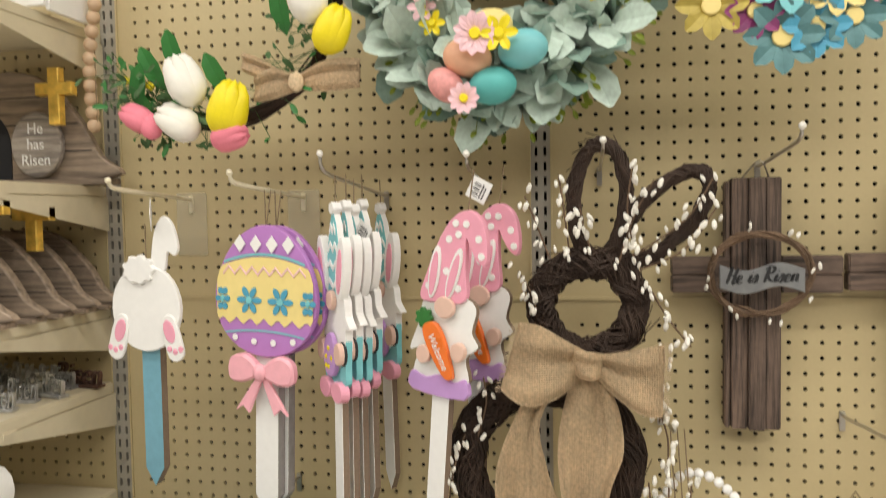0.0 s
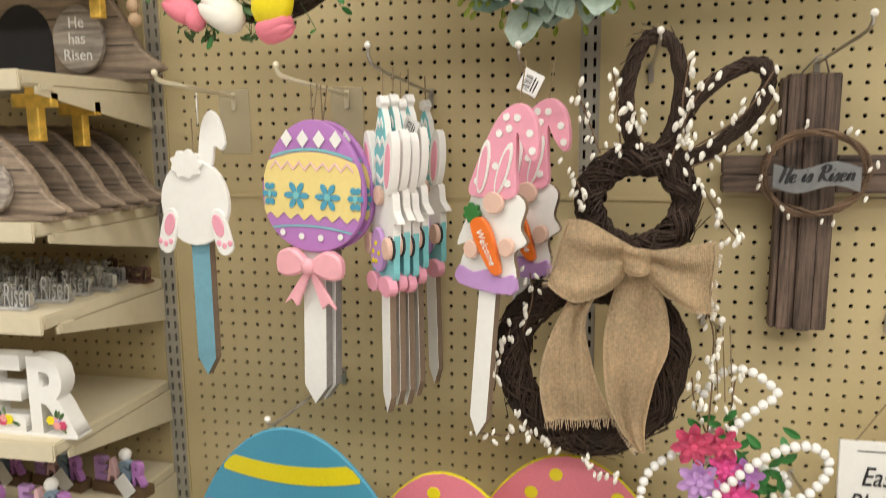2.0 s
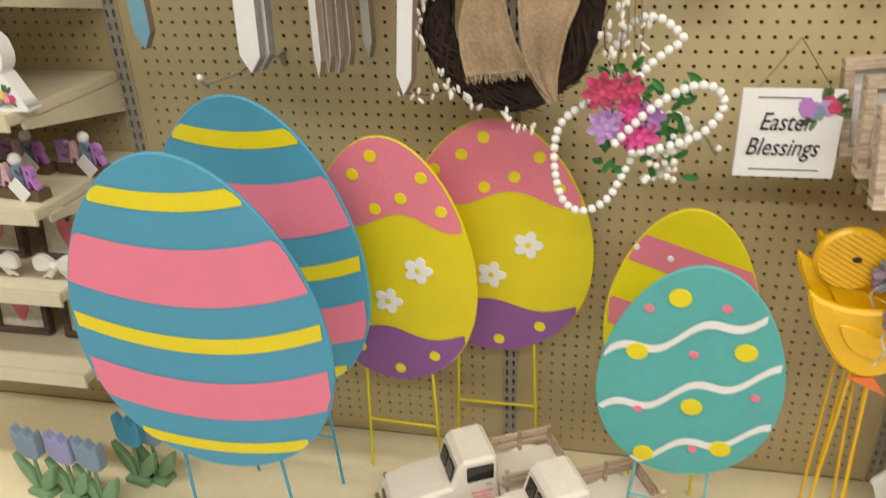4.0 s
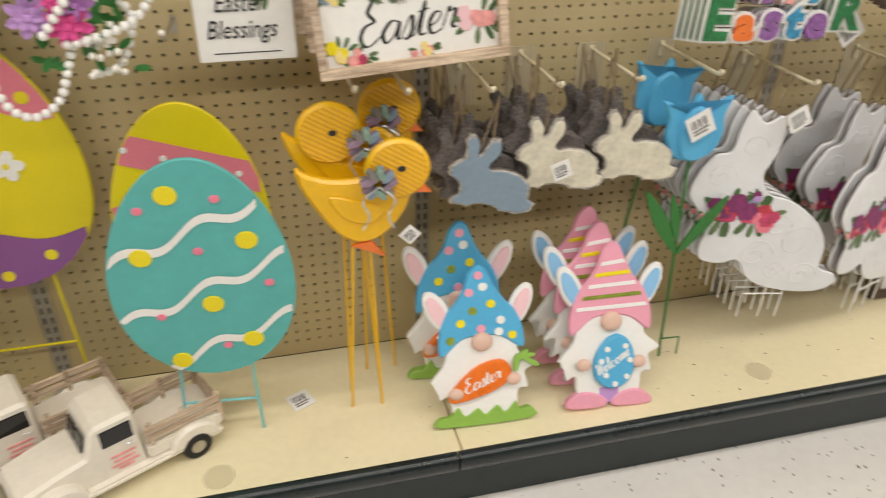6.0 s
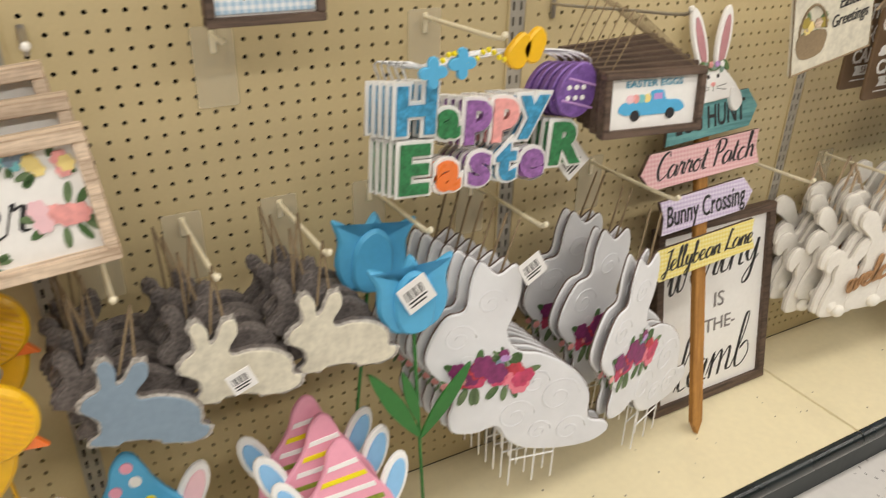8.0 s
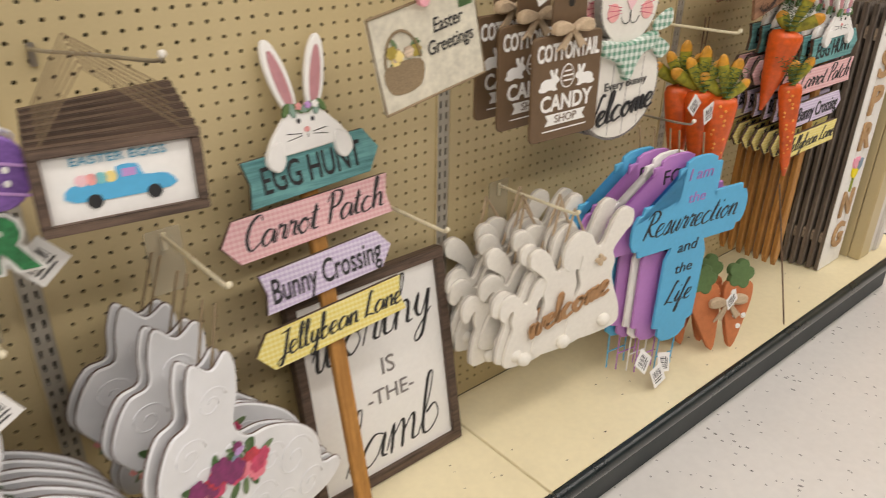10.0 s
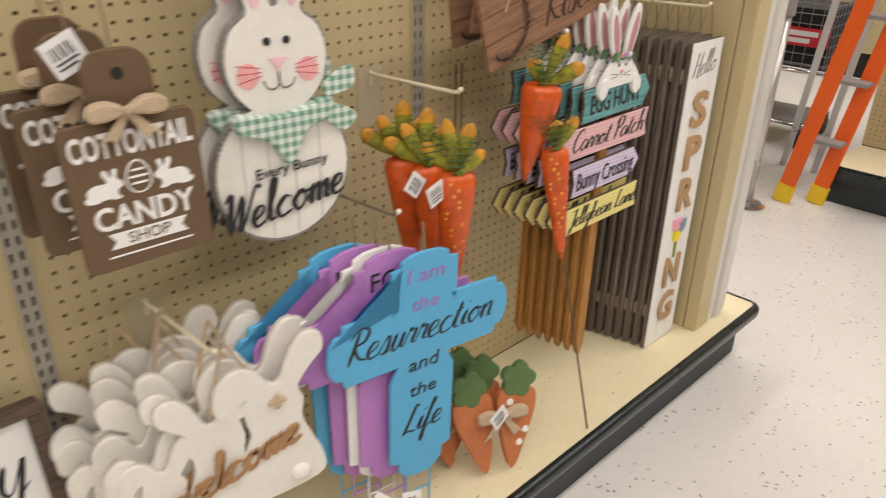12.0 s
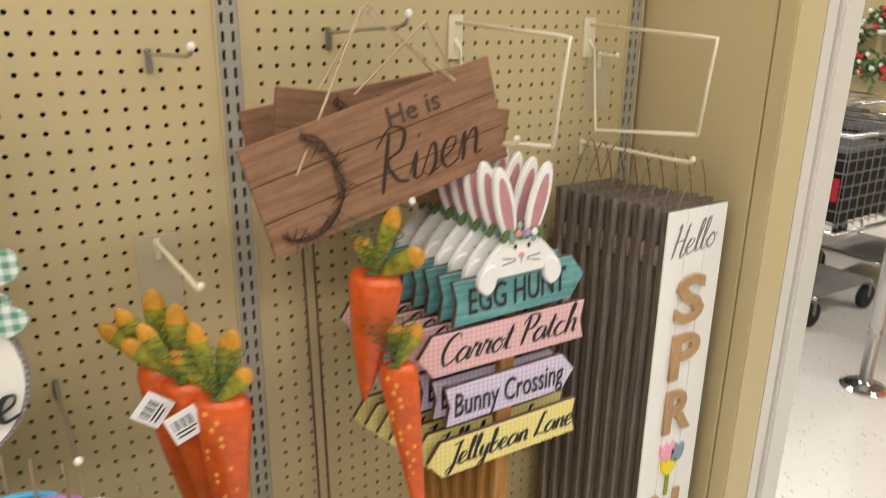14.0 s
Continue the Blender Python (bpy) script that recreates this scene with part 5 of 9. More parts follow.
def rustic_cross(m):
    t = thing("wall_cross", "dark weathered plank cross with vine ring and metal banner", "cross", m)
    for x0, x1, y0 in ((-0.037, -0.013, 0.0), (-0.0125, 0.0125, -0.008), (0.013, 0.037, 0.0)):
        part("upright_plank", boxed(x0, x1, y0, 0.03, -0.2, 0.2, bevel=0.002), DARKWOOD, t)
    part("side_plank", boxed(-0.046, -0.038, 0.006, 0.03, -0.2, 0.195, bevel=0.002), DARKWOOD, t)
    for z0, z1 in ((0.046, 0.074), (0.075, 0.104)):
        for s in (-1, 1):
            part("arm_plank", boxed(*sorted((s * 0.039, s * 0.128)), 0.002, 0.026, z0 - 0.028, z1 - 0.028, bevel=0.002), DARKWOOD_X, t)
    rnd = random.Random(3)
    bm = bmesh.new()
    strand_ring(bm, (0.0, 0.05), 0.074, 0.062, 0.006, 9, rnd, -0.022)
    fluff("vine_ring", bm, TWIG_L, t)
    bb, bt = bmesh.new(), bmesh.new()
    for i in range(8):
        a = i * 0.8
        buds(bb, bt, (0.074 * math.cos(a), -0.025, 0.05 + 0.062 * math.sin(a)), (0.085 * math.cos(a + 0.2), -0.03, 0.05 + 0.074 * math.sin(a + 0.2)), rnd, 2, 0.004, 0.006)
    fluff("buds", bb, BUD, t, smooth=True)
    wave = [(x, 0.026 + 0.006 * math.sin(x * 60)) for x in [(-0.062 + 0.0062 * i) for i in range(21)]]
    ban = part("banner", flat(wave + [(x, z + 0.036) for x, z in wave[::-1]], -0.036, -0.032), ZINC, t, "grey zinc banner")
    script("writing", "He is Risen", 0.104, INK, ban, 0.0, -0.0372, 0.045, 0.0056, 2)
    cord(t, curve_open([(-0.02, 0.01, 0.2), (0.0, -0.02, 0.225), (0.02, 0.01, 0.2)], 4), 0.0014, STEEL, "wire_loop")
    return t


rustic_cross(pose(0.755, -0.045, 1.445))
peg_hook(0.765, 1.665, 0.25, STEEL, False, 0.035)
rustic_cross(pose(1.02, -0.04, 1.448))
peg_hook(0.895, 1.262, 0.2, STEEL, False, 0.03)


# ---- large eggs and trucks on the deck ----
def big_egg(w, h, base, legs, m, label, leg_h, back=None, group="metal yard eggs"):
    t = thing("yard_egg", label, "egg decoration", m, group)
    part("panel", flat(egg_outline(w, h, 64), -0.004, 0.002, 0.002), base, t)
    for s in (-1, 1):
        part("leg", rod([(s * w * 0.21, 0.004, h * 0.05), (s * w * 0.24, 0.0, -leg_h)], 0.0032, 7), legs, t)
    part("crossbar", rod([(-w * 0.222, 0.003, -leg_h * 0.48), (w * 0.222, 0.003, -leg_h * 0.48)], 0.0028, 7), legs, t)
    return t


def sag(x, w, k):
    return k * (1 - (2 * x / w) ** 2)


def striped_egg(m, w, h, leg_h):
    t = big_egg(w, h, TEAL, TEAL, m, "large egg-shaped yard sign with teal, pink and yellow stripes", leg_h)
    d = 0.05
    for a, b, mat in ((0.078, 0.118, YELLOW), (0.205, 0.338, PINKEGG), (0.440, 0.490, YELLOW), (0.590, 0.762, PINKEGG), (0.868, 0.918, YELLOW)):
        painted_band(t, "stripe", w, h, lambda x, a=a: (a + 0.060) * h - sag(x, w, d), lambda x, b=b: (b + 0.060) * h - sag(x, w, d), mat, -0.0052)
    return t


PINKEGG = surface("pink_egg_paint", (0.84, 0.22, 0.32), 0.6, vary=0.06, scale=10, fine=260, bump=0.2)
striped_egg(pose(-0.062, -0.405, 0.432, 4, 0, 2), 0.455, 0.64, 0.245)
striped_egg(pose(-0.040, -0.20, 0.458, 3, 0, -3), 0.435, 0.64, 0.258)
peg_hook(-0.03, 1.118, 0.33, STEEL, False, 0.03)


def flowered_egg(m, w, h, leg_h):
    t = big_egg(w, h, LIME, LIME, m, "large pink, yellow and purple egg-shaped yard sign with white flowers", leg_h)
    wave = lambda x, k: k * math.sin(x / w * 11 + 0.6)
    painted_band(t, "pink_top", w, h, lambda x: 0.69 * h + wave(x, 0.016), lambda x: h, SALMON, -0.0052)
    painted_band(t, "purple_base", w, h, lambda x: 0.0, lambda x: 0.225 * h + wave(x + 0.05, 0.012), PURPLE, -0.0052)
    for x, z in ((-0.30, 0.80), (-0.05, 0.93), (0.10, 0.78), (0.22, 0.86), (-0.16, 0.86), (-0.05, 0.735), (0.32, 0.74), (-0.22, 0.14), (0.24, 0.13), (0.02, 0.055), (-0.42, 0.72)):
        if abs(x) * w + 0.012 < egg_half(z * h, w, h):
            part("dot", flat(oval(x * w, z * h, 0.0115, 0.0115, 16), -0.0068, -0.0045, 0.0005), YELLOW, t)
    for x, z in ((-0.28, 0.53), (0.17, 0.50), (-0.02, 0.36)):
        f = part("flower", flat(shifted(flower_pts(0.030, 5, 0.42), x * w, z * h), -0.0068, -0.0045, 0.0005), WHITE, t)
        part("centre", flat(oval(x * w, z * h, 0.006, 0.006, 10), -0.0078, -0.0066, 0.0004), LIME, f)
    return t


flowered_egg(pose(0.196, -0.135, 0.466, 2, 0, -3), 0.345, 0.54, 0.268)
flowered_egg(pose(0.394, -0.070, 0.516, 2, 0, 0), 0.38, 0.508, 0.318)


def banded_egg(m, w, h, leg_h):
    t = big_egg(w, h, YELLOW, YELLOW, m, "yellow egg-shaped yard sign with pink diagonal bands and white dots", leg_h)
    for a in (0.34, 0.68):
        painted_band(t, "pink_band", w, h, lambda x, a=a: a * h - 0.35 * x, lambda x, a=a: (a + 0.14) * h - 0.35 * x, SALMON, -0.0052)
        for i in range(4):
            x = (-0.33 + 0.22 * i) * w
            part("dot", flat(oval(x, (a + 0.07) * h - 0.35 * x, 0.006, 0.006, 12), -0.0068, -0.0045, 0.0004), WHITE, t)
    return t


banded_egg(pose(0.752, -0.11, 0.435, 2), 0.28, 0.445, 0.237)


def wavy_egg(m, w, h, leg_h):
    t = big_egg(w, h, TURQ, AQUA, m, "turquoise egg-shaped yard sign with white wavy lines and dots", leg_h)
    for a in (0.13, 0.42, 0.70):
        f = lambda x, a=a: a * h + 0.48 * x + 0.014 * math.sin(x / w * 15 + 1.2)
        painted_band(t, "wave", w, h, f, lambda x, f=f: f(x) + 0.017, WHITE, -0.0055)
    for x, z in ((-0.12, 0.86), (0.26, 0.66), (-0.30, 0.60), (0.04, 0.37), (0.24, 0.18), (-0.18, 0.09)):
        part("yellow_dot", flat(oval(x * w, z * h, 0.019, 0.018, 20), -0.0068, -0.0045, 0.0006), YELLOW, t)
    for x, z in ((0.12, 0.84), (-0.27, 0.80), (0.0, 0.62), (0.36, 0.46), (-0.25, 0.32), (0.09, 0.155)):
        part("pink_dot", flat(oval(x * w, z * h, 0.0085, 0.0075, 14), -0.0068, -0.0045, 0.0005), PINKEGG, t)
    return t


wavy_egg(pose(0.755, -0.225, 0.366, 3, 2, -4), 0.318, 0.468, 0.17)
peg_hook(0.765, 0.985, 0.20, STEEL, False, 0.03)


def pickup(m):
    t = thing("toy_truck", "cream painted metal toy pickup truck with a slatted wooden bed", "toy truck", m, "toy trucks on the deck")
    # front looks to minus x
    prof = [(-0.178, 0.030), (-0.178, 0.062), (-0.168, 0.078), (-0.10, 0.092), (-0.060, 0.096), (-0.045, 0.140), (-0.034, 0.150), (0.020, 0.152), (0.030, 0.146), (0.034, 0.060), (0.034, 0.030)]
    body = flat(prof, -0.048, 0.048, 0.006)
    part("cab", body, TRUCKWHITE, t)
    part("running_board", boxed(-0.10, 0.17, -0.064, 0.064, 0.026, 0.038, bevel=0.004), TRUCKWHITE, t)
    part("bed", boxed(0.036, 0.176, -0.054, 0.054, 0.038, 0.066, bevel=0.004), TRUCKWHITE, t)
    for s in (-1, 1):
        for x, wide in ((-0.115, 1.0), (0.118, 1.0)):
            arch = [(x - 0.048, 0.032)] + [(x + 0.046 * math.cos(radians(a)), 0.034 + 0.040 * math.sin(radians(a))) for a in range(170, 9, -20)] + [(x + 0.052, 0.032)]
            f = flat(arch, 0.0, 0.020, 0.005)
            for v in f.verts:
                v.co.y = s * (0.046 + v.co.y) if s > 0 else -(0.046 + 0.020 - v.co.y)
            part("fender", f, TRUCKWHITE, t)
            wheel = part("wheel", lathe([(0.012, -0.008), (0.024, -0.008), (0.027, -0.005), (0.027, 0.005), (0.024, 0.008), (0.012, 0.008)], 20, "Y"), TYRE, t)
            wheel.location = (x, s * 0.060, 0.027)
            part("rim", lathe([(0.005, -0.0095), (0.013, -0.0085), (0.013, 0.0085), (0.005, 0.0095)], 14, "Y"), STEEL, wheel)
        part("door_window", boxed(-0.030, 0.022, s * 0.0485 - 0.0015, s * 0.0485 + 0.0015, 0.103, 0.137, bevel=0.001), GLASSY, t)
        part("door_handle", boxed(0.006, 0.018, s * 0.0495 - 0.002, s * 0.0495 + 0.002, 0.090, 0.094, bevel=0.0008), CHROME, t)
        part("headlight", lathe([(0.004, -0.004), (0.010, -0.004), (0.011, 0.004), (0.006, 0.010)], 14, "Y"), CHROME, t).matrix_basis = Matrix.Translation((-0.168, s * 0.050, 0.066)) @ Matrix.Rotation(radians(-90), 4, "Z") @ Matrix.Rotation(radians(180), 4, "Z")
        for z in (0.076, 0.094):
            part("bed_rail", boxed(0.038, 0.176, s * 0.052 - 0.003, s * 0.052 + 0.003, z, z + 0.012, bevel=0.001), PALEWOOD, t)
        for x in (0.045, 0.105, 0.168):
            part("bed_post", boxed(x, x + 0.008, s * 0.048 - 0.003, s * 0.048 + 0.003, 0.060, 0.112, bevel=0.001), PALEWOOD, t)
        bm = bmesh.new()
        for i, (a, b, z) in enumerate(((-0.022, 0.020, 0.074), (-0.018, 0.016, 0.064), (-0.024, 0.022, 0.054), (-0.014, 0.012, 0.046))):
            box(bm, a, b, s * 0.0488 - 0.0006, s * 0.0488 + 0.0006, z, z + 0.005)
        part("door_lettering", bm, BLUSH if s < 0 else GREYINK, t)
    for y0, y1 in ((-0.036, -0.003), (0.003, 0.036)):
        w = boxed(-0.0015, 0.0015, y0, y1, 0.0, 0.032, bevel=0.0008)
        bmesh.ops.rotate(w, verts=w.verts, matrix=Matrix.Rotation(radians(16), 3, "Y"))
        part("windscreen", w, GLASSY, t).location = (-0.0595, 0, 0.103)
    g = bmesh.new()
    for i in range(8):
        box(g, -0.181, -0.177, -0.024 + i * 0.006, -0.021 + i * 0.006, 0.034, 0.070)
    part("grille", g, STEEL, t)
    part("bumper", boxed(-0.192, -0.184, -0.056, 0.056, 0.022, 0.034, bevel=0.003), STEEL, t)
    part("tailgate", boxed(0.176, 0.180, -0.05, 0.05, 0.04, 0.09, bevel=0.001), PALEWOOD, t)
    return t


tr = pickup(pose(0.553, -0.268, 0.196, 0, 0, 27))
tr.scale = (1.09, 1.09, 1.13)
copy_thing(tr, pose(0.366, -0.200, 0.196, 0, 0, 26))


MAUVE = surface("mauve_cloth", (0.27, 0.19, 0.26), 0.8, vary=0.3, scale=60)


def chick(m, low=0.0, hx=0.068):
    t = thing("metal_chick", "yellow enamelled metal chick with a ribbon on long legs", "chick decoration", m, "metal chicks")
    part("body", flat(curve_closed([(-0.120, 0.088), (-0.112, 0.050), (-0.085, 0.0), (-0.045, -0.055), (0.0, -0.078), (0.045, -0.062), (0.085, -0.01), (0.095, 0.05), (0.06, 0.085), (0.01, 0.065), (-0.05, 0.062), (-0.095, 0.074)]), -0.010, 0.004, 0.006), CHICKY, t)
    head = part("head", flat(oval(0, 0, 0.062, 0.062, 36), -0.020, -0.006, 0.006), CHICKY, t)
    head.location = (hx, 0.0, 0.085)
    for i in range(12):
        z = -0.050 + i * 0.009
        half = math.sqrt(max(0.0001, 0.056 ** 2 - z * z))
        part("rib", rod([(half * 0.96 * math.cos(2.6) - z * math.sin(2.6), -0.0195, half * 0.96 * math.sin(2.6) + z * math.cos(2.6)), (-half * 0.96 * math.cos(2.6) - z * math.sin(2.6), -0.0195, -half * 0.96 * math.sin(2.6) + z * math.cos(2.6))], 0.0017, 5), CHICKRIB, head)
    part("eye", flat(oval(0.006, 0.004, 0.008, 0.0055, 12), -0.0225, -0.018, 0.0005), INK, head)
    part("beak", flat([(0.046, -0.026), (0.066, -0.052), (0.034, -0.050)], -0.016, -0.008), ORANGE, head)
    part("wing", flat(curve_closed([(-0.06, 0.03), (-0.03, -0.02), (0.02, -0.03), (0.04, 0.0), (-0.005, 0.02)]), -0.015, -0.009, 0.003), CHICKY, t)
    f = thing_part("ribbon", t)
    rnd = random.Random(2)
    for j in range(14):
        a = j * 0.7
        part("loop", flat(oval(0.030 + 0.022 * math.cos(a), 0.065 + 0.022 * math.sin(a), 0.014, 0.0065, 12, math.degrees(a) + 35 * (j % 2)), -0.030 - 0.001 * j, -0.024, 0.0008), (GREYINK, MAUVE, DUSTBLUE, SAGE_D)[j % 4], f)
    for s in (-1, 1):
        part("ribbon_end", rod(curve_open([(0.03, -0.034, 0.06), (0.03 + s * 0.03, -0.040, 0.035), (0.03 + s * 0.018, -0.038, 0.0), (0.03 + s * 0.03, -0.036, -0.03)], 5), 0.0022, 5), SILVER, f)
    for s in (-1, 1):
        part("leg", rod([(0.0 + s * 0.016, 0.0, -0.07), (0.012 + s * 0.034, 0.0, -0.525 + low)], 0.0032, 7), CHICKY, t)
    part("foot_bow", flat([(-0.02, -0.085), (0.05, -0.115), (0.02, -0.075)], -0.008, 0.0), ORANGE, t)
    return t


for x, y, z, low, head_x, turn in ((1.040, -0.155, 0.738, -0.056, -0.034, 0), (1.085, -0.09, 0.750, -0.070, 0.045, 0), (1.052, -0.205, 0.686, 0.0, 0.068, 2)):
    chick(pose(x, y, z, 0, turn, -2), low, head_x).scale = (0.95, 1.0, 0.93)
price_tag(1.135, -0.245, 0.64, 0.03)
peg_hook(1.05, 0.895, 0.22, HOOKCREAM, False), peg_hook(1.14, 0.885, 0.22, HOOKCREAM, False)
price_tag(0.907, -0.16, 0.199, 0.05, 0, 0, 0, pose(0.907, -0.16, 0.1985, -90, 0, 25))


# ---- framed signs ----
def frame_parts(parent, w, h, bar, depth, mat, panel=WHITE, y=0.0):
    for x0, x1, z0, z1 in ((-w / 2, w / 2, h / 2 - bar, h / 2), (-w / 2, w / 2, -h / 2, -h / 2 + bar), (-w / 2, -w / 2 + bar, -h / 2 + bar, h / 2 - bar), (w / 2 - bar, w / 2, -h / 2 + bar, h / 2 - bar)):
        part("frame_bar", boxed(x0, x1, y, y + depth, z0, z1, bevel=0.0015), mat, parent)
    part("panel", boxed(-w / 2 + bar, w / 2 - bar, y + depth * 0.45, y + depth * 0.7, -h / 2 + bar, h / 2 - bar), panel, parent)


POSYGREEN = surface("painted_leaf_green", (0.13, 0.20, 0.09), 0.6, vary=0.3, scale=60)


def posy(parent, x, y, z, r, rnd, mats=(ROSE, BLUSH, PLUM), n=5, leaves=6, name="painted_posy"):
    """A painted bunch of blooms lying on a face."""
    g = thing_part(name, parent)
    for i in range(leaves):
        a = rnd.uniform(0, 6.28)
        part("leaf", flat(oval(x + r * 0.95 * math.cos(a), z + r * 0.7 * math.sin(a), r * 0.34, r * 0.13, 10, math.degrees(a)), y - 0.0006, y + 0.0004, 0.0002), POSYGREEN if i % 2 else OLIVE, g)
    for i in range(n):
        a, d = rnd.uniform(0, 6.28), r * rnd.uniform(0.0, 0.7)
        part("bloom", flat(shifted(flower_pts(r * rnd.uniform(0.28, 0.42), 6, 0.2, 24), x + d * math.cos(a) * 1.3, z + d * math.sin(a) * 0.7), y - 0.0012 - 0.0002 * i, y - 0.0002, 0.0002), mats[i % len(mats)], g)
    return g


def easter_sign(m, blank=False):
    rnd = random.Random(21)
    t = thing("easter_sign", "whitewashed wooden framed Easter sign with painted flowers", "framed sign", m, "framed signs on hooks")
    frame_parts(t, 0.352, 0.168, 0.017, 0.034, PALEWOOD)
    if blank:
        return t
    y = 0.0145
    script("writing", "Easter", 0.180, INK, t, -0.005, y, -0.014, 0.0085, 4)
    lettering("small_writing", "Happy", 0.022, GREYINK, t, -0.02, y, 0.034, 0.034, 0.2)
    for x, z, r, mats in ((-0.04, 0.06, 0.026, (ROSE, PLUM, ROSE)), (0.0, 0.062, 0.02, (ROSE, BLUSH)), (0.125, -0.018, 0.030, (BLUSH, PALEPINK, BLUSH)), (0.12, 0.045, 0.022, (BUTTER, BLUSH)), (-0.135, -0.045, 0.022, (BUTTER, YELLOW)), (-0.10, -0.055, 0.02, (BLUSH, ROSE)), (-0.14, 0.045, 0.018, (DUSTBLUE, BUTTER)), (0.02, -0.058, 0.018, (BLUSH, BUTTER)), (0.085, 0.058, 0.014, (DUSTBLUE, AQUA))):
        posy(t, x, y, z, r * 1.35, rnd, mats, 5, 8)
    return t


for k, (x, y, z, lean, turn) in enumerate(((1.143, -0.235, 1.028, -4, -5.5), (1.135, -0.170, 1.050, -3, -4), (1.120, -0.105, 1.068, -2, -6))):
    easter_sign(pose(x, y, z, lean, turn, -3), k > 0).scale = (0.885, 1.0, 0.95)
g = thing("bead_garland", "natural wood bead hanger above the framed sign", "bead garland", pose(1.15, -0.14, 1.09))
for i in range(26):
    a = math.pi * i / 25
    part("bead", ball(bmesh.new(), (-0.13 + 0.16 * i / 25, -0.02 * math.sin(a), 0.03 + 0.045 * math.sin(a * 2.1)), 0.0085, 8, 6), BEADWOOD, g, smooth=True)
peg_hook(1.10, 1.185, 0.22, STEEL), peg_hook(1.255, 1.185, 0.22, STEEL)


def blessings_print(m):
    rnd = random.Random(8)
    t = thing("hanging_print", "white square hanging sign with script lettering and lilac flowers", "hanging sign", m)
    part("board", boxed(-0.08, 0.08, 0.0, 0.008, -0.075, 0.075, bevel=0.001), WHITE, t)
    lettering("writing", "Easter\nBlessings", 0.043, INK, t, -0.008, -0.001, -0.002, 0.115, 0.3)
    part("rule", boxed(-0.055, 0.055, -0.001, 0.0002, -0.062, -0.0605), INK, t)
    part("rule", boxed(-0.055, 0.02, -0.001, 0.0002, 0.060, 0.0615), INK, t)
    posy(t, 0.045, 0.0, 0.042, 0.036, rnd, (LILAC, ROSE, DUSTBLUE, ORCHID), 8, 9)
    for s in (-1, 1):
        cord(t, [(s * 0.06, 0.004, 0.07), (0.0, 0.012, 0.155)])
    return t


blessings_print(pose(0.888, -0.105, 1.012, -3))


def spring_sign(m):
    t = thing("framed_sign", "small brown framed spring sign with pale blue gingham edge", "framed sign", m)
    frame_parts(t, 0.16, 0.20, 0.012, 0.022, BROWNFRAME)
    lettering("writing", "Spring", 0.045, INK, t, 0, 0.009, -0.045, 0.09, 0.3)
    part("gingham_edge", boxed(-0.066, 0.066, 0.0085, 0.0095, -0.085, -0.068), gingham("pale_blue_gingham", (0.8, 0.82, 0.84), (0.35, 0.52, 0.66), 0.01), t)
    return t


spring_sign(pose(1.540, -0.12, 1.290))
peg_hook(1.54, 1.40, 0.2, HOOKCREAM), peg_hook(1.49, 1.16, 0.06, HOOKCREAM, True, 0.0)


def bunny_outline(w, h):
    pts = [(-0.44, 0.02), (-0.22, 0.0), (-0.14, 0.05), (0.12, 0.04), (0.16, 0.0), (0.40, 0.0), (0.52, 0.06), (0.54, 0.16), (0.46, 0.20), (0.44, 0.36), (0.30, 0.48), (0.10, 0.52), (-0.06, 0.50), (-0.10, 0.58), (-0.02, 0.74), (-0.04, 0.88), (-0.14, 0.86), (-0.20, 0.70), (-0.26, 0.66), (-0.28, 0.82), (-0.36, 0.90), (-0.42, 0.82), (-0.38, 0.62), (-0.50, 0.50), (-0.52, 0.38), (-0.38, 0.28), (-0.36, 0.14)]
    return curve_closed([(x * w, z * h) for x, z in pts], 4)


PALEBARK = surface("pale_bark_edge", (0.42, 0.39, 0.35), 0.9, vary=0.6, scale=70, fine=200, bump=0.8)


def wood_bunny(mat, m, group):
    t = thing("wooden_bunny", "small chunky wooden bunny ornament with painted face and bark edge", "bunny ornament", m, group)
    out = bunny_outline(0.155, 0.15)
    part("face", flat(out, -0.0015, 0.001, 0.0012), mat, t)
    part("bark_rim", flat([(x * (1.07 + 0.025 * math.sin(i * 2.1)), (z - 0.06) * (1.08 + 0.03 * math.sin(i * 1.7)) + 0.06) for i, (x, z) in enumerate(out)], 0.001, 0.006, 0.002), PALEBARK if mat is not BARK else BARK, t)
    part("core", flat([(x * (1.05 + 0.02 * math.sin(i * 1.3)), (z - 0.06) * (1.06 + 0.02 * math.sin(i * 2.7)) + 0.06) for i, (x, z) in enumerate(out)], 0.006, 0.016, 0.002), BARK, t)
    cord(t, [(-0.038, 0.008, 0.11), (-0.03, 0.008, 0.215)], 0.0019)
    cord(t, [(-0.016, 0.008, 0.10), (-0.03, 0.008, 0.215)], 0.0019)
    return t


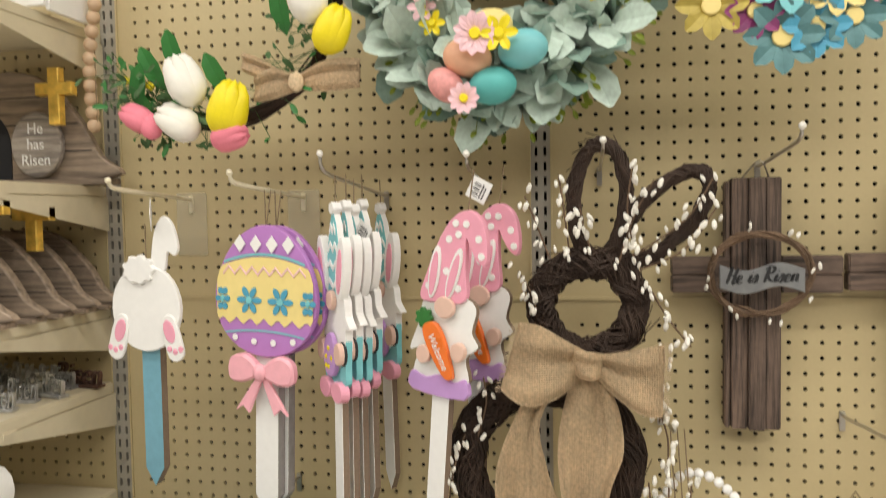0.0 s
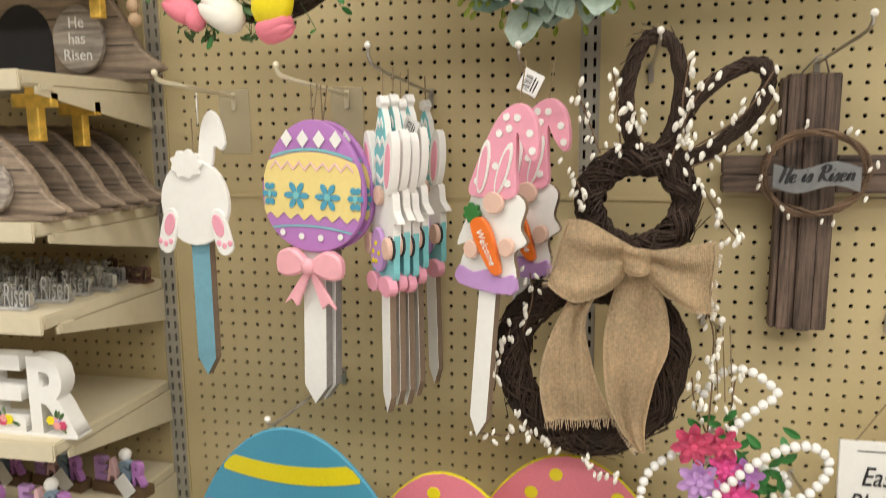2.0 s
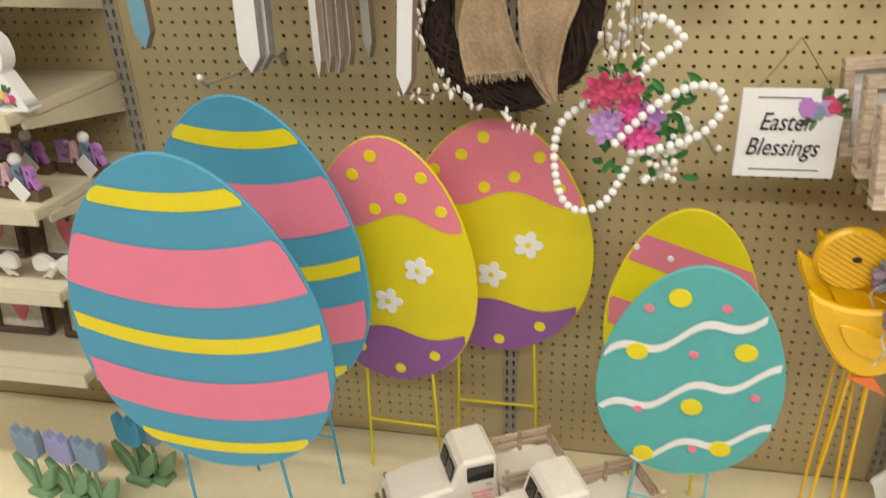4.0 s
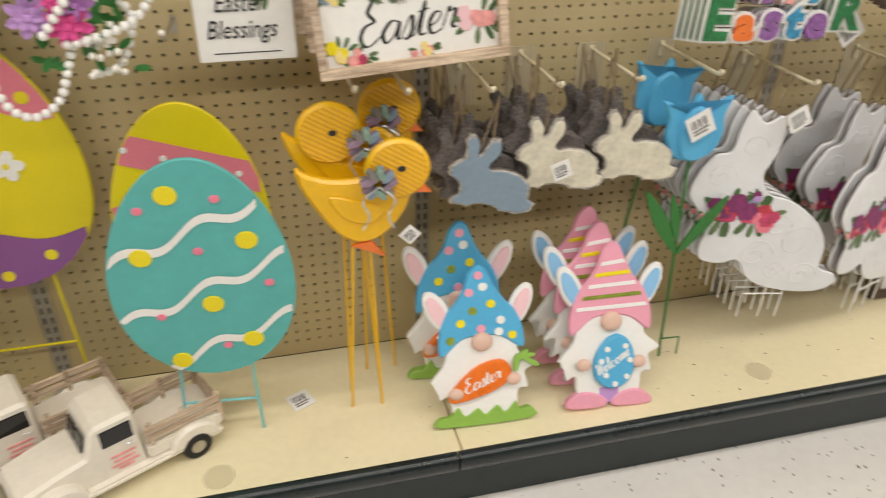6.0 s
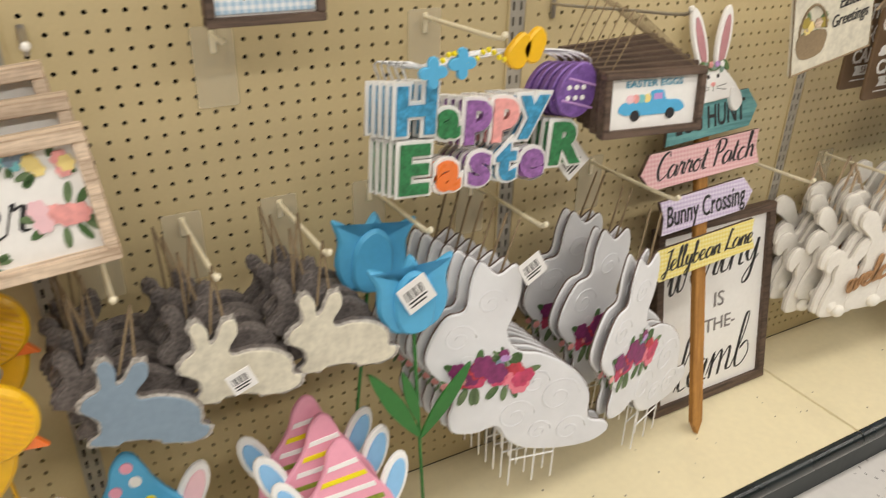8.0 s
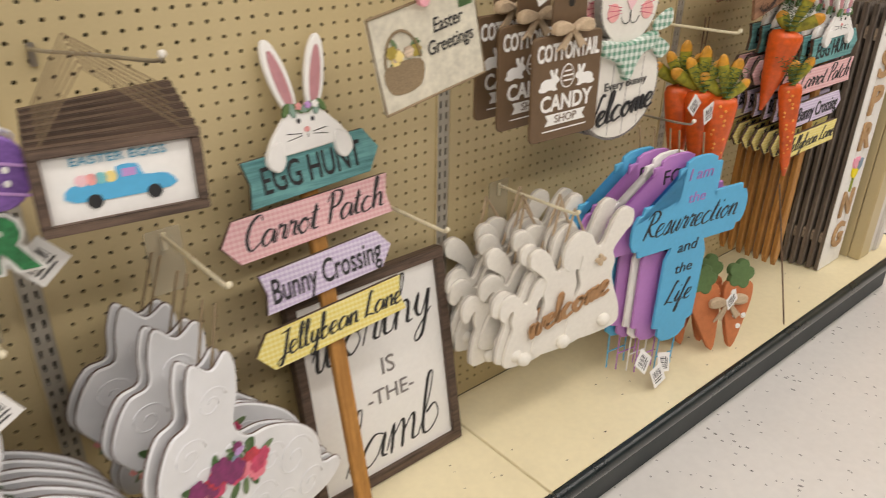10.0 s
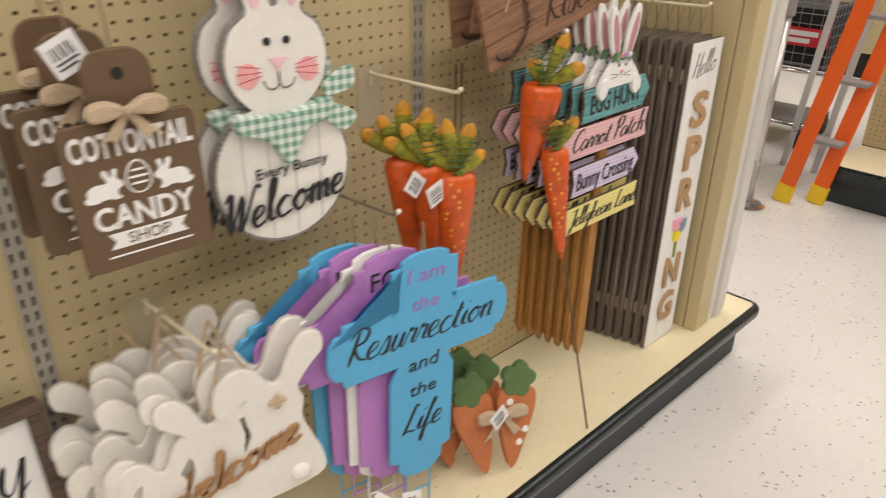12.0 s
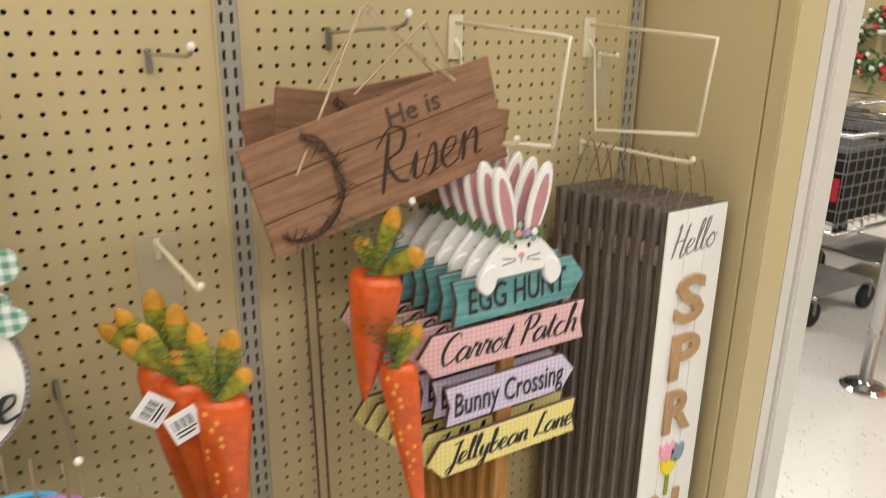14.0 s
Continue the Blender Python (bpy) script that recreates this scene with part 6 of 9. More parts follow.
for x, z, mat, hookx, n, dz in ((1.288, 0.662, DUSTBLUE, 1.286, 5, 0.0), (1.428, 0.690, CREAMPAINT, 1.412, 4, 0.0), (1.582, 0.692, CREAMPAINT, 1.566, 4, 0.0)):
    first = wood_bunny(mat, pose(x, -0.215, z, 0, 12 if mat is DUSTBLUE else 3, -8), "wooden bunnies on hooks")
    dark = wood_bunny(BARK, pose(x - 0.008, -0.180, z + 0.016, 0, -4, -2), "wooden bunnies on hooks")
    for i in range(2, n + 1):
        copy_thing(dark, pose(x - 0.012 + 0.006 * (i % 2), -0.215 + 0.034 * i, z + 0.012 + 0.004 * (i % 3), 0, random.Random(i).uniform(-10, 4), -4 + 6 * (i % 3)))
    peg_hook(hookx, 0.886, 0.225, HOOKCREAM, True, 0.012)
price_tag(1.425, -0.235, 0.735, 0.036, 20)


# ---- gnomes ----
SKYLINING = surface("sky_lining_paint", (0.26, 0.52, 0.80), 0.5, vary=0.06)


def gnome(kind, m):
    blue = kind == "blue"
    hat, lining, base = (BLUE, PALEPINK, MOSSG) if blue else (PINK, SKYLINING, PINK)
    t = thing("garden_gnome", ("flat metal gnome with blue dotted hat holding a carrot" if blue else "flat metal gnome with striped pink hat holding a blue egg"), "gnome", m, "metal gnomes on the deck")
    part("beard", flat(curve_closed([(-0.06, 0.19), (-0.075, 0.14), (-0.105, 0.10), (-0.085, 0.10), (-0.09, 0.06), (-0.07, 0.065), (-0.055, 0.02), (0.055, 0.02), (0.07, 0.065), (0.09, 0.07), (0.085, 0.105), (0.108, 0.12), (0.075, 0.15), (0.06, 0.19)], 4), -0.008, 0.004, 0.003), WHITE, t)
    part("hat", flat(curve_closed([(-0.082, 0.155), (-0.084, 0.200), (-0.070, 0.242), (-0.046, 0.272), (-0.030, 0.298), (-0.021, 0.326), (-0.004, 0.345), (0.012, 0.341), (0.022, 0.322), (0.032, 0.298), (0.048, 0.272), (0.071, 0.242), (0.084, 0.202), (0.082, 0.16), (0.04, 0.188), (0.0, 0.195), (-0.04, 0.188)], 4), -0.012, -0.002, 0.003), hat, t)
    for s in (-1, 1):
        ear = part("ear", flat(shifted(oval(0, 0, 0.022, 0.050, 20), s * 0.082, 0.252, 1, -s * 24), -0.006, 0.002, 0.003), WHITE, t)
        part("ear_lining", flat(shifted(oval(0, 0, 0.014, 0.038, 20), s * 0.083, 0.252, 1, -s * 24), -0.009, -0.005, 0.001), lining, ear)
    if blue:
        cols = (YELLOW, PINK, WHITE, MOSS)
        for i, (x, z) in enumerate(((-0.04, 0.225), (0.0, 0.21), (0.04, 0.225), (-0.015, 0.25), (0.022, 0.262), (-0.02, 0.29), (0.008, 0.30), (-0.062, 0.19), (0.062, 0.19), (0.0, 0.325), (0.035, 0.20))):
            part("dot", flat(oval(x, z, 0.009, 0.009, 14), -0.0135, -0.011, 0.0006), cols[i % 4], t)
    else:
        for i, z in enumerate((0.205, 0.228, 0.251, 0.274, 0.297)):
            hw = 0.077 - (z - 0.2) * 0.53
            part("stripe", flat([(-hw, z), (hw, z + 0.006), (hw - 0.003, z + 0.014), (-hw + 0.003, z + 0.008)], -0.0135, -0.011, 0.0006), (WHITE, MOSS, WHITE, YELLOW, WHITE)[i], t)
    part("nose", ball(bmesh.new(), (0.0, -0.012, 0.182), 0.022, 14, 10, (1, 0.5, 0.95)), SKIN, t, smooth=True)
    if blue:
        c = part("carrot", flat(curve_closed([(-0.068, 0.055), (-0.066, 0.080), (-0.02, 0.125), (0.03, 0.140), (0.052, 0.125), (0.052, 0.10), (0.03, 0.078), (-0.02, 0.060)], 4), -0.020, -0.006, 0.004), ORANGE, t)
        script("writing", "Easter", 0.078, WHITE, c, -0.004, -0.0206, 0.096, 0.005, 22)
        for k in range(4):
            part("carrot_leaf", flat(oval(0.066 + 0.010 * k, 0.135 + 0.014 * (1 - abs(k - 1.5)), 0.020, 0.006, 12, 80 - 38 * k), -0.018, -0.010, 0.001), MOSSG, t)
        part("grass", flat(curve_closed([(-0.09, 0.0), (-0.092, 0.020), (-0.07, 0.022), (-0.055, 0.042), (-0.04, 0.02), (-0.015, 0.036), (0.0, 0.02), (0.025, 0.038), (0.04, 0.02), (0.062, 0.042), (0.07, 0.022), (0.09, 0.026), (0.092, 0.0)], 3), -0.012, 0.003, 0.002), base, t)
    else:
        e = part("egg", flat(shifted(egg_outline(0.085, 0.115, 36), 0.0, 0.04, 1, -8), -0.020, -0.006, 0.004), BLUE, t)
        for x, z in ((-0.02, 0.07), (0.024, 0.065), (-0.018, 0.125), (0.02, 0.13), (0.0, 0.05), (0.03, 0.10), (-0.03, 0.10)):
            part("dot", flat(oval(x + 0.008, z, 0.006, 0.006, 12), -0.0215, -0.0195, 0.0005), WHITE, e)
        script("writing", "Welcome", 0.078, WHITE, e, 0.004, -0.0208, 0.097, 0.0048, 34)
        for s in (-1, 1):
            part("boot", flat(curve_closed([(s * 0.012, 0.0), (s * 0.010, 0.020), (s * 0.05, 0.034), (s * 0.082, 0.022), (s * 0.086, 0.0)], 4), -0.014, 0.003, 0.003), PINK, t)
        part("trousers", flat(rect(-0.02, 0.02, 0.008, 0.04), -0.010, 0.002), LILAC, t)
    for s in (-1, 1):
        part("hand", ball(bmesh.new(), (s * 0.058, -0.018, 0.075 if blue and s < 0 else 0.095), 0.015, 12, 8, (1, 0.5, 0.9)), SKIN, t, smooth=True)
    part("stand", rod([(0.0, 0.002, 0.16), (0.0, 0.06, 0.002)], 0.003, 6), STEEL, t)
    return t


MOSSG = surface("grass_green_paint", (0.27, 0.48, 0.08), 0.45, vary=0.08)
g1 = gnome("blue", pose(1.280, -0.312, 0.199, -25, 0, -3))
g1.scale = (1.06, 1.1, 0.97)
copy_thing(g1, pose(1.258, -0.150, 0.200, -4, 0, -5)).scale = (1.06, 1.1, 1.12)
g2 = gnome("pink", pose(1.553, -0.322, 0.199, -23, 3, -3))
g2.scale = (1.08, 1.1, 1.04)
copy_thing(g2, pose(1.545, -0.248, 0.208, -17, 2, -3)).scale = (1.08, 1.1, 1.06)
copy_thing(g2, pose(1.532, -0.175, 0.212, -10, 2, -3)).scale = (1.08, 1.1, 1.08)


# ---- tulips and rabbits ----
def metal_tulip(m, stem=0.42, leaves=True):
    t = thing("metal_tulip", "sky blue metal tulip on a green stem stake", "tulip stake", m, "metal tulips")
    part("bloom", flat(curve_closed([(0, -0.076), (-0.045, -0.065), (-0.068, -0.02), (-0.066, 0.03), (-0.08, 0.072), (-0.04, 0.055), (-0.022, 0.05), (0.0, 0.085), (0.022, 0.05), (0.04, 0.055), (0.08, 0.072), (0.066, 0.03), (0.068, -0.02), (0.045, -0.065)], 4), -0.012, 0.002, 0.006), BLUE, t)
    part("front_petal", flat(curve_closed([(0, -0.074), (-0.03, -0.06), (-0.04, -0.01), (-0.03, 0.035), (0.0, 0.058), (0.03, 0.035), (0.04, -0.01), (0.03, -0.06)], 4), -0.022, -0.010, 0.006), BLUE, t)
    part("stem", rod([(0, 0, -0.07), (0, 0, -stem)], 0.0035, 7), GREEN, t)
    if leaves:
        for a, z, k in ((-36, -0.34, 1.25), (27, -0.335, 1.35), (12, -0.30, 0.9)):
            part("leaf", flat(shifted(curve_closed([(0, 0), (0.013, 0.06), (0.012, 0.11), (0.0, 0.155), (-0.011, 0.10), (-0.011, 0.05)], 4), 0, z, k, a), -0.006, 0.0, 0.001), GREEN, t)
    part("ground_fork", rod([(-0.0, 0, -stem + 0.06), (0.05, 0, -stem + 0.06), (0.05, 0, -stem)], 0.0022, 6), GREEN, t)
    return t


metal_tulip(pose(1.705, -0.205, 0.782, 0, -3, -6) @ Matrix.Scale(0.86, 4), 0.67)
metal_tulip(pose(1.672, -0.125, 0.825, 0, 6, -6) @ Matrix.Scale(0.86, 4), 0.70, False)
price_tag(1.700, -0.232, 0.800, 0.052, 28)
peg_hook(1.725, 0.886, 0.225, HOOKCREAM, True, 0.012)


def white_rabbit():
    rnd = random.Random(31)
    t = thing("metal_rabbit", "large embossed white metal rabbit stake with a painted rose garland", "rabbit stake", Matrix.Identity(4), "stacked white metal rabbits")
    out = curve_closed([(-0.050, 0.468), (-0.080, 0.452), (-0.112, 0.480), (-0.128, 0.440), (-0.135, 0.392), (-0.168, 0.382), (-0.196, 0.338), (-0.203, 0.292), (-0.172, 0.245), (-0.152, 0.205), (-0.160, 0.168), (-0.150, 0.132), (-0.105, 0.120), (-0.066, 0.128), (-0.040, 0.088), (0.0, 0.060), (0.07, 0.044), (0.135, 0.044), (0.172, 0.066), (0.162, 0.092), (0.126, 0.108), (0.122, 0.165), (0.098, 0.212), (0.056, 0.252), (0.010, 0.280), (-0.034, 0.294), (-0.056, 0.335), (-0.040, 0.385), (-0.036, 0.440)], 4)
    part("face", flat(out, -0.004, -0.001, 0.003), RABBITWHITE, t)
    part("rim", flat([(x * 1.008, z * 1.004) for x, z in out], -0.001, 0.0012, 0.0002), RIMBROWN, t)
    for x, z, r in ((0.055, 0.175, 0.045), (0.005, 0.215, 0.030), (-0.03, 0.145, 0.040), (0.085, 0.09, 0.035), (-0.145, 0.335, 0.032), (-0.09, 0.40, 0.028), (0.02, 0.10, 0.026)):
        part("scroll", rod([(x + r * (1 - i / 26) * math.cos(i * 0.42), -0.0036, z + r * (1 - i / 26) * math.sin(i * 0.42)) for i in range(23)], 0.0015, 5), RABBITWHITE, t, smooth=True)
    part("garland_ground", flat(shifted(flower_pts(0.062, 11, 0.22, 66), -0.095, 0.250), -0.0048, -0.0035, 0.0003), RABBITWHITE, t)
    posy(t, -0.112, -0.0056, 0.250, 0.058, rnd, (PLUM, CRIMSON, ROSE, PLUM), 9, 10, "rose_garland")
    posy(t, -0.050, -0.0060, 0.240, 0.050, rnd, (CRIMSON, SALMON, ROSE), 6, 9, "rose_garland")
    posy(t, -0.152, -0.0058, 0.240, 0.024, rnd, (BLUSH, ROSE), 4, 6, "rose_garland")
    posy(t, -0.060, -0.0058, 0.284, 0.024, rnd, (LILAC, DUSTBLUE, PLUM), 4, 9, "rose_garland")
    for x in (-0.03, 0.02, 0.06):
        part("ground_stake", rod([(x, 0.0, 0.08), (x, 0.002, -0.030)], 0.0018, 6), WHITE, t)
    part("stake_bar", rod([(-0.03, 0.0, 0.036), (0.06, 0.0, 0.036)], 0.0018, 6), WHITE, t)
    cord(t, [(-0.075, 0.002, 0.45), (-0.045, 0.006, 0.545)], 0.0022)
    return t


RIMBROWN = surface("rusty_rim", (0.13, 0.085, 0.07), 0.7, vary=0.3)
CRIMSON = surface("crimson_paint", (0.52, 0.045, 0.07), 0.6, vary=0.4, scale=60)
rb = white_rabbit()
rb.matrix_basis = pose(1.940, -0.225, 0.330, 0, 0, -12)
for i in range(1, 7):
    copy_thing(rb, pose(1.940 - 0.004 * i, -0.225 + 0.022 * i, 0.330 + 0.004 * i, 0, -0.6 * i, -12 + 0.8 * i))
for x, y, z, rz, ry in ((2.262, -0.210, 0.288, 17, -2), (2.250, -0.196, 0.292, 16, -2), (2.238, -0.150, 0.305, 5, 0), (2.230, -0.136, 0.306, 4, 0), (2.205, -0.092, 0.312, -3, 2), (2.198, -0.078, 0.314, -4, 2)):
    copy_thing(rb, pose(x, y, z, 0, ry, rz))
peg_hook(1.930, 0.856, 0.235, HOOKCREAM, True, 0.012), peg_hook(2.215, 0.850, 0.24, HOOKCREAM, True, 0.012)
price_tag(1.905, -0.245, 0.80, 0.045, 30)


# ---- happy easter sign ----
DEEPGREEN = surface("green_glitter", (0.03, 0.20, 0.07), 0.4, 0.2, vary=0.5, scale=220)
DEEPBLUE = surface("blue_glitter", (0.05, 0.30, 0.52), 0.4, 0.2, vary=0.5, scale=220)
DEEPLILAC = surface("purple_glitter", (0.30, 0.13, 0.38), 0.4, 0.2, vary=0.5, scale=220)


VIOLET = surface("violet_glitter", (0.20, 0.10, 0.36), 0.4, 0.2, vary=0.4, scale=220)


def happy_sign():
    t = thing("happy_easter_sign", "glittered letter sign reading Happy Easter in bright colours", "letter sign", Matrix.Identity(4), "stacked letter signs")
    rows = (("H", -0.135, 0.045, 0.090, DEEPBLUE), ("a", -0.083, 0.032, 0.075, DEEPGREEN), ("p", -0.036, 0.042, 0.085, DEEPLILAC), ("p", 0.010, 0.042, 0.085, BLUSH), ("y", 0.058, 0.044, 0.085, DEEPBLUE),
            ("E", -0.135, -0.042, 0.100, DEEPGREEN), ("a", -0.078, -0.046, 0.085, ORANGE), ("s", -0.026, -0.040, 0.095, DEEPLILAC), ("t", 0.020, -0.040, 0.085, DEEPBLUE), ("e", 0.066, -0.040, 0.085, DEEPLILAC), ("R", 0.122, -0.022, 0.090, DEEPGREEN))
    for ch, x, z, s, mat in rows:
        b = lettering("letter_backing", ch, s, WHITE, t, x, 0.004, z, 0, 0, 0.0025, 0.009)
        lettering("letter", ch, s, mat, b, x, -0.0005, z, 0, 0, 0.0015, 0.0040)
    part("egg", flat(shifted(egg_outline(0.068, 0.086, 32), 0.120, 0.024, 1, -14), -0.006, 0.004, 0.002), VIOLET, t, "purple glittered egg")
    for z in (0.045, 0.078):
        part("egg_stripe", flat(shifted(rect(-0.030, 0.030, -0.0016, 0.0016), 0.134 + (z - 0.06) * 0.25, z, 1, -14), -0.0075, -0.0055, 0.0004), LILAC, t)
    for i in range(6):
        part("egg_dot", flat(oval(0.112 + 0.013 * (i % 3), 0.055 + 0.016 * (i // 3), 0.004, 0.004, 10), -0.0075, -0.0055, 0.0004), WHITE, t)
    part("top_wire", rod(curve_open([(-0.15, 0.004, 0.09), (-0.155, 0.004, 0.115), (-0.10, 0.004, 0.105), (0.0, 0.004, 0.125), (0.10, 0.004, 0.125), (0.15, 0.004, 0.11), (0.145, 0.004, 0.09)], 5), 0.0018, 6), SILVER, t)
    return t


hs = happy_sign()
hs.matrix_basis = pose(1.842, -0.215, 1.022, 0, 3, -3)
for i in range(1, 5):
    copy_thing(hs, pose(1.842 - 0.003 * i, -0.215 + 0.016 * i, 1.022 - 0.003 * i, 0, 3, -3))
orn = thing("bird_hanger", "blue butterflies and yellow birds on the sign's hanging wire", "hanging ornament", pose(1.842, -0.222, 1.022))
for x, z, mat in ((-0.115, 0.110, BLUE), (-0.07, 0.118, BLUE)):
    part("butterfly", flat(shifted(flower_pts(0.022, 4, 0.5), x, z), -0.004, 0.002), mat, orn)
for x, z in ((0.020, 0.124), (0.046, 0.130)):
    part("bird", flat(curve_closed([(x - 0.02, z), (x - 0.005, z + 0.02), (x + 0.01, z + 0.028), (x + 0.022, z + 0.01), (x + 0.01, z - 0.02), (x - 0.01, z - 0.02)], 4), -0.006, 0.004, 0.003), CHICKY, orn)
bm = bmesh.new()
for i in range(18):
    ball(bm, (-0.10 + 0.009 * i, 0.0, 0.125 + 0.008 * math.sin(i)), 0.0042, 6, 4)
part("bead_string", bm, YELLOW, orn, smooth=True)
peg_hook(1.83, 1.162, 0.235, HOOKCREAM, True, 0.012)
price_tag(2.000, -0.20, 0.955, 0.05, 40)


# ---- small truck frames ----
def truck_frame():
    t = thing("truck_frame", "small brown framed sign with a blue painted pickup, hung on cords", "framed sign", Matrix.Identity(4), "stacked framed signs")
    frame_parts(t, 0.215, 0.118, 0.014, 0.020, BROWNFRAME)
    y = 0.0085
    pic = thing_part("picture", t)
    part("truck_body", flat(curve_closed([(-0.062, -0.020), (-0.064, 0.002), (-0.01, 0.004), (-0.006, 0.020), (0.020, 0.020), (0.028, 0.004), (0.058, 0.0), (0.060, -0.020)], 3), y - 0.001, y, 0.0002), BLUE, pic)
    part("truck_window", flat(rect(0.0, 0.018, 0.005, 0.016), y - 0.0016, y - 0.0005, 0.0002), LILAC, pic)
    for x in (-0.038, 0.038):
        part("truck_wheel", flat(oval(x, -0.022, 0.010, 0.010, 14), y - 0.0016, y, 0.0002), INK, pic)
    for i in range(4):
        part("load", flat(oval(-0.05 + 0.012 * i, 0.008, 0.008, 0.008, 12), y - 0.0013, y, 0.0002), (PALEPINK, BLUSH, AQUA, BUTTER)[i], pic)
    lettering("writing", "EASTER EGGS", 0.016, TEAL, pic, 0, y - 0.0006, 0.034, 0.12)
    for s in (-1, 1):
        cord(t, [(s * 0.09, 0.012, 0.058), (-0.02, 0.03, 0.150)], 0.0012)
    return t


tf = truck_frame()
tf.matrix_basis = pose(2.092, -0.275, 1.060, -6, 1, -6)
tf.scale = (0.88, 1.0, 0.86)
for i in range(1, 7):
    copy_thing(tf, pose(2.092 + 0.006 * i, -0.275 + 0.025 * i, 1.060 + 0.002 * i, -6, 1 - 0.8 * i, -6))
peg_hook(2.085, 1.168, 0.24, STEEL, False, 0.02, 0.085)


# ---- direction posts ----
def arrow(w, h, right=True, notch=0.012):
    a = w / 2
    pts = [(-a, -h / 2), (a - notch * 2, -h / 2), (a, 0), (a - notch * 2, h / 2), (-a, h / 2), (-a + notch * 0.6, 0)]
    return pts if right else [(-x, z) for x, z in pts]


def direction_post(base_z):
    t = thing("direction_post", "Easter direction signpost with white bunny and four pastel arrow boards", "signpost", Matrix.Identity(4), "direction signposts")
    part("post", flat([(-0.014, 0.70), (-0.014, 0.03), (0.0, 0.0), (0.014, 0.03), (0.014, 0.70)], 0.0, 0.014, 0.002), HONEY, t)
    for words, x, z, w, h, right, mat, tilt, sh, fit_w, size in (("EGG HUNT", 0.012, 0.660, 0.236, 0.070, True, TEALWOOD, 3, 0.0, 0.175, 0.058), ("Carrot Patch", -0.012, 0.582, 0.300, 0.066, False, PINKCHECK, 2, 0.3, 0.235, 0.060), ("Bunny Crossing", 0.006, 0.494, 0.240, 0.064, True, LILACCHECK, 3, 0.12, 0.205, 0.056), ("Jellybean Lane", -0.004, 0.404, 0.280, 0.062, False, YELLOWCHECK, 3, 0.3, 0.235, 0.058)):
        a = part("arrow_board", flat(shifted(arrow(w, h, right), x, z, 1, tilt), -0.010, -0.008, 0.0008), mat, t)
        part("board_core", flat(shifted(arrow(w, h, right), x, z, 1, tilt), -0.008, 0.0, 0.0003), BROWNFRAME, a)
        if sh > 0.2:
            script("writing", words, fit_w + 0.010, INK, a, x + 0.012, -0.0108, z - 0.003, 0.0068, tilt)
            continue
        lettering("writing", words, size, INK, a, x + (0.012 if not right else -0.006), -0.0108, z - 0.002, fit_w, sh, swell=0.0004, turn=tilt)
    h = thing_part("bunny", t)
    part("head", flat(curve_closed([(-0.058, 0.686), (-0.060, 0.705), (-0.040, 0.730), (-0.022, 0.746), (0.005, 0.750), (0.030, 0.746), (0.050, 0.728), (0.068, 0.708), (0.066, 0.692)], 4), -0.016, -0.008, 0.002), WHITE, h)
    for s in (-1, 1):
        part("ear", flat(shifted(oval(0, 0, 0.0165, 0.058, 20), s * 0.030 + 0.004, 0.796, 1, -s * 14), -0.014, -0.006, 0.002), WHITE, h)
        part("ear_lining", flat(shifted(oval(0, 0, 0.009, 0.046, 20), s * 0.029 + 0.004, 0.792, 1, -s * 14), -0.0155, -0.013, 0.0008), DUSTROSE, h)
        part("paw", flat(curve_closed([(s * 0.046 + 0.004, 0.708), (s * 0.068 + 0.004, 0.700), (s * 0.074 + 0.004, 0.678), (s * 0.058 + 0.004, 0.664), (s * 0.044 + 0.004, 0.678)], 4), -0.020, -0.010, 0.002), WHITE, h)
        part("eye", flat(oval(s * 0.012 + 0.004, 0.732, 0.003, 0.004, 10), -0.0172, -0.0155, 0.0003), INK, h)
    for i in range(7):
        part("garland_leaf", flat(oval(-0.026 + 0.010 * i, 0.750 - 0.002 * (i % 2), 0.011, 0.005, 12, 40 * (i - 3)), -0.020, -0.014, 0.001), SAGE_D if i % 2 else OLIVEG, h)
    for x, mat in ((-0.006, BLUSH), (0.010, LILAC), (0.022, WHITE)):
        part("garland_flower", flat(shifted(flower_pts(0.006, 5, 0.35, 20), x, 0.753), -0.022, -0.018, 0.0006), mat, h)
    part("nose", flat(oval(0.004, 0.718, 0.005, 0.004, 10), -0.0175, -0.0155, 0.0004), BLUSH, h)
    part("cheek_line", rod([(0.004, -0.0168, 0.716), (0.004, -0.0168, 0.706)], 0.0006, 4), INK, h)
    for s in (-1, 1):
        for k in range(2):
            part("whisker", rod([(s * 0.010 + 0.004, -0.0165, 0.713 - 0.003 * k), (s * 0.034 + 0.004, -0.0165, 0.716 - 0.010 * k)], 0.0006, 4), INK, h)
    return t


DUSTROSE = surface("dusty_rose_paint", (0.50, 0.24, 0.26), 0.6, vary=0.12)
OLIVEG = surface("felt_green", (0.10, 0.17, 0.06), 0.9, vary=0.2)
dp = direction_post(0)
dp.matrix_basis = pose(2.460, -0.208, 0.197, -12.0, 0.0, 0)
dp.scale = (1.13, 1.0, 1.13)
for i in range(7):
    copy_thing(dp, pose(3.935 - 0.009 * i, -0.262 + 0.024 * i, 0.325 + 0.004 * i, 0, 0.5, -3)).scale = (1.0, 1.0, 1.0)
peg_hook(3.94, 1.19, 0.26, HOOKCREAM, False, 0.02)


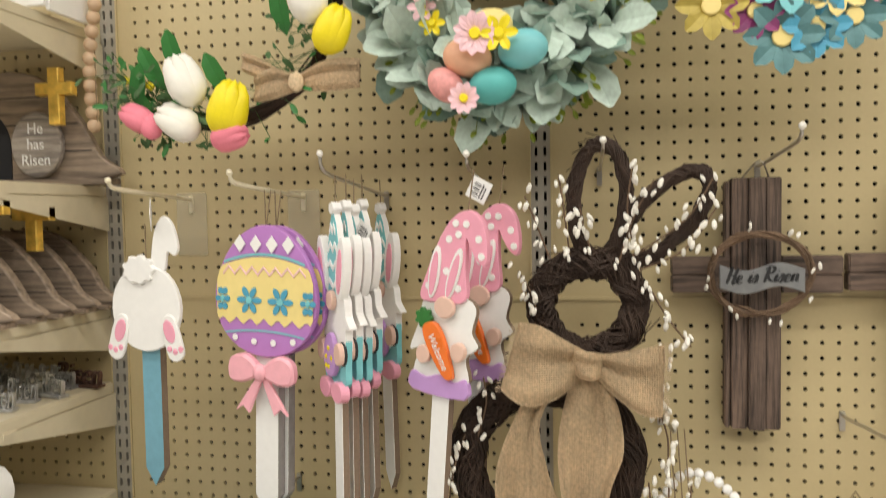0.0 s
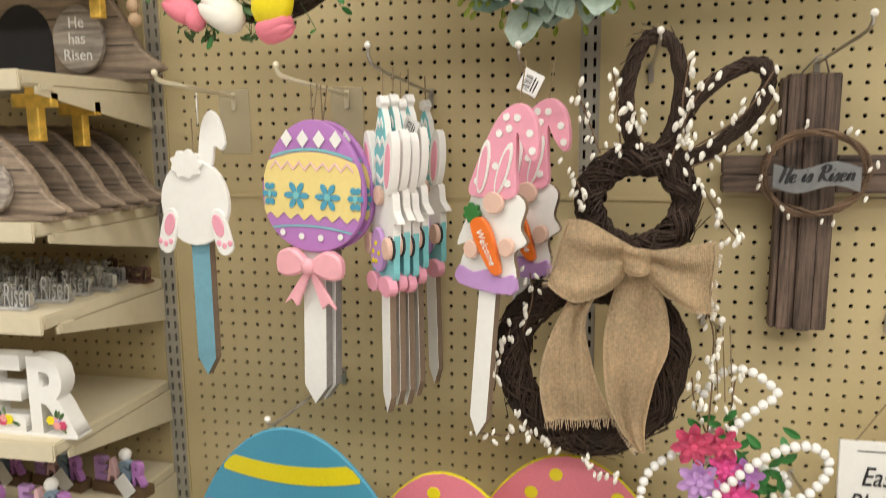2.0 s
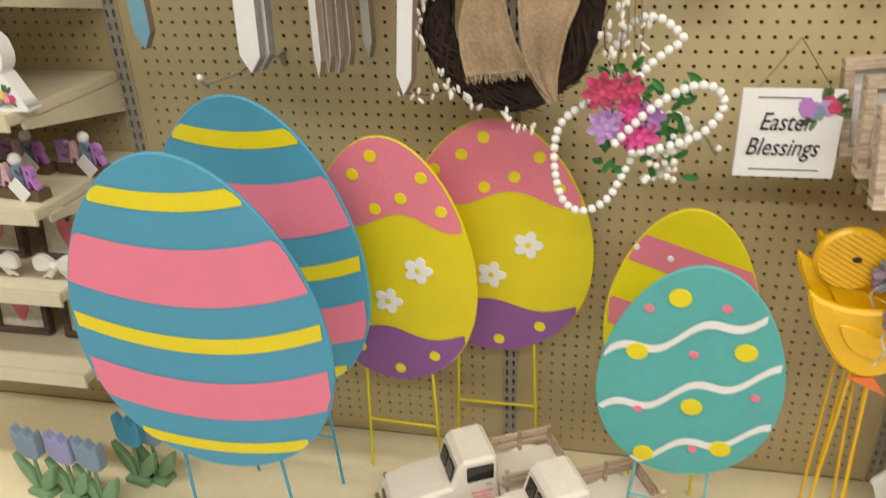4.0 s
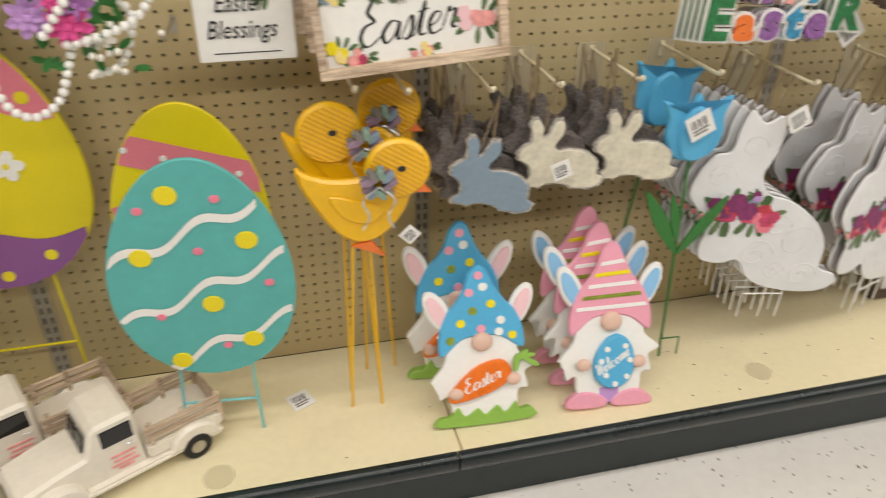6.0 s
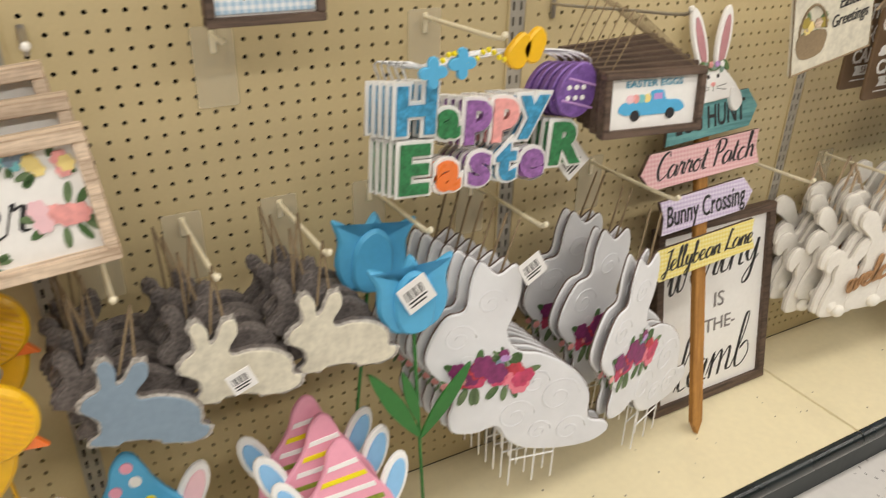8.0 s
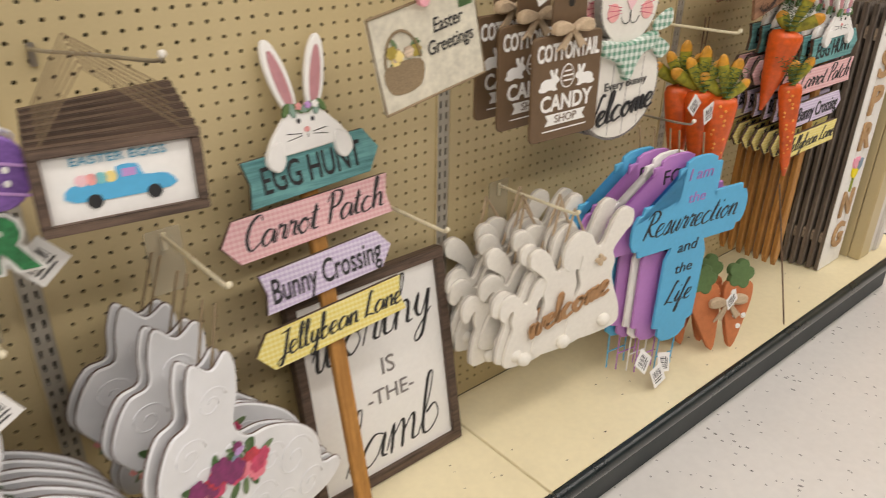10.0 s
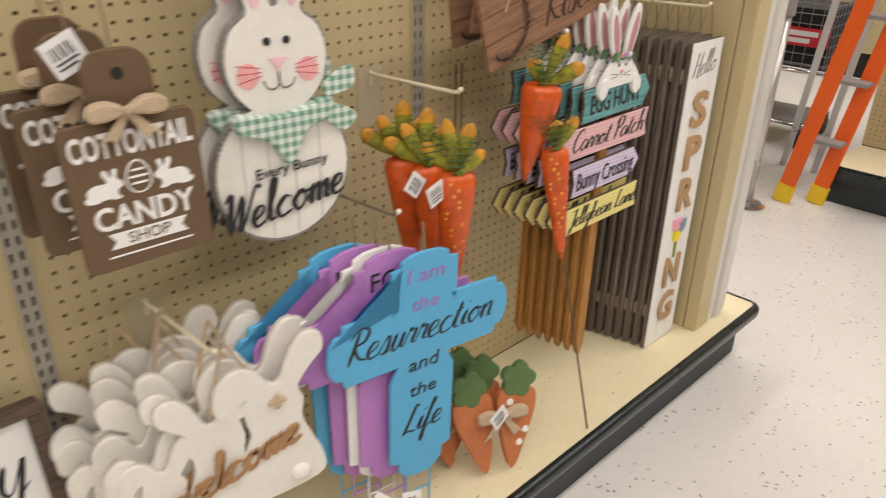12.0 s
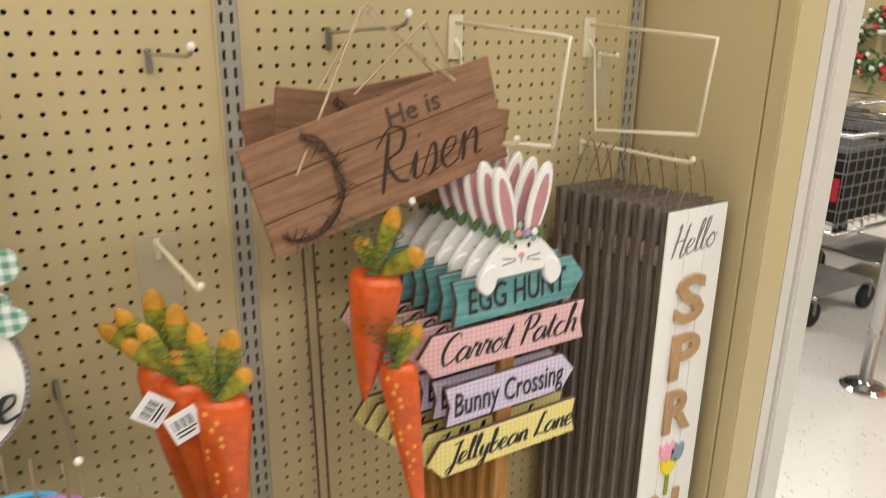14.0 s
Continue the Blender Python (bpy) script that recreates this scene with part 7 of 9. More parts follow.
def lamb_frame(m):
    t = thing("framed_sign", "large dark framed white sign with script words leaning on the pegboard", "framed sign", m)
    frame_parts(t, 0.385, 0.475, 0.022, 0.026, BROWNFRAME)
    y = 0.0105
    script("writing", "worthy", 0.305, INK, t, 0.0, y, 0.115, 0.0105, 6)
    lettering("writing", "IS", 0.055, GREYINK, t, 0.02, y, 0.02)
    lettering("writing", "-THE-", 0.05, GREYINK, t, 0.02, y, -0.045)
    script("writing", "lamb", 0.265, INK, t, 0.01, y, -0.150, 0.0095, 4)
    return t


lamb_frame(pose(2.592, -0.082, 0.434, -10, 0, 0))


# ---- bay of cut-out bunnies, tags and crosses ----
def welcome_bunny():
    t = thing("bunny_sign", "white wooden bunny trio sign with tan welcome lettering on jute cord", "hanging sign", Matrix.Identity(4), "stacked bunny signs")
    for order, (x, z, k, s) in enumerate(((-0.125, 0.0, 0.74, 1), (-0.015, 0.01, 0.98, -1), (0.105, 0.02, 1.10, 1))):
        out = curve_closed([(-0.07, 0.0), (0.07, 0.0), (0.085, 0.05), (0.062, 0.12), (0.050, 0.165), (0.056, 0.205), (0.048, 0.238), (0.078, 0.276), (0.102, 0.300), (0.100, 0.336), (0.070, 0.346), (0.040, 0.318), (0.016, 0.264), (-0.004, 0.264), (-0.030, 0.302), (-0.066, 0.314), (-0.100, 0.286), (-0.106, 0.236), (-0.086, 0.214), (-0.066, 0.238), (-0.050, 0.246), (-0.056, 0.200), (-0.050, 0.160), (-0.070, 0.110), (-0.085, 0.050)], 4)
        y = -0.0025 * order
        part("bunny", flat(shifted([(s * a, b) for a, b in out], x, z, k), y - 0.004, y + 0.004), CREAMWHITE, t)
        part("core", flat(shifted([(s * a, b) for a, b in out], x, z, k), y + 0.0045, y + 0.0105, 0.0003), PALEEDGE, t)
    for x, z in ((-0.13, 0.02), (0.0, 0.03), (0.14, 0.055)):
        part("tail", ball(bmesh.new(), (x, -0.012, z), 0.021, 12, 8, (1, 0.6, 1)), BUD, t, smooth=True)
    script("writing", "welcome", 0.275, TANWOOD, t, 0.015, -0.014, 0.140, 0.020, 14, thick=0.004)
    part("twine_bow", flat(flower_pts(0.018, 4, 0.6), -0.016, -0.010), LINEN, t).location = (0.11, 0, 0.265)
    for s in (-1, 1):
        cord(t, [(0.04 + s * 0.06, 0.002, 0.27), (0.03, 0.01, 0.43)], 0.0034, LINEN)
    return t


PALEEDGE = surface("pale_board_edge", (0.55, 0.51, 0.46), 0.8, vary=0.15)
CREAMWHITE = surface("warm_white_paint", (0.82, 0.79, 0.72), 0.6, vary=0.06)
TANWOOD = surface("tan_wood_lettering", (0.40, 0.22, 0.10), 0.7, vary=0.2)
wb = welcome_bunny()
wb.matrix_basis = pose(3.000, -0.210, 0.402, 0, -2, -10)
wb.scale = (0.84, 1.0, 0.80)
for i in range(1, 7):
    copy_thing(wb, pose(3.000 - 0.012 * i, -0.210 + 0.027 * i, 0.402 + 0.009 * (i % 3), 0, -7 + 5 * (i % 3), -10 + 6 * (i % 2))).scale = (0.84, 1.0, 0.80)
peg_hook(2.985, 0.745, 0.235, HOOKCREAM, True, 0.012)
peg_hook(2.655, 0.790, 0.20, HOOKCREAM, False, 0.012)


def cottontail_sign():
    t = thing("candy_shop_sign", "brown jar-shaped hanging sign with white lettering and jute bow", "hanging sign", Matrix.Identity(4), "stacked brown signs")
    out = rounded(-0.092, 0.092, 0.0, 0.20, 0.012)[:]
    part("board", flat(out, -0.003, 0.004, 0.002), KRAFT, t)
    knob = flat(rounded(-0.045, 0.045, 0.19, 0.285, 0.03), -0.002, 0.003, 0.002)
    part("knob", knob, KRAFT, t)
    # Flat near-black disc; the hole's darkness is only its colour.
    part("hole", flat(oval(0, 0.255, 0.008, 0.008, 14), -0.0028, -0.0015, 0.0003), VOID, t)
    y = -0.0036
    lettering("writing", "COTTONTAIL", 0.044, WHITE, t, 0.0, y, 0.168, 0.165, swell=0.0011)
    lettering("writing", "CANDY", 0.044, WHITE, t, 0.0, y, 0.072, 0.140, swell=0.0010)
    ribbon = part("ribbon", flat([(-0.055, 0.030), (0.055, 0.030), (0.047, 0.041), (0.055, 0.052), (-0.055, 0.052), (-0.047, 0.041)], y - 0.0006, y + 0.0004, 0.0002), WHITE, t)
    lettering("writing", "SHOP", 0.022, KRAFT, ribbon, 0.0, y - 0.0008, 0.041, 0.06)
    part("rule", boxed(-0.06, 0.06, y, y + 0.0008, 0.018, 0.0205), WHITE, t)
    em = part("egg_emblem", flat(shifted(egg_outline(0.036, 0.046, 30), 0.0, 0.099), y - 0.0004, y + 0.0004, 0.0002), WHITE, t)
    part("egg_field", flat(shifted(egg_outline(0.031, 0.041, 30), 0.0, 0.1015), y - 0.0009, y - 0.0003, 0.0002), KRAFT, em)
    for z, w in ((0.112, 0.022), (0.121, 0.026), (0.130, 0.018)):
        part("egg_line", flat(rect(-w / 2, w / 2, z, z + 0.0032), y - 0.0014, y - 0.0008, 0.0002), WHITE, em)
    for s in (-1, 1):
        part("bunny_emblem", flat(shifted([(s * a, b) for a, b in bunny_outline(0.050, 0.046)], s * 0.048, 0.098), y - 0.0006, y + 0.0004, 0.0002), WHITE, t)
    bow(t, 0.10, 0.028, LINEN, 0.0, -0.010, 0.212, True, "jute_bow", 1.1)
    cord(t, [(0, 0.0, 0.262), (0.0, 0.01, 0.34)], 0.0016)
    return t


cs = cottontail_sign()
cs.matrix_basis = pose(2.924, -0.225, 0.932, 0, -2, -6)
cs.scale = (0.92, 1.0, 0.98)
copy_thing(cs, pose(2.900, -0.160, 0.945, 0, -2, -4)).scale = (0.92, 1.0, 0.98)
copy_thing(cs, pose(2.890, -0.105, 0.955, 0, -1, -2)).scale = (0.92, 1.0, 0.98)
peg_hook(2.93, 1.262, 0.24, HOOKCREAM, False, 0.012)
price_tag(2.870, -0.20, 1.205, 0.045, 25)


def greeting_card(m):
    rnd = random.Random(2)
    t = thing("vintage_sign", "cream vintage Easter greetings sign with a basket picture and rope edge", "hanging sign", m)
    part("board", boxed(-0.105, 0.105, 0.0, 0.008, -0.08, 0.08, bevel=0.001), CREAMPAINT, t)
    part("rope_edge", rod([(-0.105, 0.0, -0.08), (0.105, 0.0, -0.08), (0.105, 0.0, 0.08), (-0.105, 0.0, 0.08)], 0.0028, 6, closed=True), CORD, t)
    lettering("writing", "Easter\nGreetings", 0.034, INK, t, 0.042, -0.001, 0.015, 0.095, 0.2)
    part("stamp", flat(rect(0.07, 0.098, 0.045, 0.074), -0.001, 0.0004, 0.0002), OLIVE, t)
    part("basket", flat(curve_closed([(-0.085, -0.05), (-0.03, -0.052), (-0.02, -0.01), (-0.09, -0.005)], 4), -0.0012, 0.0004, 0.0002), CORD, t)
    part("basket_handle", rod([(-0.055 + 0.034 * math.cos(a), -0.0015, -0.005 + 0.052 * math.sin(a)) for a in [math.pi * i / 14 for i in range(15)]], 0.0024, 5), CORD, t)
    posy(t, -0.055, -0.0004, 0.008, 0.032, rnd, (BUTTER, PALEWOOD, MUSTARDSHADE), 7, 9)
    part("pink_bow", flat(flower_pts(0.03, 4, 0.6), -0.012, 0.0), RIBBON, t).location = (0.0, 0, 0.10)
    return t


greeting_card(pose(2.640, -0.165, 1.125, 0, -13, -4))
peg_hook(2.65, 1.262, 0.24, HOOKCREAM, False, 0.012)


CHEEK = surface("soft_blush_paint", (0.84, 0.42, 0.40), 0.7, vary=0.12, scale=30)


def every_bunny(m):
    t = thing("bunny_welcome_sign", "white plank snow-white bunny welcome sign with a green gingham scarf", "hanging sign", m, "bunny welcome signs")
    for name, pts in (("belly", oval(0, 0.122, 0.122, 0.122, 44)), ("head", curve_closed([(-0.075, 0.26), (-0.088, 0.31), (-0.075, 0.355), (-0.045, 0.385), (-0.07, 0.44), (-0.082, 0.52), (-0.060, 0.575), (-0.035, 0.56), (-0.018, 0.50), (-0.010, 0.40), (0.010, 0.40), (0.018, 0.50), (0.035, 0.56), (0.060, 0.575), (0.082, 0.52), (0.07, 0.44), (0.045, 0.385), (0.075, 0.355), (0.088, 0.31), (0.075, 0.26), (0.03, 0.222), (-0.03, 0.222)], 4))):
        part(name, flat(pts, -0.006 - (0.001 if name == "head" else 0), 0.0, 0.001), CREAMWHITE, t)
        part(name + "_rim", flat([(x * 1.035, (z - 0.16) * 1.03 + 0.158) for x, z in pts], -0.003, 0.014, 0.0005), GREYBACK, t)
        rim = bmesh.new()
        for i in range(0, len(pts)):
            p, q = pts[i], pts[(i + 1) % len(pts)]
            n = max(1, int(math.hypot(q[0] - p[0], q[1] - p[1]) / 0.0075))
            for k in range(n):
                ball(rim, ((p[0] + (q[0] - p[0]) * k / n) * 1.02, -0.003, (p[1] + (q[1] - p[1]) * k / n - 0.16) * 1.02 + 0.16), 0.0034, 5, 4)
        part(name + "_studs", rim, GREYBACK, t)
    gr = bmesh.new()
    for x in (-0.075, -0.03, 0.018, 0.066):
        hh = math.sqrt(0.118 ** 2 - x * x)
        box(gr, x, x + 0.0012, -0.0064, -0.005, 0.122 - hh, 0.122 + hh)
    part("groove", gr, GREYBACK, t)
    y = -0.0078
    for s in (-1, 1):
        part("ear_lining", flat(oval(s * 0.043, 0.466, 0.018, 0.080, 24, -s * 9), y - 0.001, y + 0.0005, 0.0003), PALEPINK, t)
        part("cheek", flat(oval(s * 0.053, 0.288, 0.018, 0.020, 18), y - 0.001, y + 0.0005, 0.0003), CHEEK, t)
        part("eye", flat(oval(s * 0.017, 0.338, 0.0065, 0.0065, 14), y - 0.0012, y + 0.0005, 0.0003), INK, t)
        for k in range(3):
            part("whisker", rod([(s * 0.030, y - 0.001, 0.298 - 0.006 * k), (s * 0.072, y - 0.001, 0.306 - 0.014 * k)], 0.0008, 4), ROSE, t)
        part("smile", rod(curve_open([(0.0, y - 0.001, 0.292), (0.0, y - 0.001, 0.272), (s * 0.010, y - 0.001, 0.263), (s * 0.022, y - 0.001, 0.267), (s * 0.028, y - 0.001, 0.278)], 4), 0.001, 4), INK, t)
    part("nose", flat([(-0.016, 0.312), (0.016, 0.312), (0.0, 0.290)], y - 0.002, y + 0.0005, 0.0006), PALEPINK, t)
    part("scarf", flat(curve_closed([(-0.085, 0.232), (0.0, 0.222), (0.085, 0.240), (0.08, 0.205), (0.04, 0.19), (0.005, 0.135), (-0.03, 0.18), (-0.08, 0.20)], 4), -0.022, -0.006, 0.004), GINGHAM, t)
    for z, k in ((0.262, 22), (0.205, -32)):
        part("scarf_tail", flat(shifted(curve_closed([(-0.03, -0.012), (0.022, -0.022), (0.032, 0.014), (-0.02, 0.012)], 4), 0.105, z, 1, k), -0.016, -0.010, 0.002), GINGHAM, t)
    lettering("writing", "Every Bunny", 0.026, INK, t, 0.012, y - 0.001, 0.128, 0.135, 0.0, turn=3)
    script("writing", "Welcome", 0.225, INK, t, -0.002, -0.011, 0.066, 0.0105, 9, thick=0.003)
    return t


eb = every_bunny(pose(3.180, -0.156, 0.862, 0, 0, -6))
eb.scale = (0.94, 1.0, 0.94)
copy_thing(eb, pose(3.172, -0.118, 0.866, 0, -2, -6)).scale = (0.94, 1.0, 0.94)
peg_hook(3.20, 1.235, 0.22, STEEL, False, 0.02)


def arched_cross(mat, words):
    t = thing("wooden_cross", "painted wooden cross sign with scalloped ends and scripture lettering", "cross", Matrix.Identity(4), "stacked painted crosses")
    a, b, zc = 0.074, 0.064, 0.345
    pts = []
    for i, (dx, dz) in enumerate(((0, -1), (1, 0), (0, 1), (-1, 0))):
        L = {0: 0.345, 1: 0.205, 2: 0.165, 3: 0.205}[i]
        ux, uz = dz * -1, dx
        wd = a if i % 2 == 0 else b
        for f, g in ((-1.0, 0.28), (-1.0, 0.84), (-0.72, 0.86), (-0.70, 0.93), (-0.42, 0.985), (0.0, 1.0), (0.42, 0.985), (0.70, 0.93), (0.72, 0.86), (1.0, 0.84), (1.0, 0.28)):
            pts.append((dx * L * g + ux * wd * f, zc + dz * L * g + uz * wd * f))
    part("board", flat(pts, -0.003, 0.004, 0.0015), mat, t)
    y = -0.0036
    if words == 1:
        for w, z, s, wd, sh in (("I am", 0.465, 0.042, 0.082, 0.1), ("the", 0.405, 0.038, 0.06, 0.1), ("Resurrection", 0.345, 0.058, 0.33, 0.3), ("and", 0.275, 0.042, 0.07, 0.1), ("the", 0.215, 0.04, 0.062, 0.1), ("Life", 0.135, 0.075, 0.095, 0.25)):
            if sh > 0.2:
                script("writing", w, wd, INK, t, 0.0, y, z, 0.0095 if w == "Life" else 0.0085, 0)
                continue
            lettering("writing", w, s, INKVIOLET if z > 0.39 else INK, t, 0.0, y, z, wd, sh, turn=0)
    else:
        for w, z, s in (("FOR", 0.455, 0.05), ("I", 0.395, 0.05), ("C", 0.335, 0.05), ("t", 0.27, 0.045)):
            lettering("writing", w, s, INK, t, 0.0, y, z)
    for x in (-0.03, 0.03):
        part("ground_stake", rod([(x, 0.006, 0.06), (x, 0.006, -0.10)], 0.002, 6), mat, t)
    part("stake_bar", rod([(-0.03, 0.006, -0.05), (0.03, 0.006, -0.05)], 0.002, 6), mat, t)
    cord(t, [(0.0, 0.0, 0.49), (0.0, 0.012, 0.56)], 0.0022)
    return t


INKVIOLET = surface("violet_foil", (0.38, 0.20, 0.52), 0.35, 0.3)
c1 = arched_cross(BLUE, 1)
c1.matrix_basis = pose(3.378, -0.268, 0.296, 0, 1, -8)
c2 = arched_cross(ORCHID, 2)
c2.matrix_basis = pose(3.330, -0.240, 0.304, 0, 0, -9)
c3 = arched_cross(WHITE, 2)
c3.matrix_basis = pose(3.314, -0.226, 0.309, 0, 0, -9)
copy_thing(c2, pose(3.290, -0.208, 0.314, 0, -1, -10))
copy_thing(c1, pose(3.270, -0.190, 0.318, 0, -2, -10))
peg_hook(3.33, 0.872, 0.26, STEEL, False, 0.02)
for i, (x, y, z) in enumerate(((3.30, -0.30, 0.235), (3.27, -0.27, 0.275), (3.335, -0.29, 0.255))):
    price_tag(x, y, z, 0.05, 10 + 30 * i, 0, -20)


AMBERDOT = surface("amber_dot_paint", (0.80, 0.33, 0.05), 0.5, vary=0.15)


def metal_carrot(m, length=0.26, top=0.034, stem=0.0, dots=True, leaves=((-46, 0.085), (-12, 0.108), (14, 0.098), (44, 0.068))):
    t = thing("metal_carrot", "glossy orange tin carrot with curly green leaves", "carrot decoration", m, "tin carrots")
    prof = [(0.004, -length), (0.012, -length * 0.86), (top * 0.62, -length * 0.55), (top * 0.9, -length * 0.22), (top, -length * 0.06), (top * 0.86, 0.0), (top * 0.4, 0.006)]
    body = lathe(prof, 18)
    for v in body.verts:
        v.co.y *= 0.62
        k = 1 + 0.03 * math.sin(v.co.z * 160)
        v.co.x *= k
    part("root", body, CARROT, t, smooth=True)
    rnd = random.Random(3)
    if dots:
        for i in range(20):
            z = -length * (0.05 + 0.045 * i)
            r = top * (1 - 0.85 * (i / 21)) * 0.85
            x = rnd.uniform(-0.7, 0.7) * r
            part("dot", ball(bmesh.new(), (x, -0.66 * math.sqrt(max(0, (r * 1.15) ** 2 - x * x)), z), 0.0038, 8, 6, (1, 0.5, 1)), AMBERDOT, t, smooth=True)
    for k, (a, L) in enumerate(leaves):
        d = Vector((math.sin(radians(a)), -0.15 * (k % 2), math.cos(radians(a))))
        wl = 0.0135 if k % 2 else 0.0155
        rot = Matrix.Rotation(radians(a), 4, "Y")
        lf = part("leaf", lathe([(0.003, 0.0), (wl * 0.55, L * 0.22), (wl * 0.95, L * 0.55), (wl, L * 0.78), (wl * 0.8, L * 0.92), (0.002, L)], 12), LEAFMOSS, t, smooth=True)
        tipm = part("leaf_tip", lathe([(wl * 0.95, L * 0.73), (wl * 1.0, L * 0.80), (wl * 0.84, L * 0.92), (wl * 0.45, L * 1.0), (0.002, L * 1.03)], 12), GOLDTIP, lf, smooth=True)
        for o in (lf, tipm):
            o.data.transform(rot @ Matrix.Diagonal((1, 0.42, 1, 1)))
            o.data.transform(Matrix.Translation((0, -0.010 * (k % 2) - 0.002 * k, 0)))
    coil = bmesh.new()
    for k in range(5):
        a0 = 13 * (k - 2)
        tube(coil, [(0.007 * math.cos(i * 0.9) + math.sin(radians(a0)) * i * 0.0019, -0.016 + 0.007 * math.sin(i * 0.9), i * 0.0017) for i in range(46)], 0.0009, 4)
    part("coiled_wire", coil, OLIVE, t)
    if stem:
        part("ground_rod", rod([(0, 0, -length), (0.01, 0, -length - stem)], 0.002, 6), TWIG_L, t)
    return t


GOLDTIP = surface("gold_leaf_tip", (0.58, 0.27, 0.02), 0.45, vary=0.4, scale=40)
LEAFMOSS = surface("yellow_green_leaf", (0.27, 0.25, 0.018), 0.5, vary=0.55, scale=45, bump=0.3)
ca = metal_carrot(pose(3.505, -0.225, 0.908, 0, 0, -38), 0.262, 0.040)
ca2 = metal_carrot(pose(3.474, -0.182, 0.920, 0, -6, -34), 0.255, 0.040, 0.0, False, ((-50, 0.095), (-24, 0.096), (4, 0.108), (26, 0.085)))
copy_thing(ca2, pose(3.455, -0.137, 0.928, 0, -5, -32))
price_tag(3.425, -0.200, 0.900, 0.040, 50), price_tag(3.458, -0.222, 0.880, 0.042, 20)
peg_hook(3.488, 1.058, 0.245, HOOKCREAM, True, 0.012)
cb = metal_carrot(pose(3.722, -0.245, 1.042, 0, 7, -58), 0.20, 0.042, 0.0, False, ((-34, 0.055), (14, 0.108), (52, 0.086)))
cb2 = metal_carrot(pose(3.737, -0.275, 0.915, 0, -8, -48), 0.245, 0.030, 0.0, True, ((8, 0.06), (34, 0.080)))
peg_hook(3.775, 1.118, 0.25, STEEL, False, 0.02)
rods = thing("rod_bundle", "thin rust-brown carrot ground rods hanging against the pegboard", "rods", pose(3.70, -0.03, 1.05))
for i, x in enumerate((0.0, 0.018)):
    part("rod", rod([(x, 0, 0), (x + 0.012, -0.004, -0.78 + 0.04 * i)], 0.0022, 6), TWIG_L, rods)


def wood_carrots(m):
    t = thing("wooden_carrots", "pair of flat wooden carrots with a burlap bow", "carrot decoration", m, "wooden carrot pairs")
    for s, mat in ((-1, RUST), (1, RUST)):
        part("carrot", flat(shifted(curve_closed([(0.0, -0.10), (-0.030, -0.02), (-0.042, 0.04), (-0.03, 0.07), (0.03, 0.07), (0.042, 0.04), (0.030, -0.02)], 4), s * 0.040, 0.105, 1, -s * 8), -0.006 - 0.004 * (s > 0), 0.006, 0.002), mat, t)
        part("leaf_top", flat(shifted(flower_pts(0.038, 5, 0.25), s * 0.052, 0.192), -0.008 - 0.004 * (s > 0), 0.004, 0.002), OLIVEG, t)
    for x, z in ((0.03, 0.15), (0.055, 0.13), (0.035, 0.09), (0.06, 0.085), (0.045, 0.06), (0.028, 0.12)):
        part("dot", flat(oval(x, z, 0.007, 0.007, 12), -0.0118, -0.009, 0.0005), WHITE, t)
    bow(t, 0.10, 0.03, LINEN, 0.01, -0.018, 0.13, True, "burlap_bow", 1.2)
    return t


wc = wood_carrots(pose(3.578, -0.315, 0.199, -14, 0, -22))
wc.scale = (1.15, 1.0, 1.12)
copy_thing(wc, pose(3.535, -0.245, 0.200, -14, 0, -22))
copy_thing(wc, pose(3.515, -0.195, 0.203, -14, 0, -22))
price_tag(3.545, -0.335, 0.385, 0.045, 30)
part("rod", rod([(0, 0, 0), (0.02, -0.10, -0.42)], 0.0026, 6), TWIG_L, thing("ground_rod", "thin dark metal rod standing on the deck", "rod", pose(3.83, -0.265, 0.62)))


# ---- last bay: planks, signposts, porch signs ----
GREYBROWN = surface("grey_brown_ink", (0.075, 0.045, 0.032), 0.7, vary=0.2)


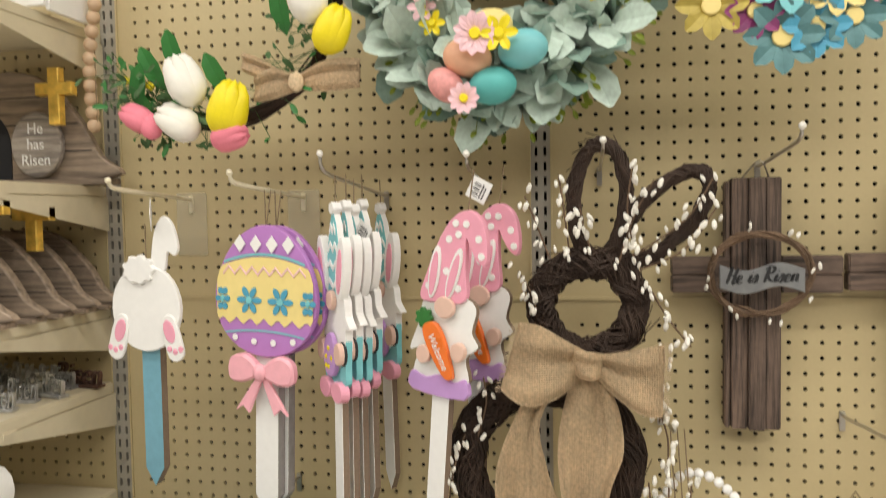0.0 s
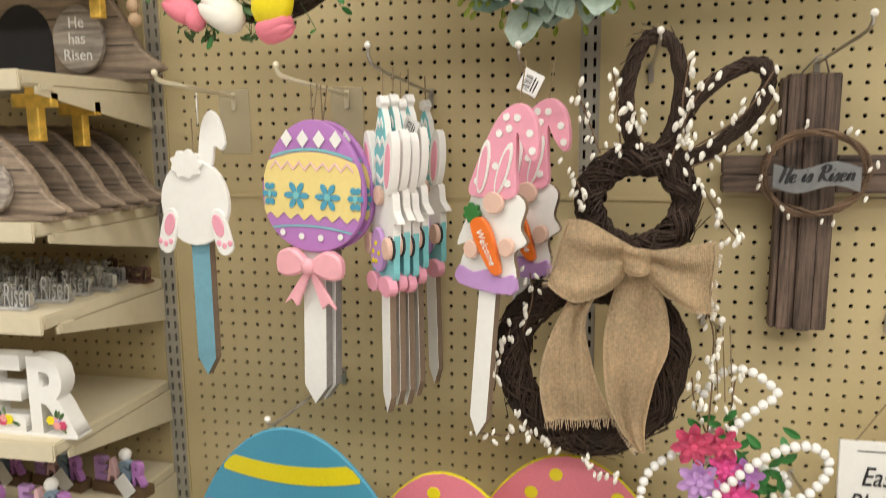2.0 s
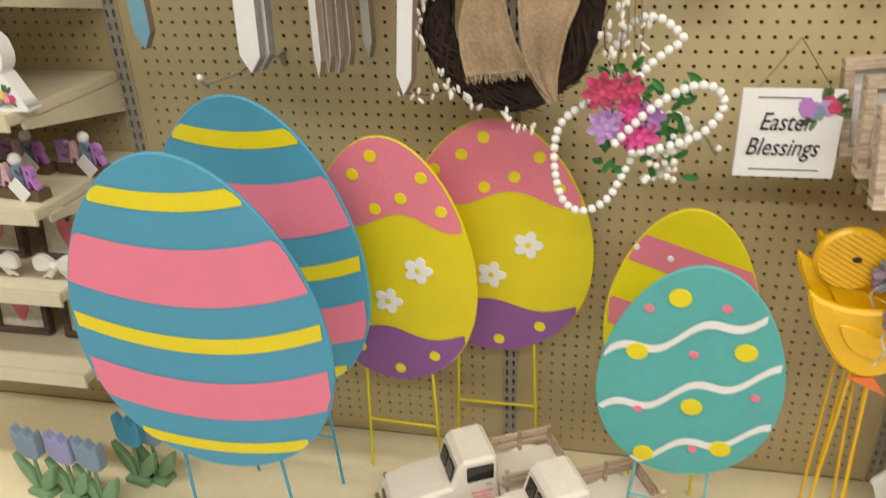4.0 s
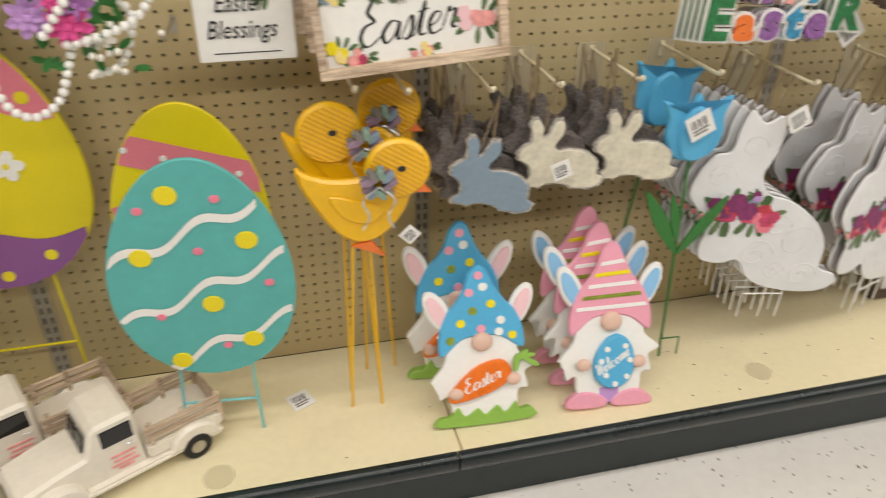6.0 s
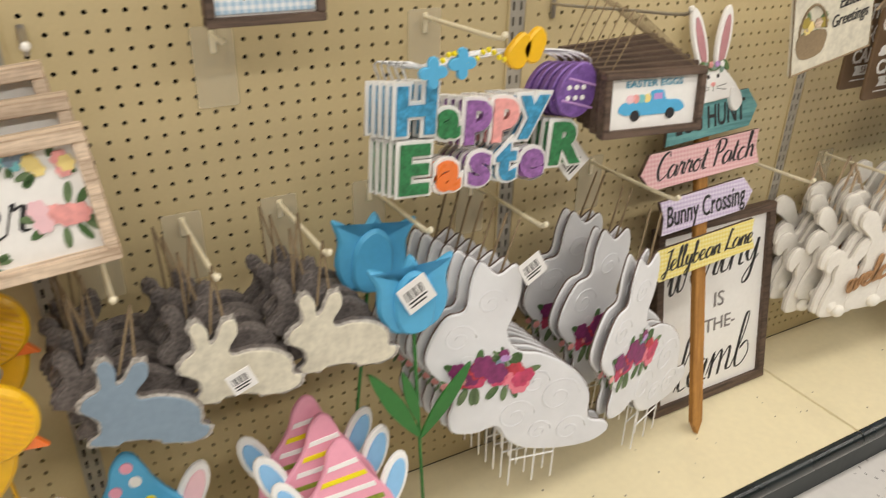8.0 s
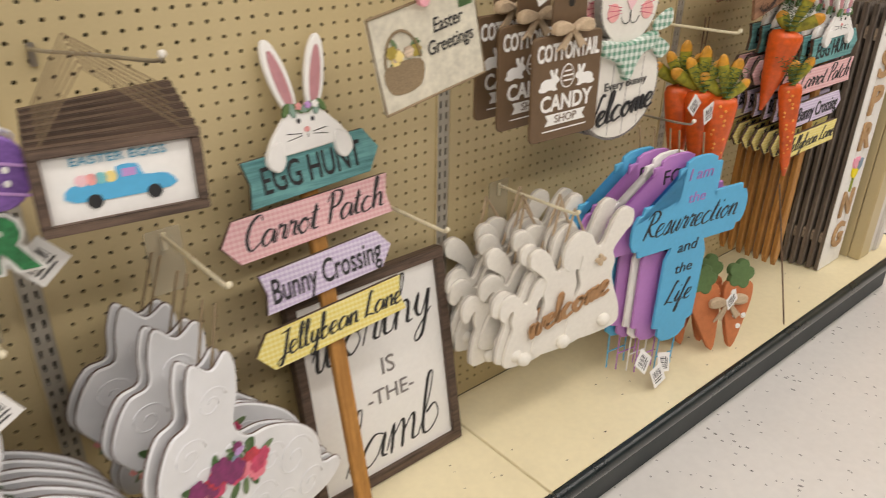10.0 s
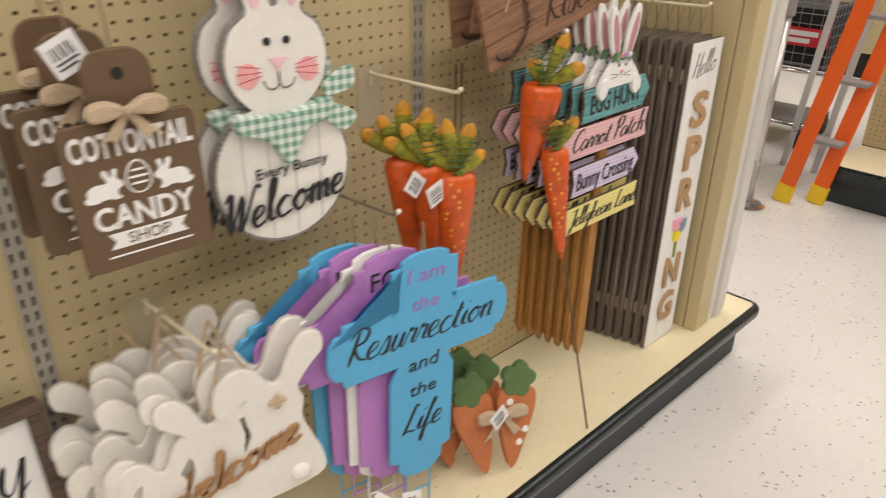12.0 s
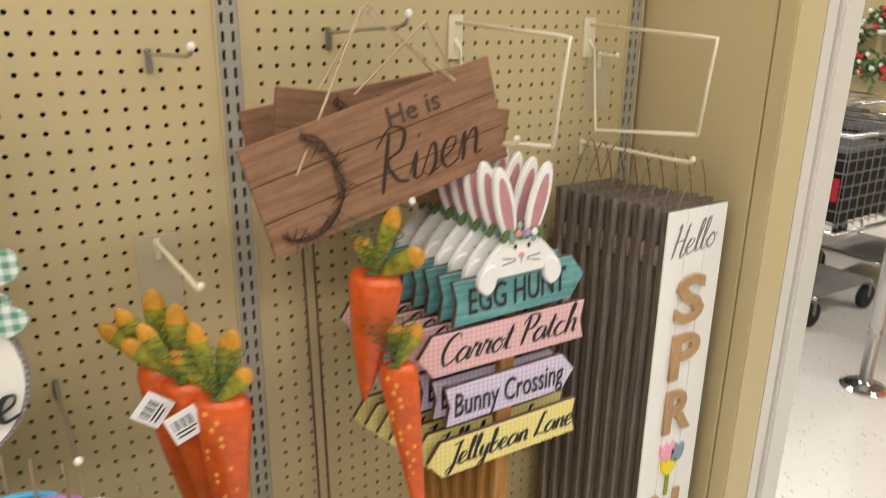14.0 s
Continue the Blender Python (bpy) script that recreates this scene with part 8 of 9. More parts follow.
def risen_plank():
    t = thing("plank_sign", "brown cedar plank sign with thorn crown, hung askew on twine", "plank sign", Matrix.Identity(4), "stacked plank signs")
    for i, (a, b) in enumerate(((-0.075, -0.026), (-0.025, 0.024), (0.025, 0.075))):
        part("plank", boxed(-0.185, 0.185, 0.0, 0.008, a, b, bevel=0.001), CEDAR, t)
    part("batten", boxed(-0.12, -0.10, 0.008, 0.016, -0.07, 0.07), CEDAR, t)
    lettering("writing", "He is", 0.040, GREYBROWN, t, 0.055, -0.0008, 0.044, 0.080, 0.0)
    script("writing", "Risen", 0.165, BROWNINK, t, 0.062, -0.0008, -0.028, 0.0070, 0)
    rnd = random.Random(6)
    bm = bmesh.new()
    for k in range(5):
        ph, wob, grow = rnd.uniform(0, 6.28), rnd.uniform(0.003, 0.008), rnd.uniform(0.92, 1.08)
        tube(bm, [(-0.130 + grow * (0.060 + wob * math.sin(3 * a + ph)) * math.cos(a), -0.002 - 0.0006 * k, 0.002 + grow * (0.066 + wob * math.cos(2 * a + ph)) * math.sin(a)) for a in [radians(-128 + 196 * i / 30) for i in range(31)]], 0.0005, 4)
    for i in range(46):
        a = radians(-128 + 196 * i / 46)
        p = Vector((-0.130 + 0.060 * math.cos(a), -0.003, 0.002 + 0.066 * math.sin(a)))
        tube(bm, [p, p + Vector((rnd.uniform(-0.022, 0.022), -0.003, rnd.uniform(-0.022, 0.022)))], 0.0010, 4, taper=0.0003)
    part("thorn_crown", bm, BROWNINK, t)
    for s in (-1, 1):
        cord(t, [(s * 0.125, -0.002, 0.02 if s < 0 else 0.06), (0.03, 0.02, 0.185)], 0.0018, LINEN)
    return t


BROWNINK = surface("burnt_brown", (0.035, 0.016, 0.010), 0.7, vary=0.2)
rp = risen_plank()
rp.matrix_basis = pose(3.750, -0.225, 1.202, 0, -16, -2)
copy_thing(rp, pose(3.800, -0.165, 1.190, 0, 8, -2))
copy_thing(rp, pose(3.785, -0.115, 1.205, 0, -8, -2))
peg_hook(3.77, 1.350, 0.25, STEEL, False, 0.03)


SIGNBACK = grain("greyed_raw_pine", (0.045, 0.034, 0.027), (0.155, 0.118, 0.092), "Z")


AGEDPINE = grain("aged_pale_pine", (0.12, 0.095, 0.078), (0.27, 0.225, 0.185), "Z")


def spring_porch_sign(front=True):
    t = thing("porch_sign", "tall white plank porch sign reading Hello Spring in wooden letters" if front else "tall greyed plank porch sign stacked behind another", "porch sign", Matrix.Identity(4), "stacked porch signs")
    for x0, x1 in ((-0.076, -0.0265), (-0.0255, 0.0255), (0.0265, 0.076)):
        part("plank", boxed(x0, x1, 0.0, 0.003, 0.0, 0.86, bevel=0.0008), WHITE if front else AGEDPINE, t)
    part("backing", boxed(-0.0765, 0.0765, 0.0032, 0.015, 0.0, 0.86, bevel=0.0008), SIGNBACK, t)
    for z in (0.10, 0.76):
        part("batten", boxed(-0.0775, 0.07, 0.0152, 0.0225, z, z + 0.035), GREYWOOD, t)
    part("hanger", rod(curve_open([(-0.04, 0.016, 0.85), (0.0, 0.012, 0.945), (0.04, 0.016, 0.85)], 5), 0.0016, 5), CORD, t)
    if not front:
        return t
    script("writing", "Hello", 0.118, GREYINK, t, 0.0, -0.001, 0.795, 0.0055, 4)
    for i, ch in enumerate("SPR NG"):
        if ch != " ":
            lettering("letter", ch, 0.125, SPRINGWOOD, t, 0.0, -0.004, 0.685 - i * 0.115, 0.074, 0.0, 0.003, 0.003)
    f = thing_part("tulip_letter", t)
    for x, z, mat in ((-0.012, 0.372, PINK), (0.016, 0.362, DUSTBLUE), (-0.004, 0.338, YELLOW)):
        part("tulip", flat(shifted(curve_closed([(0, -0.022), (-0.018, -0.008), (-0.02, 0.02), (-0.008, 0.010), (0, 0.022), (0.008, 0.010), (0.02, 0.02), (0.018, -0.008)], 3), x, z, 0.9), -0.007, 0.0), mat, f)
    part("stem", flat(rect(-0.004, 0.004, 0.27, 0.33), -0.005, 0.0), MOSS, f)
    return t


SPRINGWOOD = surface("tan_letter_wood", (0.44, 0.27, 0.13), 0.6, vary=0.2)
sp = spring_porch_sign()
sp.matrix_basis = pose(4.338, -0.272, 0.200, 0, 0, 0)
sp_back = spring_porch_sign(False)
sp_back.matrix_basis = pose(4.331, -0.2455, 0.203, 0, 0, 0.5)
for i in range(2, 9):
    copy_thing(sp_back, pose(4.338 - 0.007 * i, -0.272 + 0.0265 * i, 0.203 + 0.001 * (i % 3), 0, 0, 0.5 * (i % 2)))
peg_hook(4.30, 1.135, 0.275, HOOKCREAM, False, 0.012)
peg_hook(3.505, 1.325, 0.235, STEEL, False, 0.02), peg_hook(4.33, 1.30, 0.05, HOOKCREAM, True, 0.0)


def wire_frame_hook(x, z, drop, reach):
    h = thing("wire_bracket", "cream bent wire display bracket on the pegboard", "bracket", pose(x, 0, z))
    part("wire", rod([(0, -0.004, 0), (0.01, -reach * 0.9, -0.01), (0.02, -reach, -0.012), (0.012, -reach, -0.06), (0.0, -reach, -drop)], 0.0034, 7), HOOKCREAM, h, smooth=True)
    part("lower_wire", rod([(0.0, -reach, -drop), (0.0, -0.040, -drop - 0.028), (0.0, -0.018, -0.045), (0.0, -0.004, -0.028)], 0.0034, 7), HOOKCREAM, h, smooth=True)
    part("backplate", boxed(-0.014, 0.014, -0.005, -0.0005, -0.06, 0.012, bevel=0.001), HOOKCREAM, h)


wire_frame_hook(4.00, 1.362, 0.165, 0.27), wire_frame_hook(4.30, 1.356, 0.165, 0.28)


# ---- shelf bay ----
def shelf(z, depth=0.325):
    s = thing("shelf", "cream metal shelf on slotted brackets", "shelf", pose(-0.79, 0, z), "cream metal shelves")
    part("board", boxed(-0.395, 0.392, -depth, -0.006, -0.022, 0.0, bevel=0.003), SHELF, s)
    part("price_rail", boxed(-0.395, 0.392, -depth - 0.006, -depth - 0.0005, -0.030, 0.001, bevel=0.002), SHELF, s)
    for sx in (-0.388, 0.390):
        b = bmesh.new()
        slabpts = [(-depth * 0.92, -0.022), (-0.004, -0.022), (-0.004, -0.085), (-depth * 0.55, -0.055), (-depth * 0.92, -0.034)]
        slab(b, slabpts, 0, 0.004, 0.0005)
        for v in b.verts:
            v.co = Vector((sx + v.co.y, v.co.x, v.co.z))
        part("bracket", b, SHELF, s)
        part("bracket_lug", boxed(sx - 0.003, sx + 0.006, -depth * 0.9, -depth * 0.8, -0.030, -0.018, bevel=0.002), SHELF, s)


SHELVES = (1.945, 1.660, 1.432, 1.287, 1.080, 0.905, 0.735, 0.545)
for z in SHELVES:
    shelf(z)


def tomb(m, stone=True):
    t = thing("wooden_tomb", "weathered grey wooden tomb arch standing on a shelf", "tomb decoration", m, "wooden arches on the shelf")
    out = [(-0.165, 0.0), (0.165, 0.0), (0.150, 0.03), (0.12, 0.075), (0.075, 0.118), (0.03, 0.138), (-0.03, 0.138), (-0.075, 0.120), (-0.12, 0.085), (-0.15, 0.035)]
    part("arch", flat(curve_closed(out[1:] + out[:1], 4), -0.008, 0.008, 0.002), GREYWOOD, t)
    gr = bmesh.new()
    for z, w in ((0.035, 0.14), (0.07, 0.118), (0.105, 0.082)):
        box(gr, -w, w, -0.0088, -0.0078, z, z + 0.0015)
    part("plank_joints", gr, CHALK, t)
    if stone:
        part("opening", flat([(-0.045 + 0.050 * math.cos(radians(a)), 0.042 + 0.05 * math.sin(radians(a))) for a in range(0, 181, 15)] + [(-0.095, 0.001), (0.005, 0.001)], -0.0095, -0.007, 0.0004), CHALK, t)
        st = part("stone", flat(oval(0.055, 0.044, 0.042, 0.042, 30), -0.022, -0.010, 0.002), GREYPALE, t)
        lettering("writing", "He\nhas\nRisen", 0.020, PAPER, st, 0.055, -0.0226, 0.044, 0.046)
    part("base", boxed(-0.17, 0.17, -0.02, 0.02, -0.008, -0.0005, bevel=0.001), GREYWOOD, t)
    return t


GREYPALE = grain("streaked_grey_disc", (0.12, 0.10, 0.09), (0.48, 0.42, 0.36), "X")


def gold_cross(m):
    t = thing("gold_cross", "gold leaf wooden cross standing behind the arches", "cross", m, "gold crosses")
    part("cross", flat([(-0.011, 0), (0.011, 0), (0.011, 0.052), (0.036, 0.052), (0.036, 0.074), (0.011, 0.074), (0.011, 0.10), (-0.011, 0.10), (-0.011, 0.074), (-0.036, 0.074), (-0.036, 0.052), (-0.011, 0.052)], -0.008, 0.008, 0.002), GOLD, t)


tomb(pose(-0.555, -0.055, 1.672) @ Matrix.Diagonal((1.22, 1, 1.42, 1)))
gold_cross(pose(-0.425, -0.10, 1.765))
for i in range(5):
    tomb(pose(-0.548 + 0.003 * i, -0.290 + 0.062 * i, 1.441), i == 0)
gold_cross(pose(-0.432, -0.262, 1.555)), gold_cross(pose(-0.432, -0.16, 1.545))


def wire_words(m, words, mat):
    t = thing("silver_word", "silver glitter Easter word ornament on a shelf", "word ornament", m, "silver word ornaments")
    lettering("word", words, 0.055, mat, t, 0, 0, 0.022, 0.105, 0.2, 0.004)
    part("foot", boxed(-0.055, 0.055, -0.012, 0.012, -0.0005, 0.005, bevel=0.002), mat, t)
    return t


w1 = wire_words(pose(-0.50, -0.29, 1.288), "He is Risen", SILVER)
rnd = random.Random(12)
for row in range(5):
    for col in range(4):
        if row + col:
            copy_thing(w1, pose(-0.47 - 0.115 * col + rnd.uniform(-0.02, 0.02), -0.29 + 0.055 * row, 1.288, 0, 0, rnd.uniform(-15, 15)))
for i in range(6):
    wire_words(pose(-0.44 - 0.07 * i, -0.05 - 0.02 * (i % 2), 1.288, 0, 0, 10 * (i % 3 - 1)), "Risen", surface("bronze_word", (0.16, 0.09, 0.07), 0.4, 0.5)) if i < 1 else copy_thing(w1, pose(-0.44 - 0.07 * i, -0.05 - 0.02 * (i % 2), 1.288))
es = thing("easter_letters", "chunky white EASTER letters with painted flowers on a shelf", "letter ornament", pose(-0.585, -0.285, 1.080))
rr = random.Random(14)
for i, ch in enumerate("EASTER"):
    x = -0.305 + i * 0.093
    lettering("letter", ch, 0.175, WHITE, es, x, 0.0, 0.062, 0.085, 0, 0.016, 0.005)
    posy(es, x + 0.01, -0.0165, 0.024, 0.022, rr, (BLUSH, LILAC, YELLOW, ROSE), 5, 4)
part("base", boxed(-0.35, 0.21, -0.018, 0.018, -0.0005, 0.004), WHITE, es)
for i in range(6):
    bx = thing("letter_block_set", "lilac and pink Easter letter block set with price tag", "letter blocks", pose(-0.47 - 0.13 * (i % 3) + 0.05 * (i // 3), -0.27 + 0.13 * (i // 3), 0.9055, 0, 0, -8), "letter block sets")
    part("tray", boxed(-0.06, 0.06, -0.015, 0.015, 0, 0.02, bevel=0.001), KRAFT, bx)
    for k, ch in enumerate("EASR"):
        lettering("letter", ch, 0.06, (LILAC, PALEPINK, DUSTBLUE, ORCHID)[k], bx, -0.044 + 0.029 * k, -0.004, 0.042, 0.026, 0, 0.006, 0.002)
    part("bunny", ball(bmesh.new(), (0.01, 0, 0.075), 0.012, 10, 8), WHITE, bx, smooth=True)
    part("tag", flat(shifted(rect(-0.016, 0.016, -0.02, 0.02), 0.02, 0.022, 1, 40), -0.018, -0.0165, 0.0003), PAPER, bx)
for z in (0.736, 0.546):
    for i in range(3):
        fr = thing("framed_print", "small brown framed carrot print standing on a shelf", "framed print", pose(-0.46 - 0.17 * i, -0.20, z + 0.069, -8, 0, 0), "framed prints on shelves")
        frame_parts(fr, 0.135, 0.135, 0.014, 0.02, BROWNFRAME, CREAMPAINT)
        part("carrot_print", flat(curve_closed([(0, -0.04), (-0.022, 0.0), (-0.014, 0.02), (0.014, 0.02), (0.022, 0.0)], 4), 0.007, 0.0085, 0.0003), SALMON, fr)
        part("leaf_print", flat(shifted(flower_pts(0.018, 5, 0.4), 0, 0.032), 0.007, 0.0085, 0.0003), GREEN, fr)
for z, x in ((0.736, -0.43), (0.736, -0.56)):
    rb2 = thing("ribbon_bundle", "white and brown ribbon bundle on a shelf", "ribbon", pose(x, -0.28, z), "ribbon bundles")
    bow(rb2, 0.09, 0.04, CREAMWHITE, 0, 0, 0.035, True, "bow", 0.6)


def wooden_tulip(m, mat):
    t = thing("wooden_tulip", "painted wooden tulip with green leaves on a green base", "tulip decoration", m, "wooden tulips on the deck")
    part("bloom", flat(curve_closed([(0, 0.105), (-0.030, 0.115), (-0.036, 0.150), (-0.034, 0.182), (-0.016, 0.165), (0.0, 0.184), (0.016, 0.165), (0.034, 0.182), (0.036, 0.150), (0.030, 0.115)], 4), -0.010, 0.010, 0.002), mat, t)
    part("stem", rod([(0, 0, 0.01), (0, 0, 0.115)], 0.004, 8), SAGEGREEN, t)
    for s in (-1, 1):
        part("leaf", flat(shifted(curve_closed([(0, 0.012), (0.016, 0.05), (0.012, 0.085), (0.0, 0.115), (-0.014, 0.07), (-0.012, 0.035)], 4), 0, 0, 1, -s * 32), -0.008, 0.006, 0.002), SAGEGREEN, t)
    part("base", boxed(-0.032, 0.032, -0.02, 0.02, 0, 0.014, bevel=0.002), SAGEGREEN, t)


SAGEGREEN = surface("sage_green_paint", (0.20, 0.34, 0.18), 0.6, vary=0.08)
PERI = surface("periwinkle_paint", (0.30, 0.30, 0.52), 0.55, vary=0.06)
for i, (x, y, mat) in enumerate(((-0.44, -0.335, DUSTBLUE), (-0.515, -0.325, PERI), (-0.40, -0.25, TEAL), (-0.60, -0.32, DUSTBLUE), (-0.36, -0.24, DUSTBLUE))):
    wooden_tulip(pose(x, y, 0.197, 0, 0, -12), mat)
gar = thing("bead_garland", "natural wood bead garland hanging off the top shelf", "bead garland", pose(-0.352, -0.06, 1.88))
for i in range(17):
    part("bead", ball(bmesh.new(), (0.010 * math.sin(i * 0.35) - 0.01, -0.02 + 0.003 * math.sin(i * 0.5), 0.26 - i * 0.0235), 0.0122, 10, 8), BEADWOOD, gar, smooth=True)
part("string", rod([(-0.008, -0.02, 0.28), (-0.008, -0.02, -0.12)], 0.0012, 5), CORD, gar)
gar2 = thing("bead_garland", "natural wood bead hanger above the wreaths", "bead garland", pose(0.30, -0.11, 2.07))
for i in range(30):
    a = math.pi * i / 29
    part("bead", ball(bmesh.new(), (-0.10 + 0.28 * i / 29, 0, -0.03 + 0.05 * abs(math.cos(a * 1.5))), 0.0128, 10, 8), BEADWOOD, gar2, smooth=True)
for x, ch, mat in ((-0.545, "E", BUTTER), (-0.455, "R", WHITE)):
    lb = thing("letter_block", "square painted wooden letter block on the top shelf", "letter block", pose(x, -0.29, 1.9455), "letter blocks")
    part("block", boxed(-0.043, 0.043, -0.02, 0.02, 0, 0.10, bevel=0.002), mat, lb)
    lettering("letter", ch, 0.085, WHITE if ch == "E" else INK, lb, 0, -0.021, 0.045, 0.05)
cr = thing("white_crate", "white slatted wooden crate on the top shelf", "crate", pose(-0.46, -0.12, 1.9455))
for k in range(5):
    part("slat", boxed(-0.08, 0.08, -0.06, -0.052, 0.005 + 0.03 * k, 0.028 + 0.03 * k, bevel=0.001), WHITE, cr)
for s in (-1, 1):
    part("end", boxed(s * 0.08 - 0.004, s * 0.08 + 0.004, -0.05, 0.05, 0, 0.15), WHITE, cr)


# ---- the store beyond the end of the run ----
FX = 6.80
me = perforated("pegboard", 0.0, 1.9, 0.20, 2.35, ROUND, INCH, INCH, 0.0, 1.708, 0.0, 0.006, 0.01)
me.transform(Matrix.Translation((FX, -0.02, 0)) @ Matrix.Rotation(radians(-90), 4, "Z"))
me.materials.append(CREAM)
tagged(new("pegboard", me), "cream pegboard of the run across the aisle", "pegboard", "", "structure")
# Added black sheet, the dark behind these holes as colour.
setting("far_dark_sheet", boxed(FX + 0.012, FX + 0.05, -1.95, -0.02, 0.0, 2.35), VOID, "near-black sheet standing in for the unlit hollow across the aisle", "backing")
setting("far_deck", boxed(6.36, FX - 0.001, -1.95, -0.02, 0.165, 0.196, bevel=0.003), DECK, "cream base deck across the aisle", "deck")
setting("far_kick", boxed(6.385, FX - 0.002, -1.94, -0.03, 0.0, 0.164), KICK, "dark kick plate across the aisle", "kick plate")
setting("far_bumper", boxed(6.335, 6.359, -1.95, -0.012, 0.125, 0.199, bevel=0.009), BLACK, "black bumper across the aisle", "bumper")
fs = thing("shelf", "cream metal shelf across the aisle", "shelf", pose(FX - 0.15, -0.95, 0.62))
part("board", boxed(-0.17, 0.148, -0.90, 0.75, -0.02, 0.0, bevel=0.003), SHELF, fs)
part("bracket", boxed(-0.12, 0.148, 0.751, 0.756, -0.07, -0.002), SHELF, fs)

me = perforated("pegboard", 0.0, 4.2, 0.20, 2.35, ROUND, INCH, INCH, 0.0, 1.708, 0.0, 0.006, 0.01)
me.transform(Matrix.Translation((9.4, 4.2, 0)) @ Matrix.Rotation(radians(-90), 4, "Z"))
me.materials.append(CREAM)
tagged(new("pegboard", me), "cream pegboard of a far display run", "pegboard", "", "structure")
setting("far_dark_sheet", boxed(9.412, 9.45, 0.0, 4.2, 0.0, 2.35), VOID, "near-black sheet standing in for the unlit hollow of the far run", "backing")


def step_ladder(m):
    t = thing("step_ladder", "orange fibreglass step ladder with yellow feet standing on the floor", "ladder", m)
    lean = Matrix.Rotation(radians(9), 4, "X")
    for y, dx in ((0.0, 0.0), (-0.125, 0.10)):
        r = part("rail", boxed(-0.014, 0.014, -0.036, 0.036, 0.09, 1.95, bevel=0.004), LADDER, t)
        r.matrix_basis = Matrix.Translation((dx, y, 0)) @ lean
        part("foot", boxed(-0.018, 0.018, -0.042, 0.042, 0.0, 0.10, bevel=0.006), LADYELLOW, r, "yellow rubber boot")
    for k in range(6):
        z = 0.32 + 0.29 * k
        part("step", boxed(0.0, 0.10, -0.155 - 0.16 * z, -0.0 - 0.16 * z, z, z + 0.016, bevel=0.003), GREYBACK, t)
    for y in (0.22, 0.05):
        part("rear_rail", boxed(-0.010, 0.010, -0.016, 0.016, 0.0, 1.9, bevel=0.003), ALU, t).matrix_basis = Matrix.Translation((0.55, y, 0)) @ Matrix.Rotation(radians(-14), 4, "Y") @ Matrix.Rotation(radians(9), 4, "X")
    part("label", boxed(-0.018, -0.0145, -0.028, 0.028, 1.02, 1.20), LADYELLOW, t).matrix_basis = lean
    return t


step_ladder(pose(6.21, 0.115, 0.0, 0, 0, 0))

stn = thing("stanchion", "brushed metal queue stanchion on a round base", "stanchion", pose(6.02, 0.205, 0.0))
part("base", lathe([(0.085, 0.0), (0.085, 0.008), (0.07, 0.018), (0.03, 0.028), (0.022, 0.034)], 30), CHROME, stn, smooth=False)
part("post", lathe([(0.024, 0.03), (0.024, 0.90)], 20), ALU, stn, smooth=True)
part("head", lathe([(0.033, 0.90), (0.033, 0.985), (0.028, 0.992)], 20), GREYBACK, stn)


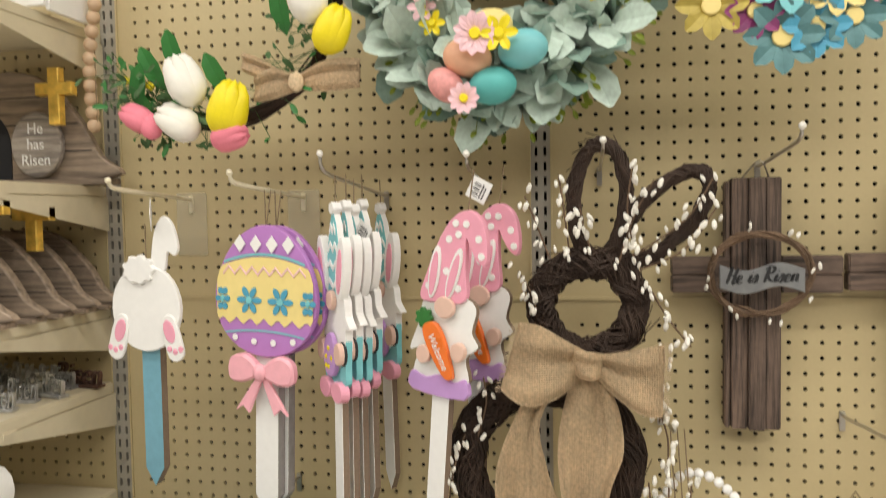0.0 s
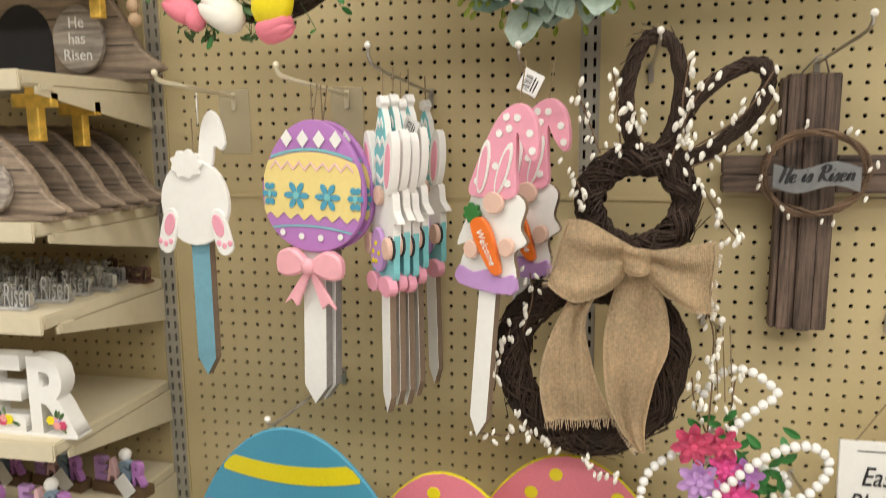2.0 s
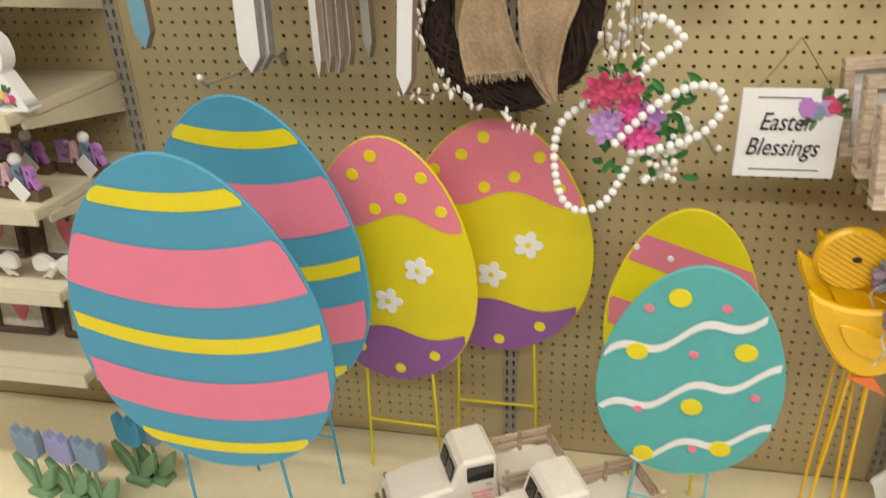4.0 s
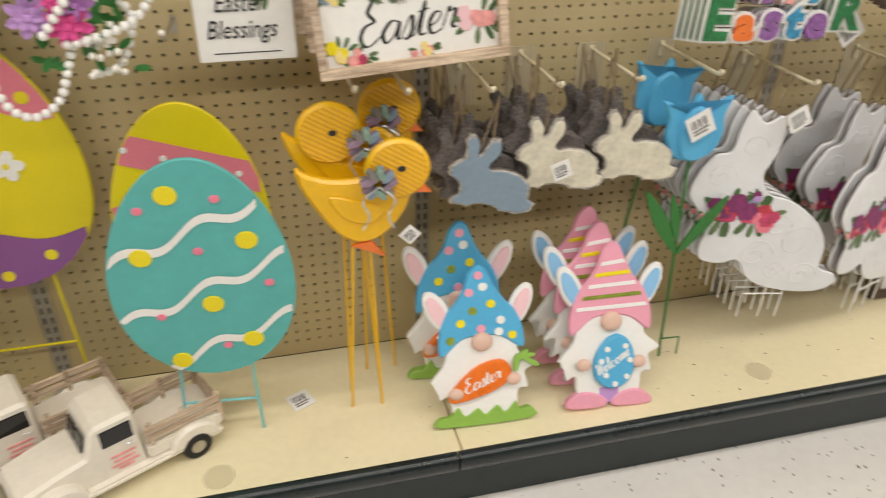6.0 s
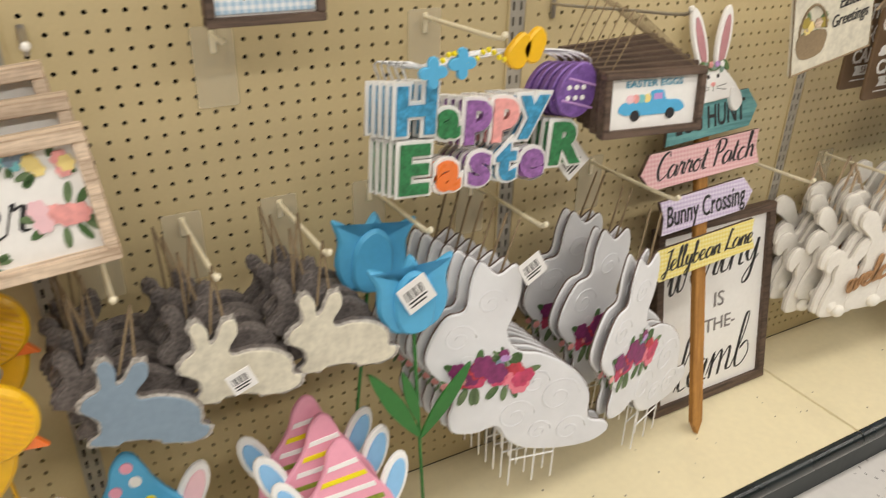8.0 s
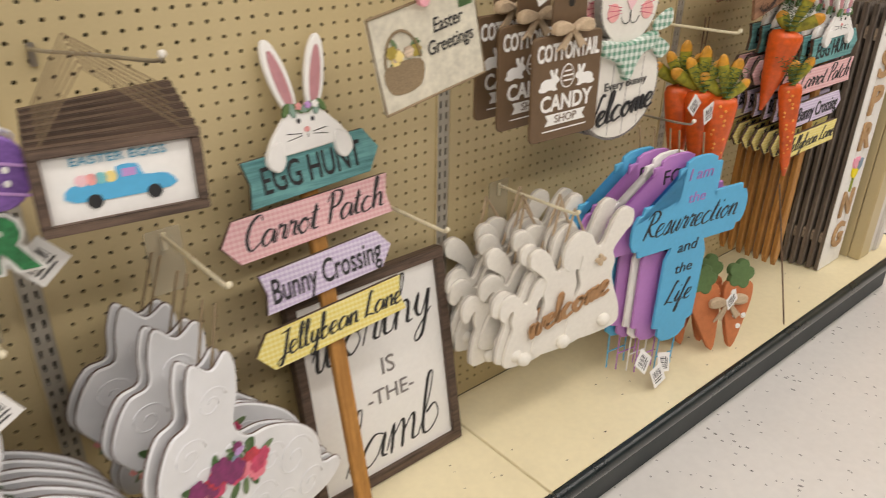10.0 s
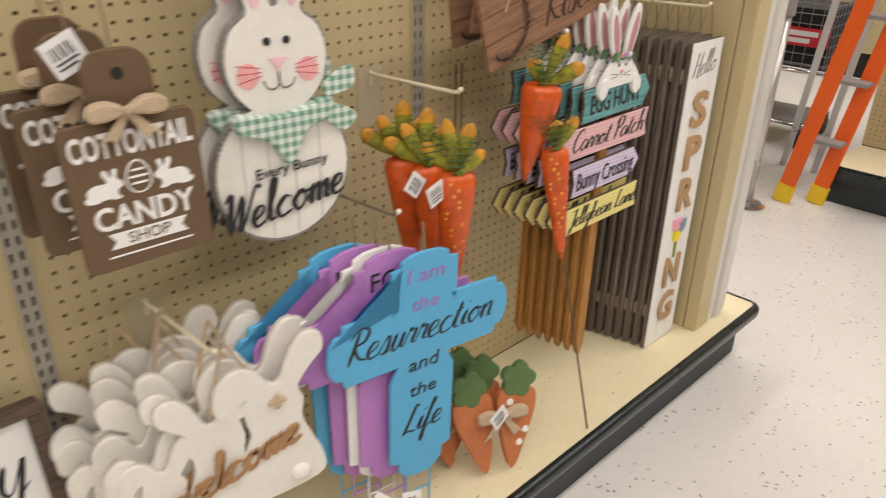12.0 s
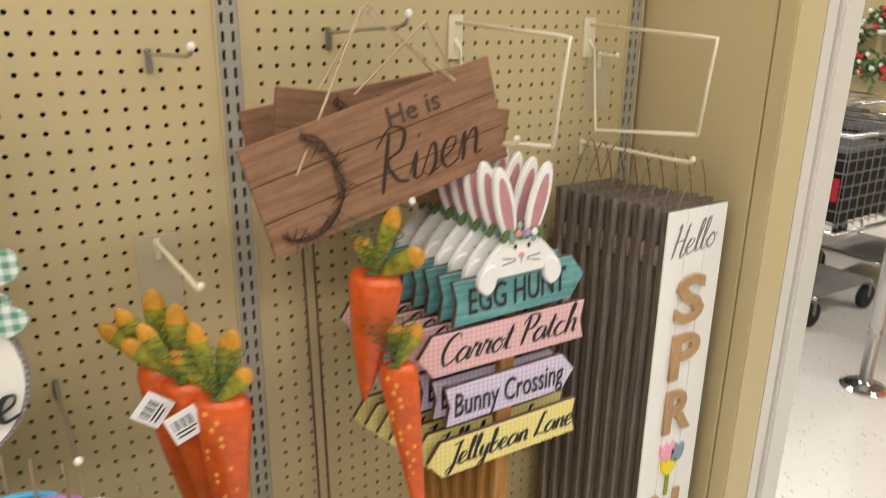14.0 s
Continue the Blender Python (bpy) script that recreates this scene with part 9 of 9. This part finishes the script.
def cart(m):
    t = thing("shopping_cart", "chrome wire shopping cart with a dark basket and red sign", "shopping cart", m, "parked shopping carts")
    bm = bmesh.new()
    for k in range(7):
        z = 0.50 + 0.055 * k
        tube(bm, [(-0.25, -0.40, z), (0.25, -0.40, z), (0.25, 0.40, z), (-0.25, 0.40, z)], 0.003, 4, True)
    for k in range(14):
        y = -0.39 + 0.06 * k
        for x in (-0.25, 0.25):
            tube(bm, [(x, y, 0.48), (x, y, 0.86)], 0.0022, 4)
    for k in range(9):
        x = -0.24 + 0.06 * k
        for y in (-0.40, 0.40):
            tube(bm, [(x, y, 0.48), (x, y, 0.86)], 0.0022, 4)
        tube(bm, [(x, -0.40, 0.49), (x, 0.40, 0.49)], 0.0022, 4)
    part("basket", bm, GREYBACK, t)
    part("liner", boxed(-0.24, 0.24, -0.39, 0.39, 0.50, 0.80, bevel=0.01), TYRE, t)
    for z in (0.88, 0.46):
        part("rim", rod([(-0.26, -0.41, z), (0.26, -0.41, z), (0.26, 0.41, z), (-0.26, 0.41, z)], 0.011, 8, closed=True), CHROME, t, smooth=True)
    for y0 in (-0.39, 0.01):
        sg = part("sign", boxed(-0.268, -0.262, y0, y0 + 0.37, 0.60, 0.70, bevel=0.002), RED, t, "red sign with white bars")
        part("sign_bar", boxed(-0.2705, -0.2685, y0 + 0.06, y0 + 0.31, 0.655, 0.683), WHITE, sg)
        part("sign_bar", boxed(-0.2705, -0.2685, y0 + 0.10, y0 + 0.27, 0.617, 0.643), WHITE, sg)
    for s in (-1, 1):
        part("side_tube", rod([(s * 0.22, 0.38, 0.46), (s * 0.22, 0.34, 0.14), (s * 0.22, -0.36, 0.14)], 0.011, 7), CHROME, t, smooth=True)
        for y in (-0.34, 0.34):
            w = part("wheel", lathe([(0.02, -0.014), (0.058, -0.014), (0.06, 0.0), (0.058, 0.014), (0.02, 0.014)], 18, "Y"), TYRE, t)
            w.location = (s * 0.22, y, 0.06)
            part("fork", boxed(s * 0.22 - 0.006, s * 0.22 + 0.006, y - 0.022, y + 0.022, 0.06, 0.15, bevel=0.002), GREYBACK, t)
    part("lower_rack", boxed(-0.21, 0.21, -0.36, 0.34, 0.14, 0.155, bevel=0.003), GREYBACK, t)
    return t


ct = cart(pose(6.58, 1.00, 0, 0, 0, 0))
copy_thing(ct, pose(7.30, 0.75, 0, 0, 0, 3))
copy_thing(ct, pose(7.60, 1.75, 0, 0, 0, -4))

wr = thing("red_berry_wreath", "green wreath with red and white berries on pegboard", "wreath", pose(9.36, 2.20, 1.10, 0, 0, -90))
rnd = random.Random(17)
lv, rbm, wbm = bmesh.new(), bmesh.new(), bmesh.new()
for i in range(260):
    a, r = rnd.uniform(0, 6.28), rnd.gauss(0.2, 0.05)
    leaf(lv, (r * math.cos(a), rnd.uniform(-0.06, 0), r * math.sin(a)), (rnd.uniform(-1, 1), -0.5, rnd.uniform(-1, 1)), 0.07, 0.03, (0, -1, 0))
    if i % 4 == 0:
        ball(rbm if i % 8 else wbm, (r * math.cos(a + 1), -0.07, r * math.sin(a + 1)), 0.018, 6, 5)
fluff("leaves", lv, OLIVE, wr), fluff("red_berries", rbm, RED, wr, smooth=True), fluff("white_berries", wbm, BUD, wr, smooth=True)

# worn marks and crumbs on the deck
mk = thing("deck_crumbs", "small dark crumbs and scuffs on the cream deck", "debris", pose(0, 0, 0.1966), kind="stuff")
rnd = random.Random(23)
bm = bmesh.new()
for i in range(70):
    x, y = rnd.uniform(0.9, 4.2), rnd.uniform(-0.36, -0.16)
    r = rnd.uniform(0.0008, 0.0028)
    ball(bm, (x, y, 0.0004), r, 5, 4, (1, 1, 0.4))
part("crumbs", bm, TWIG, mk)
for x, y in ((1.945, -0.30), (0.735, -0.335)):
    ring = thing("deck_sticker", "faint round clear sticker on the deck", "sticker", pose(x, y, 0.1965), "round deck stickers")
    part("disc", lathe([(0.030, 0.0), (0.030, 0.0006)], 28), PLATE, ring)
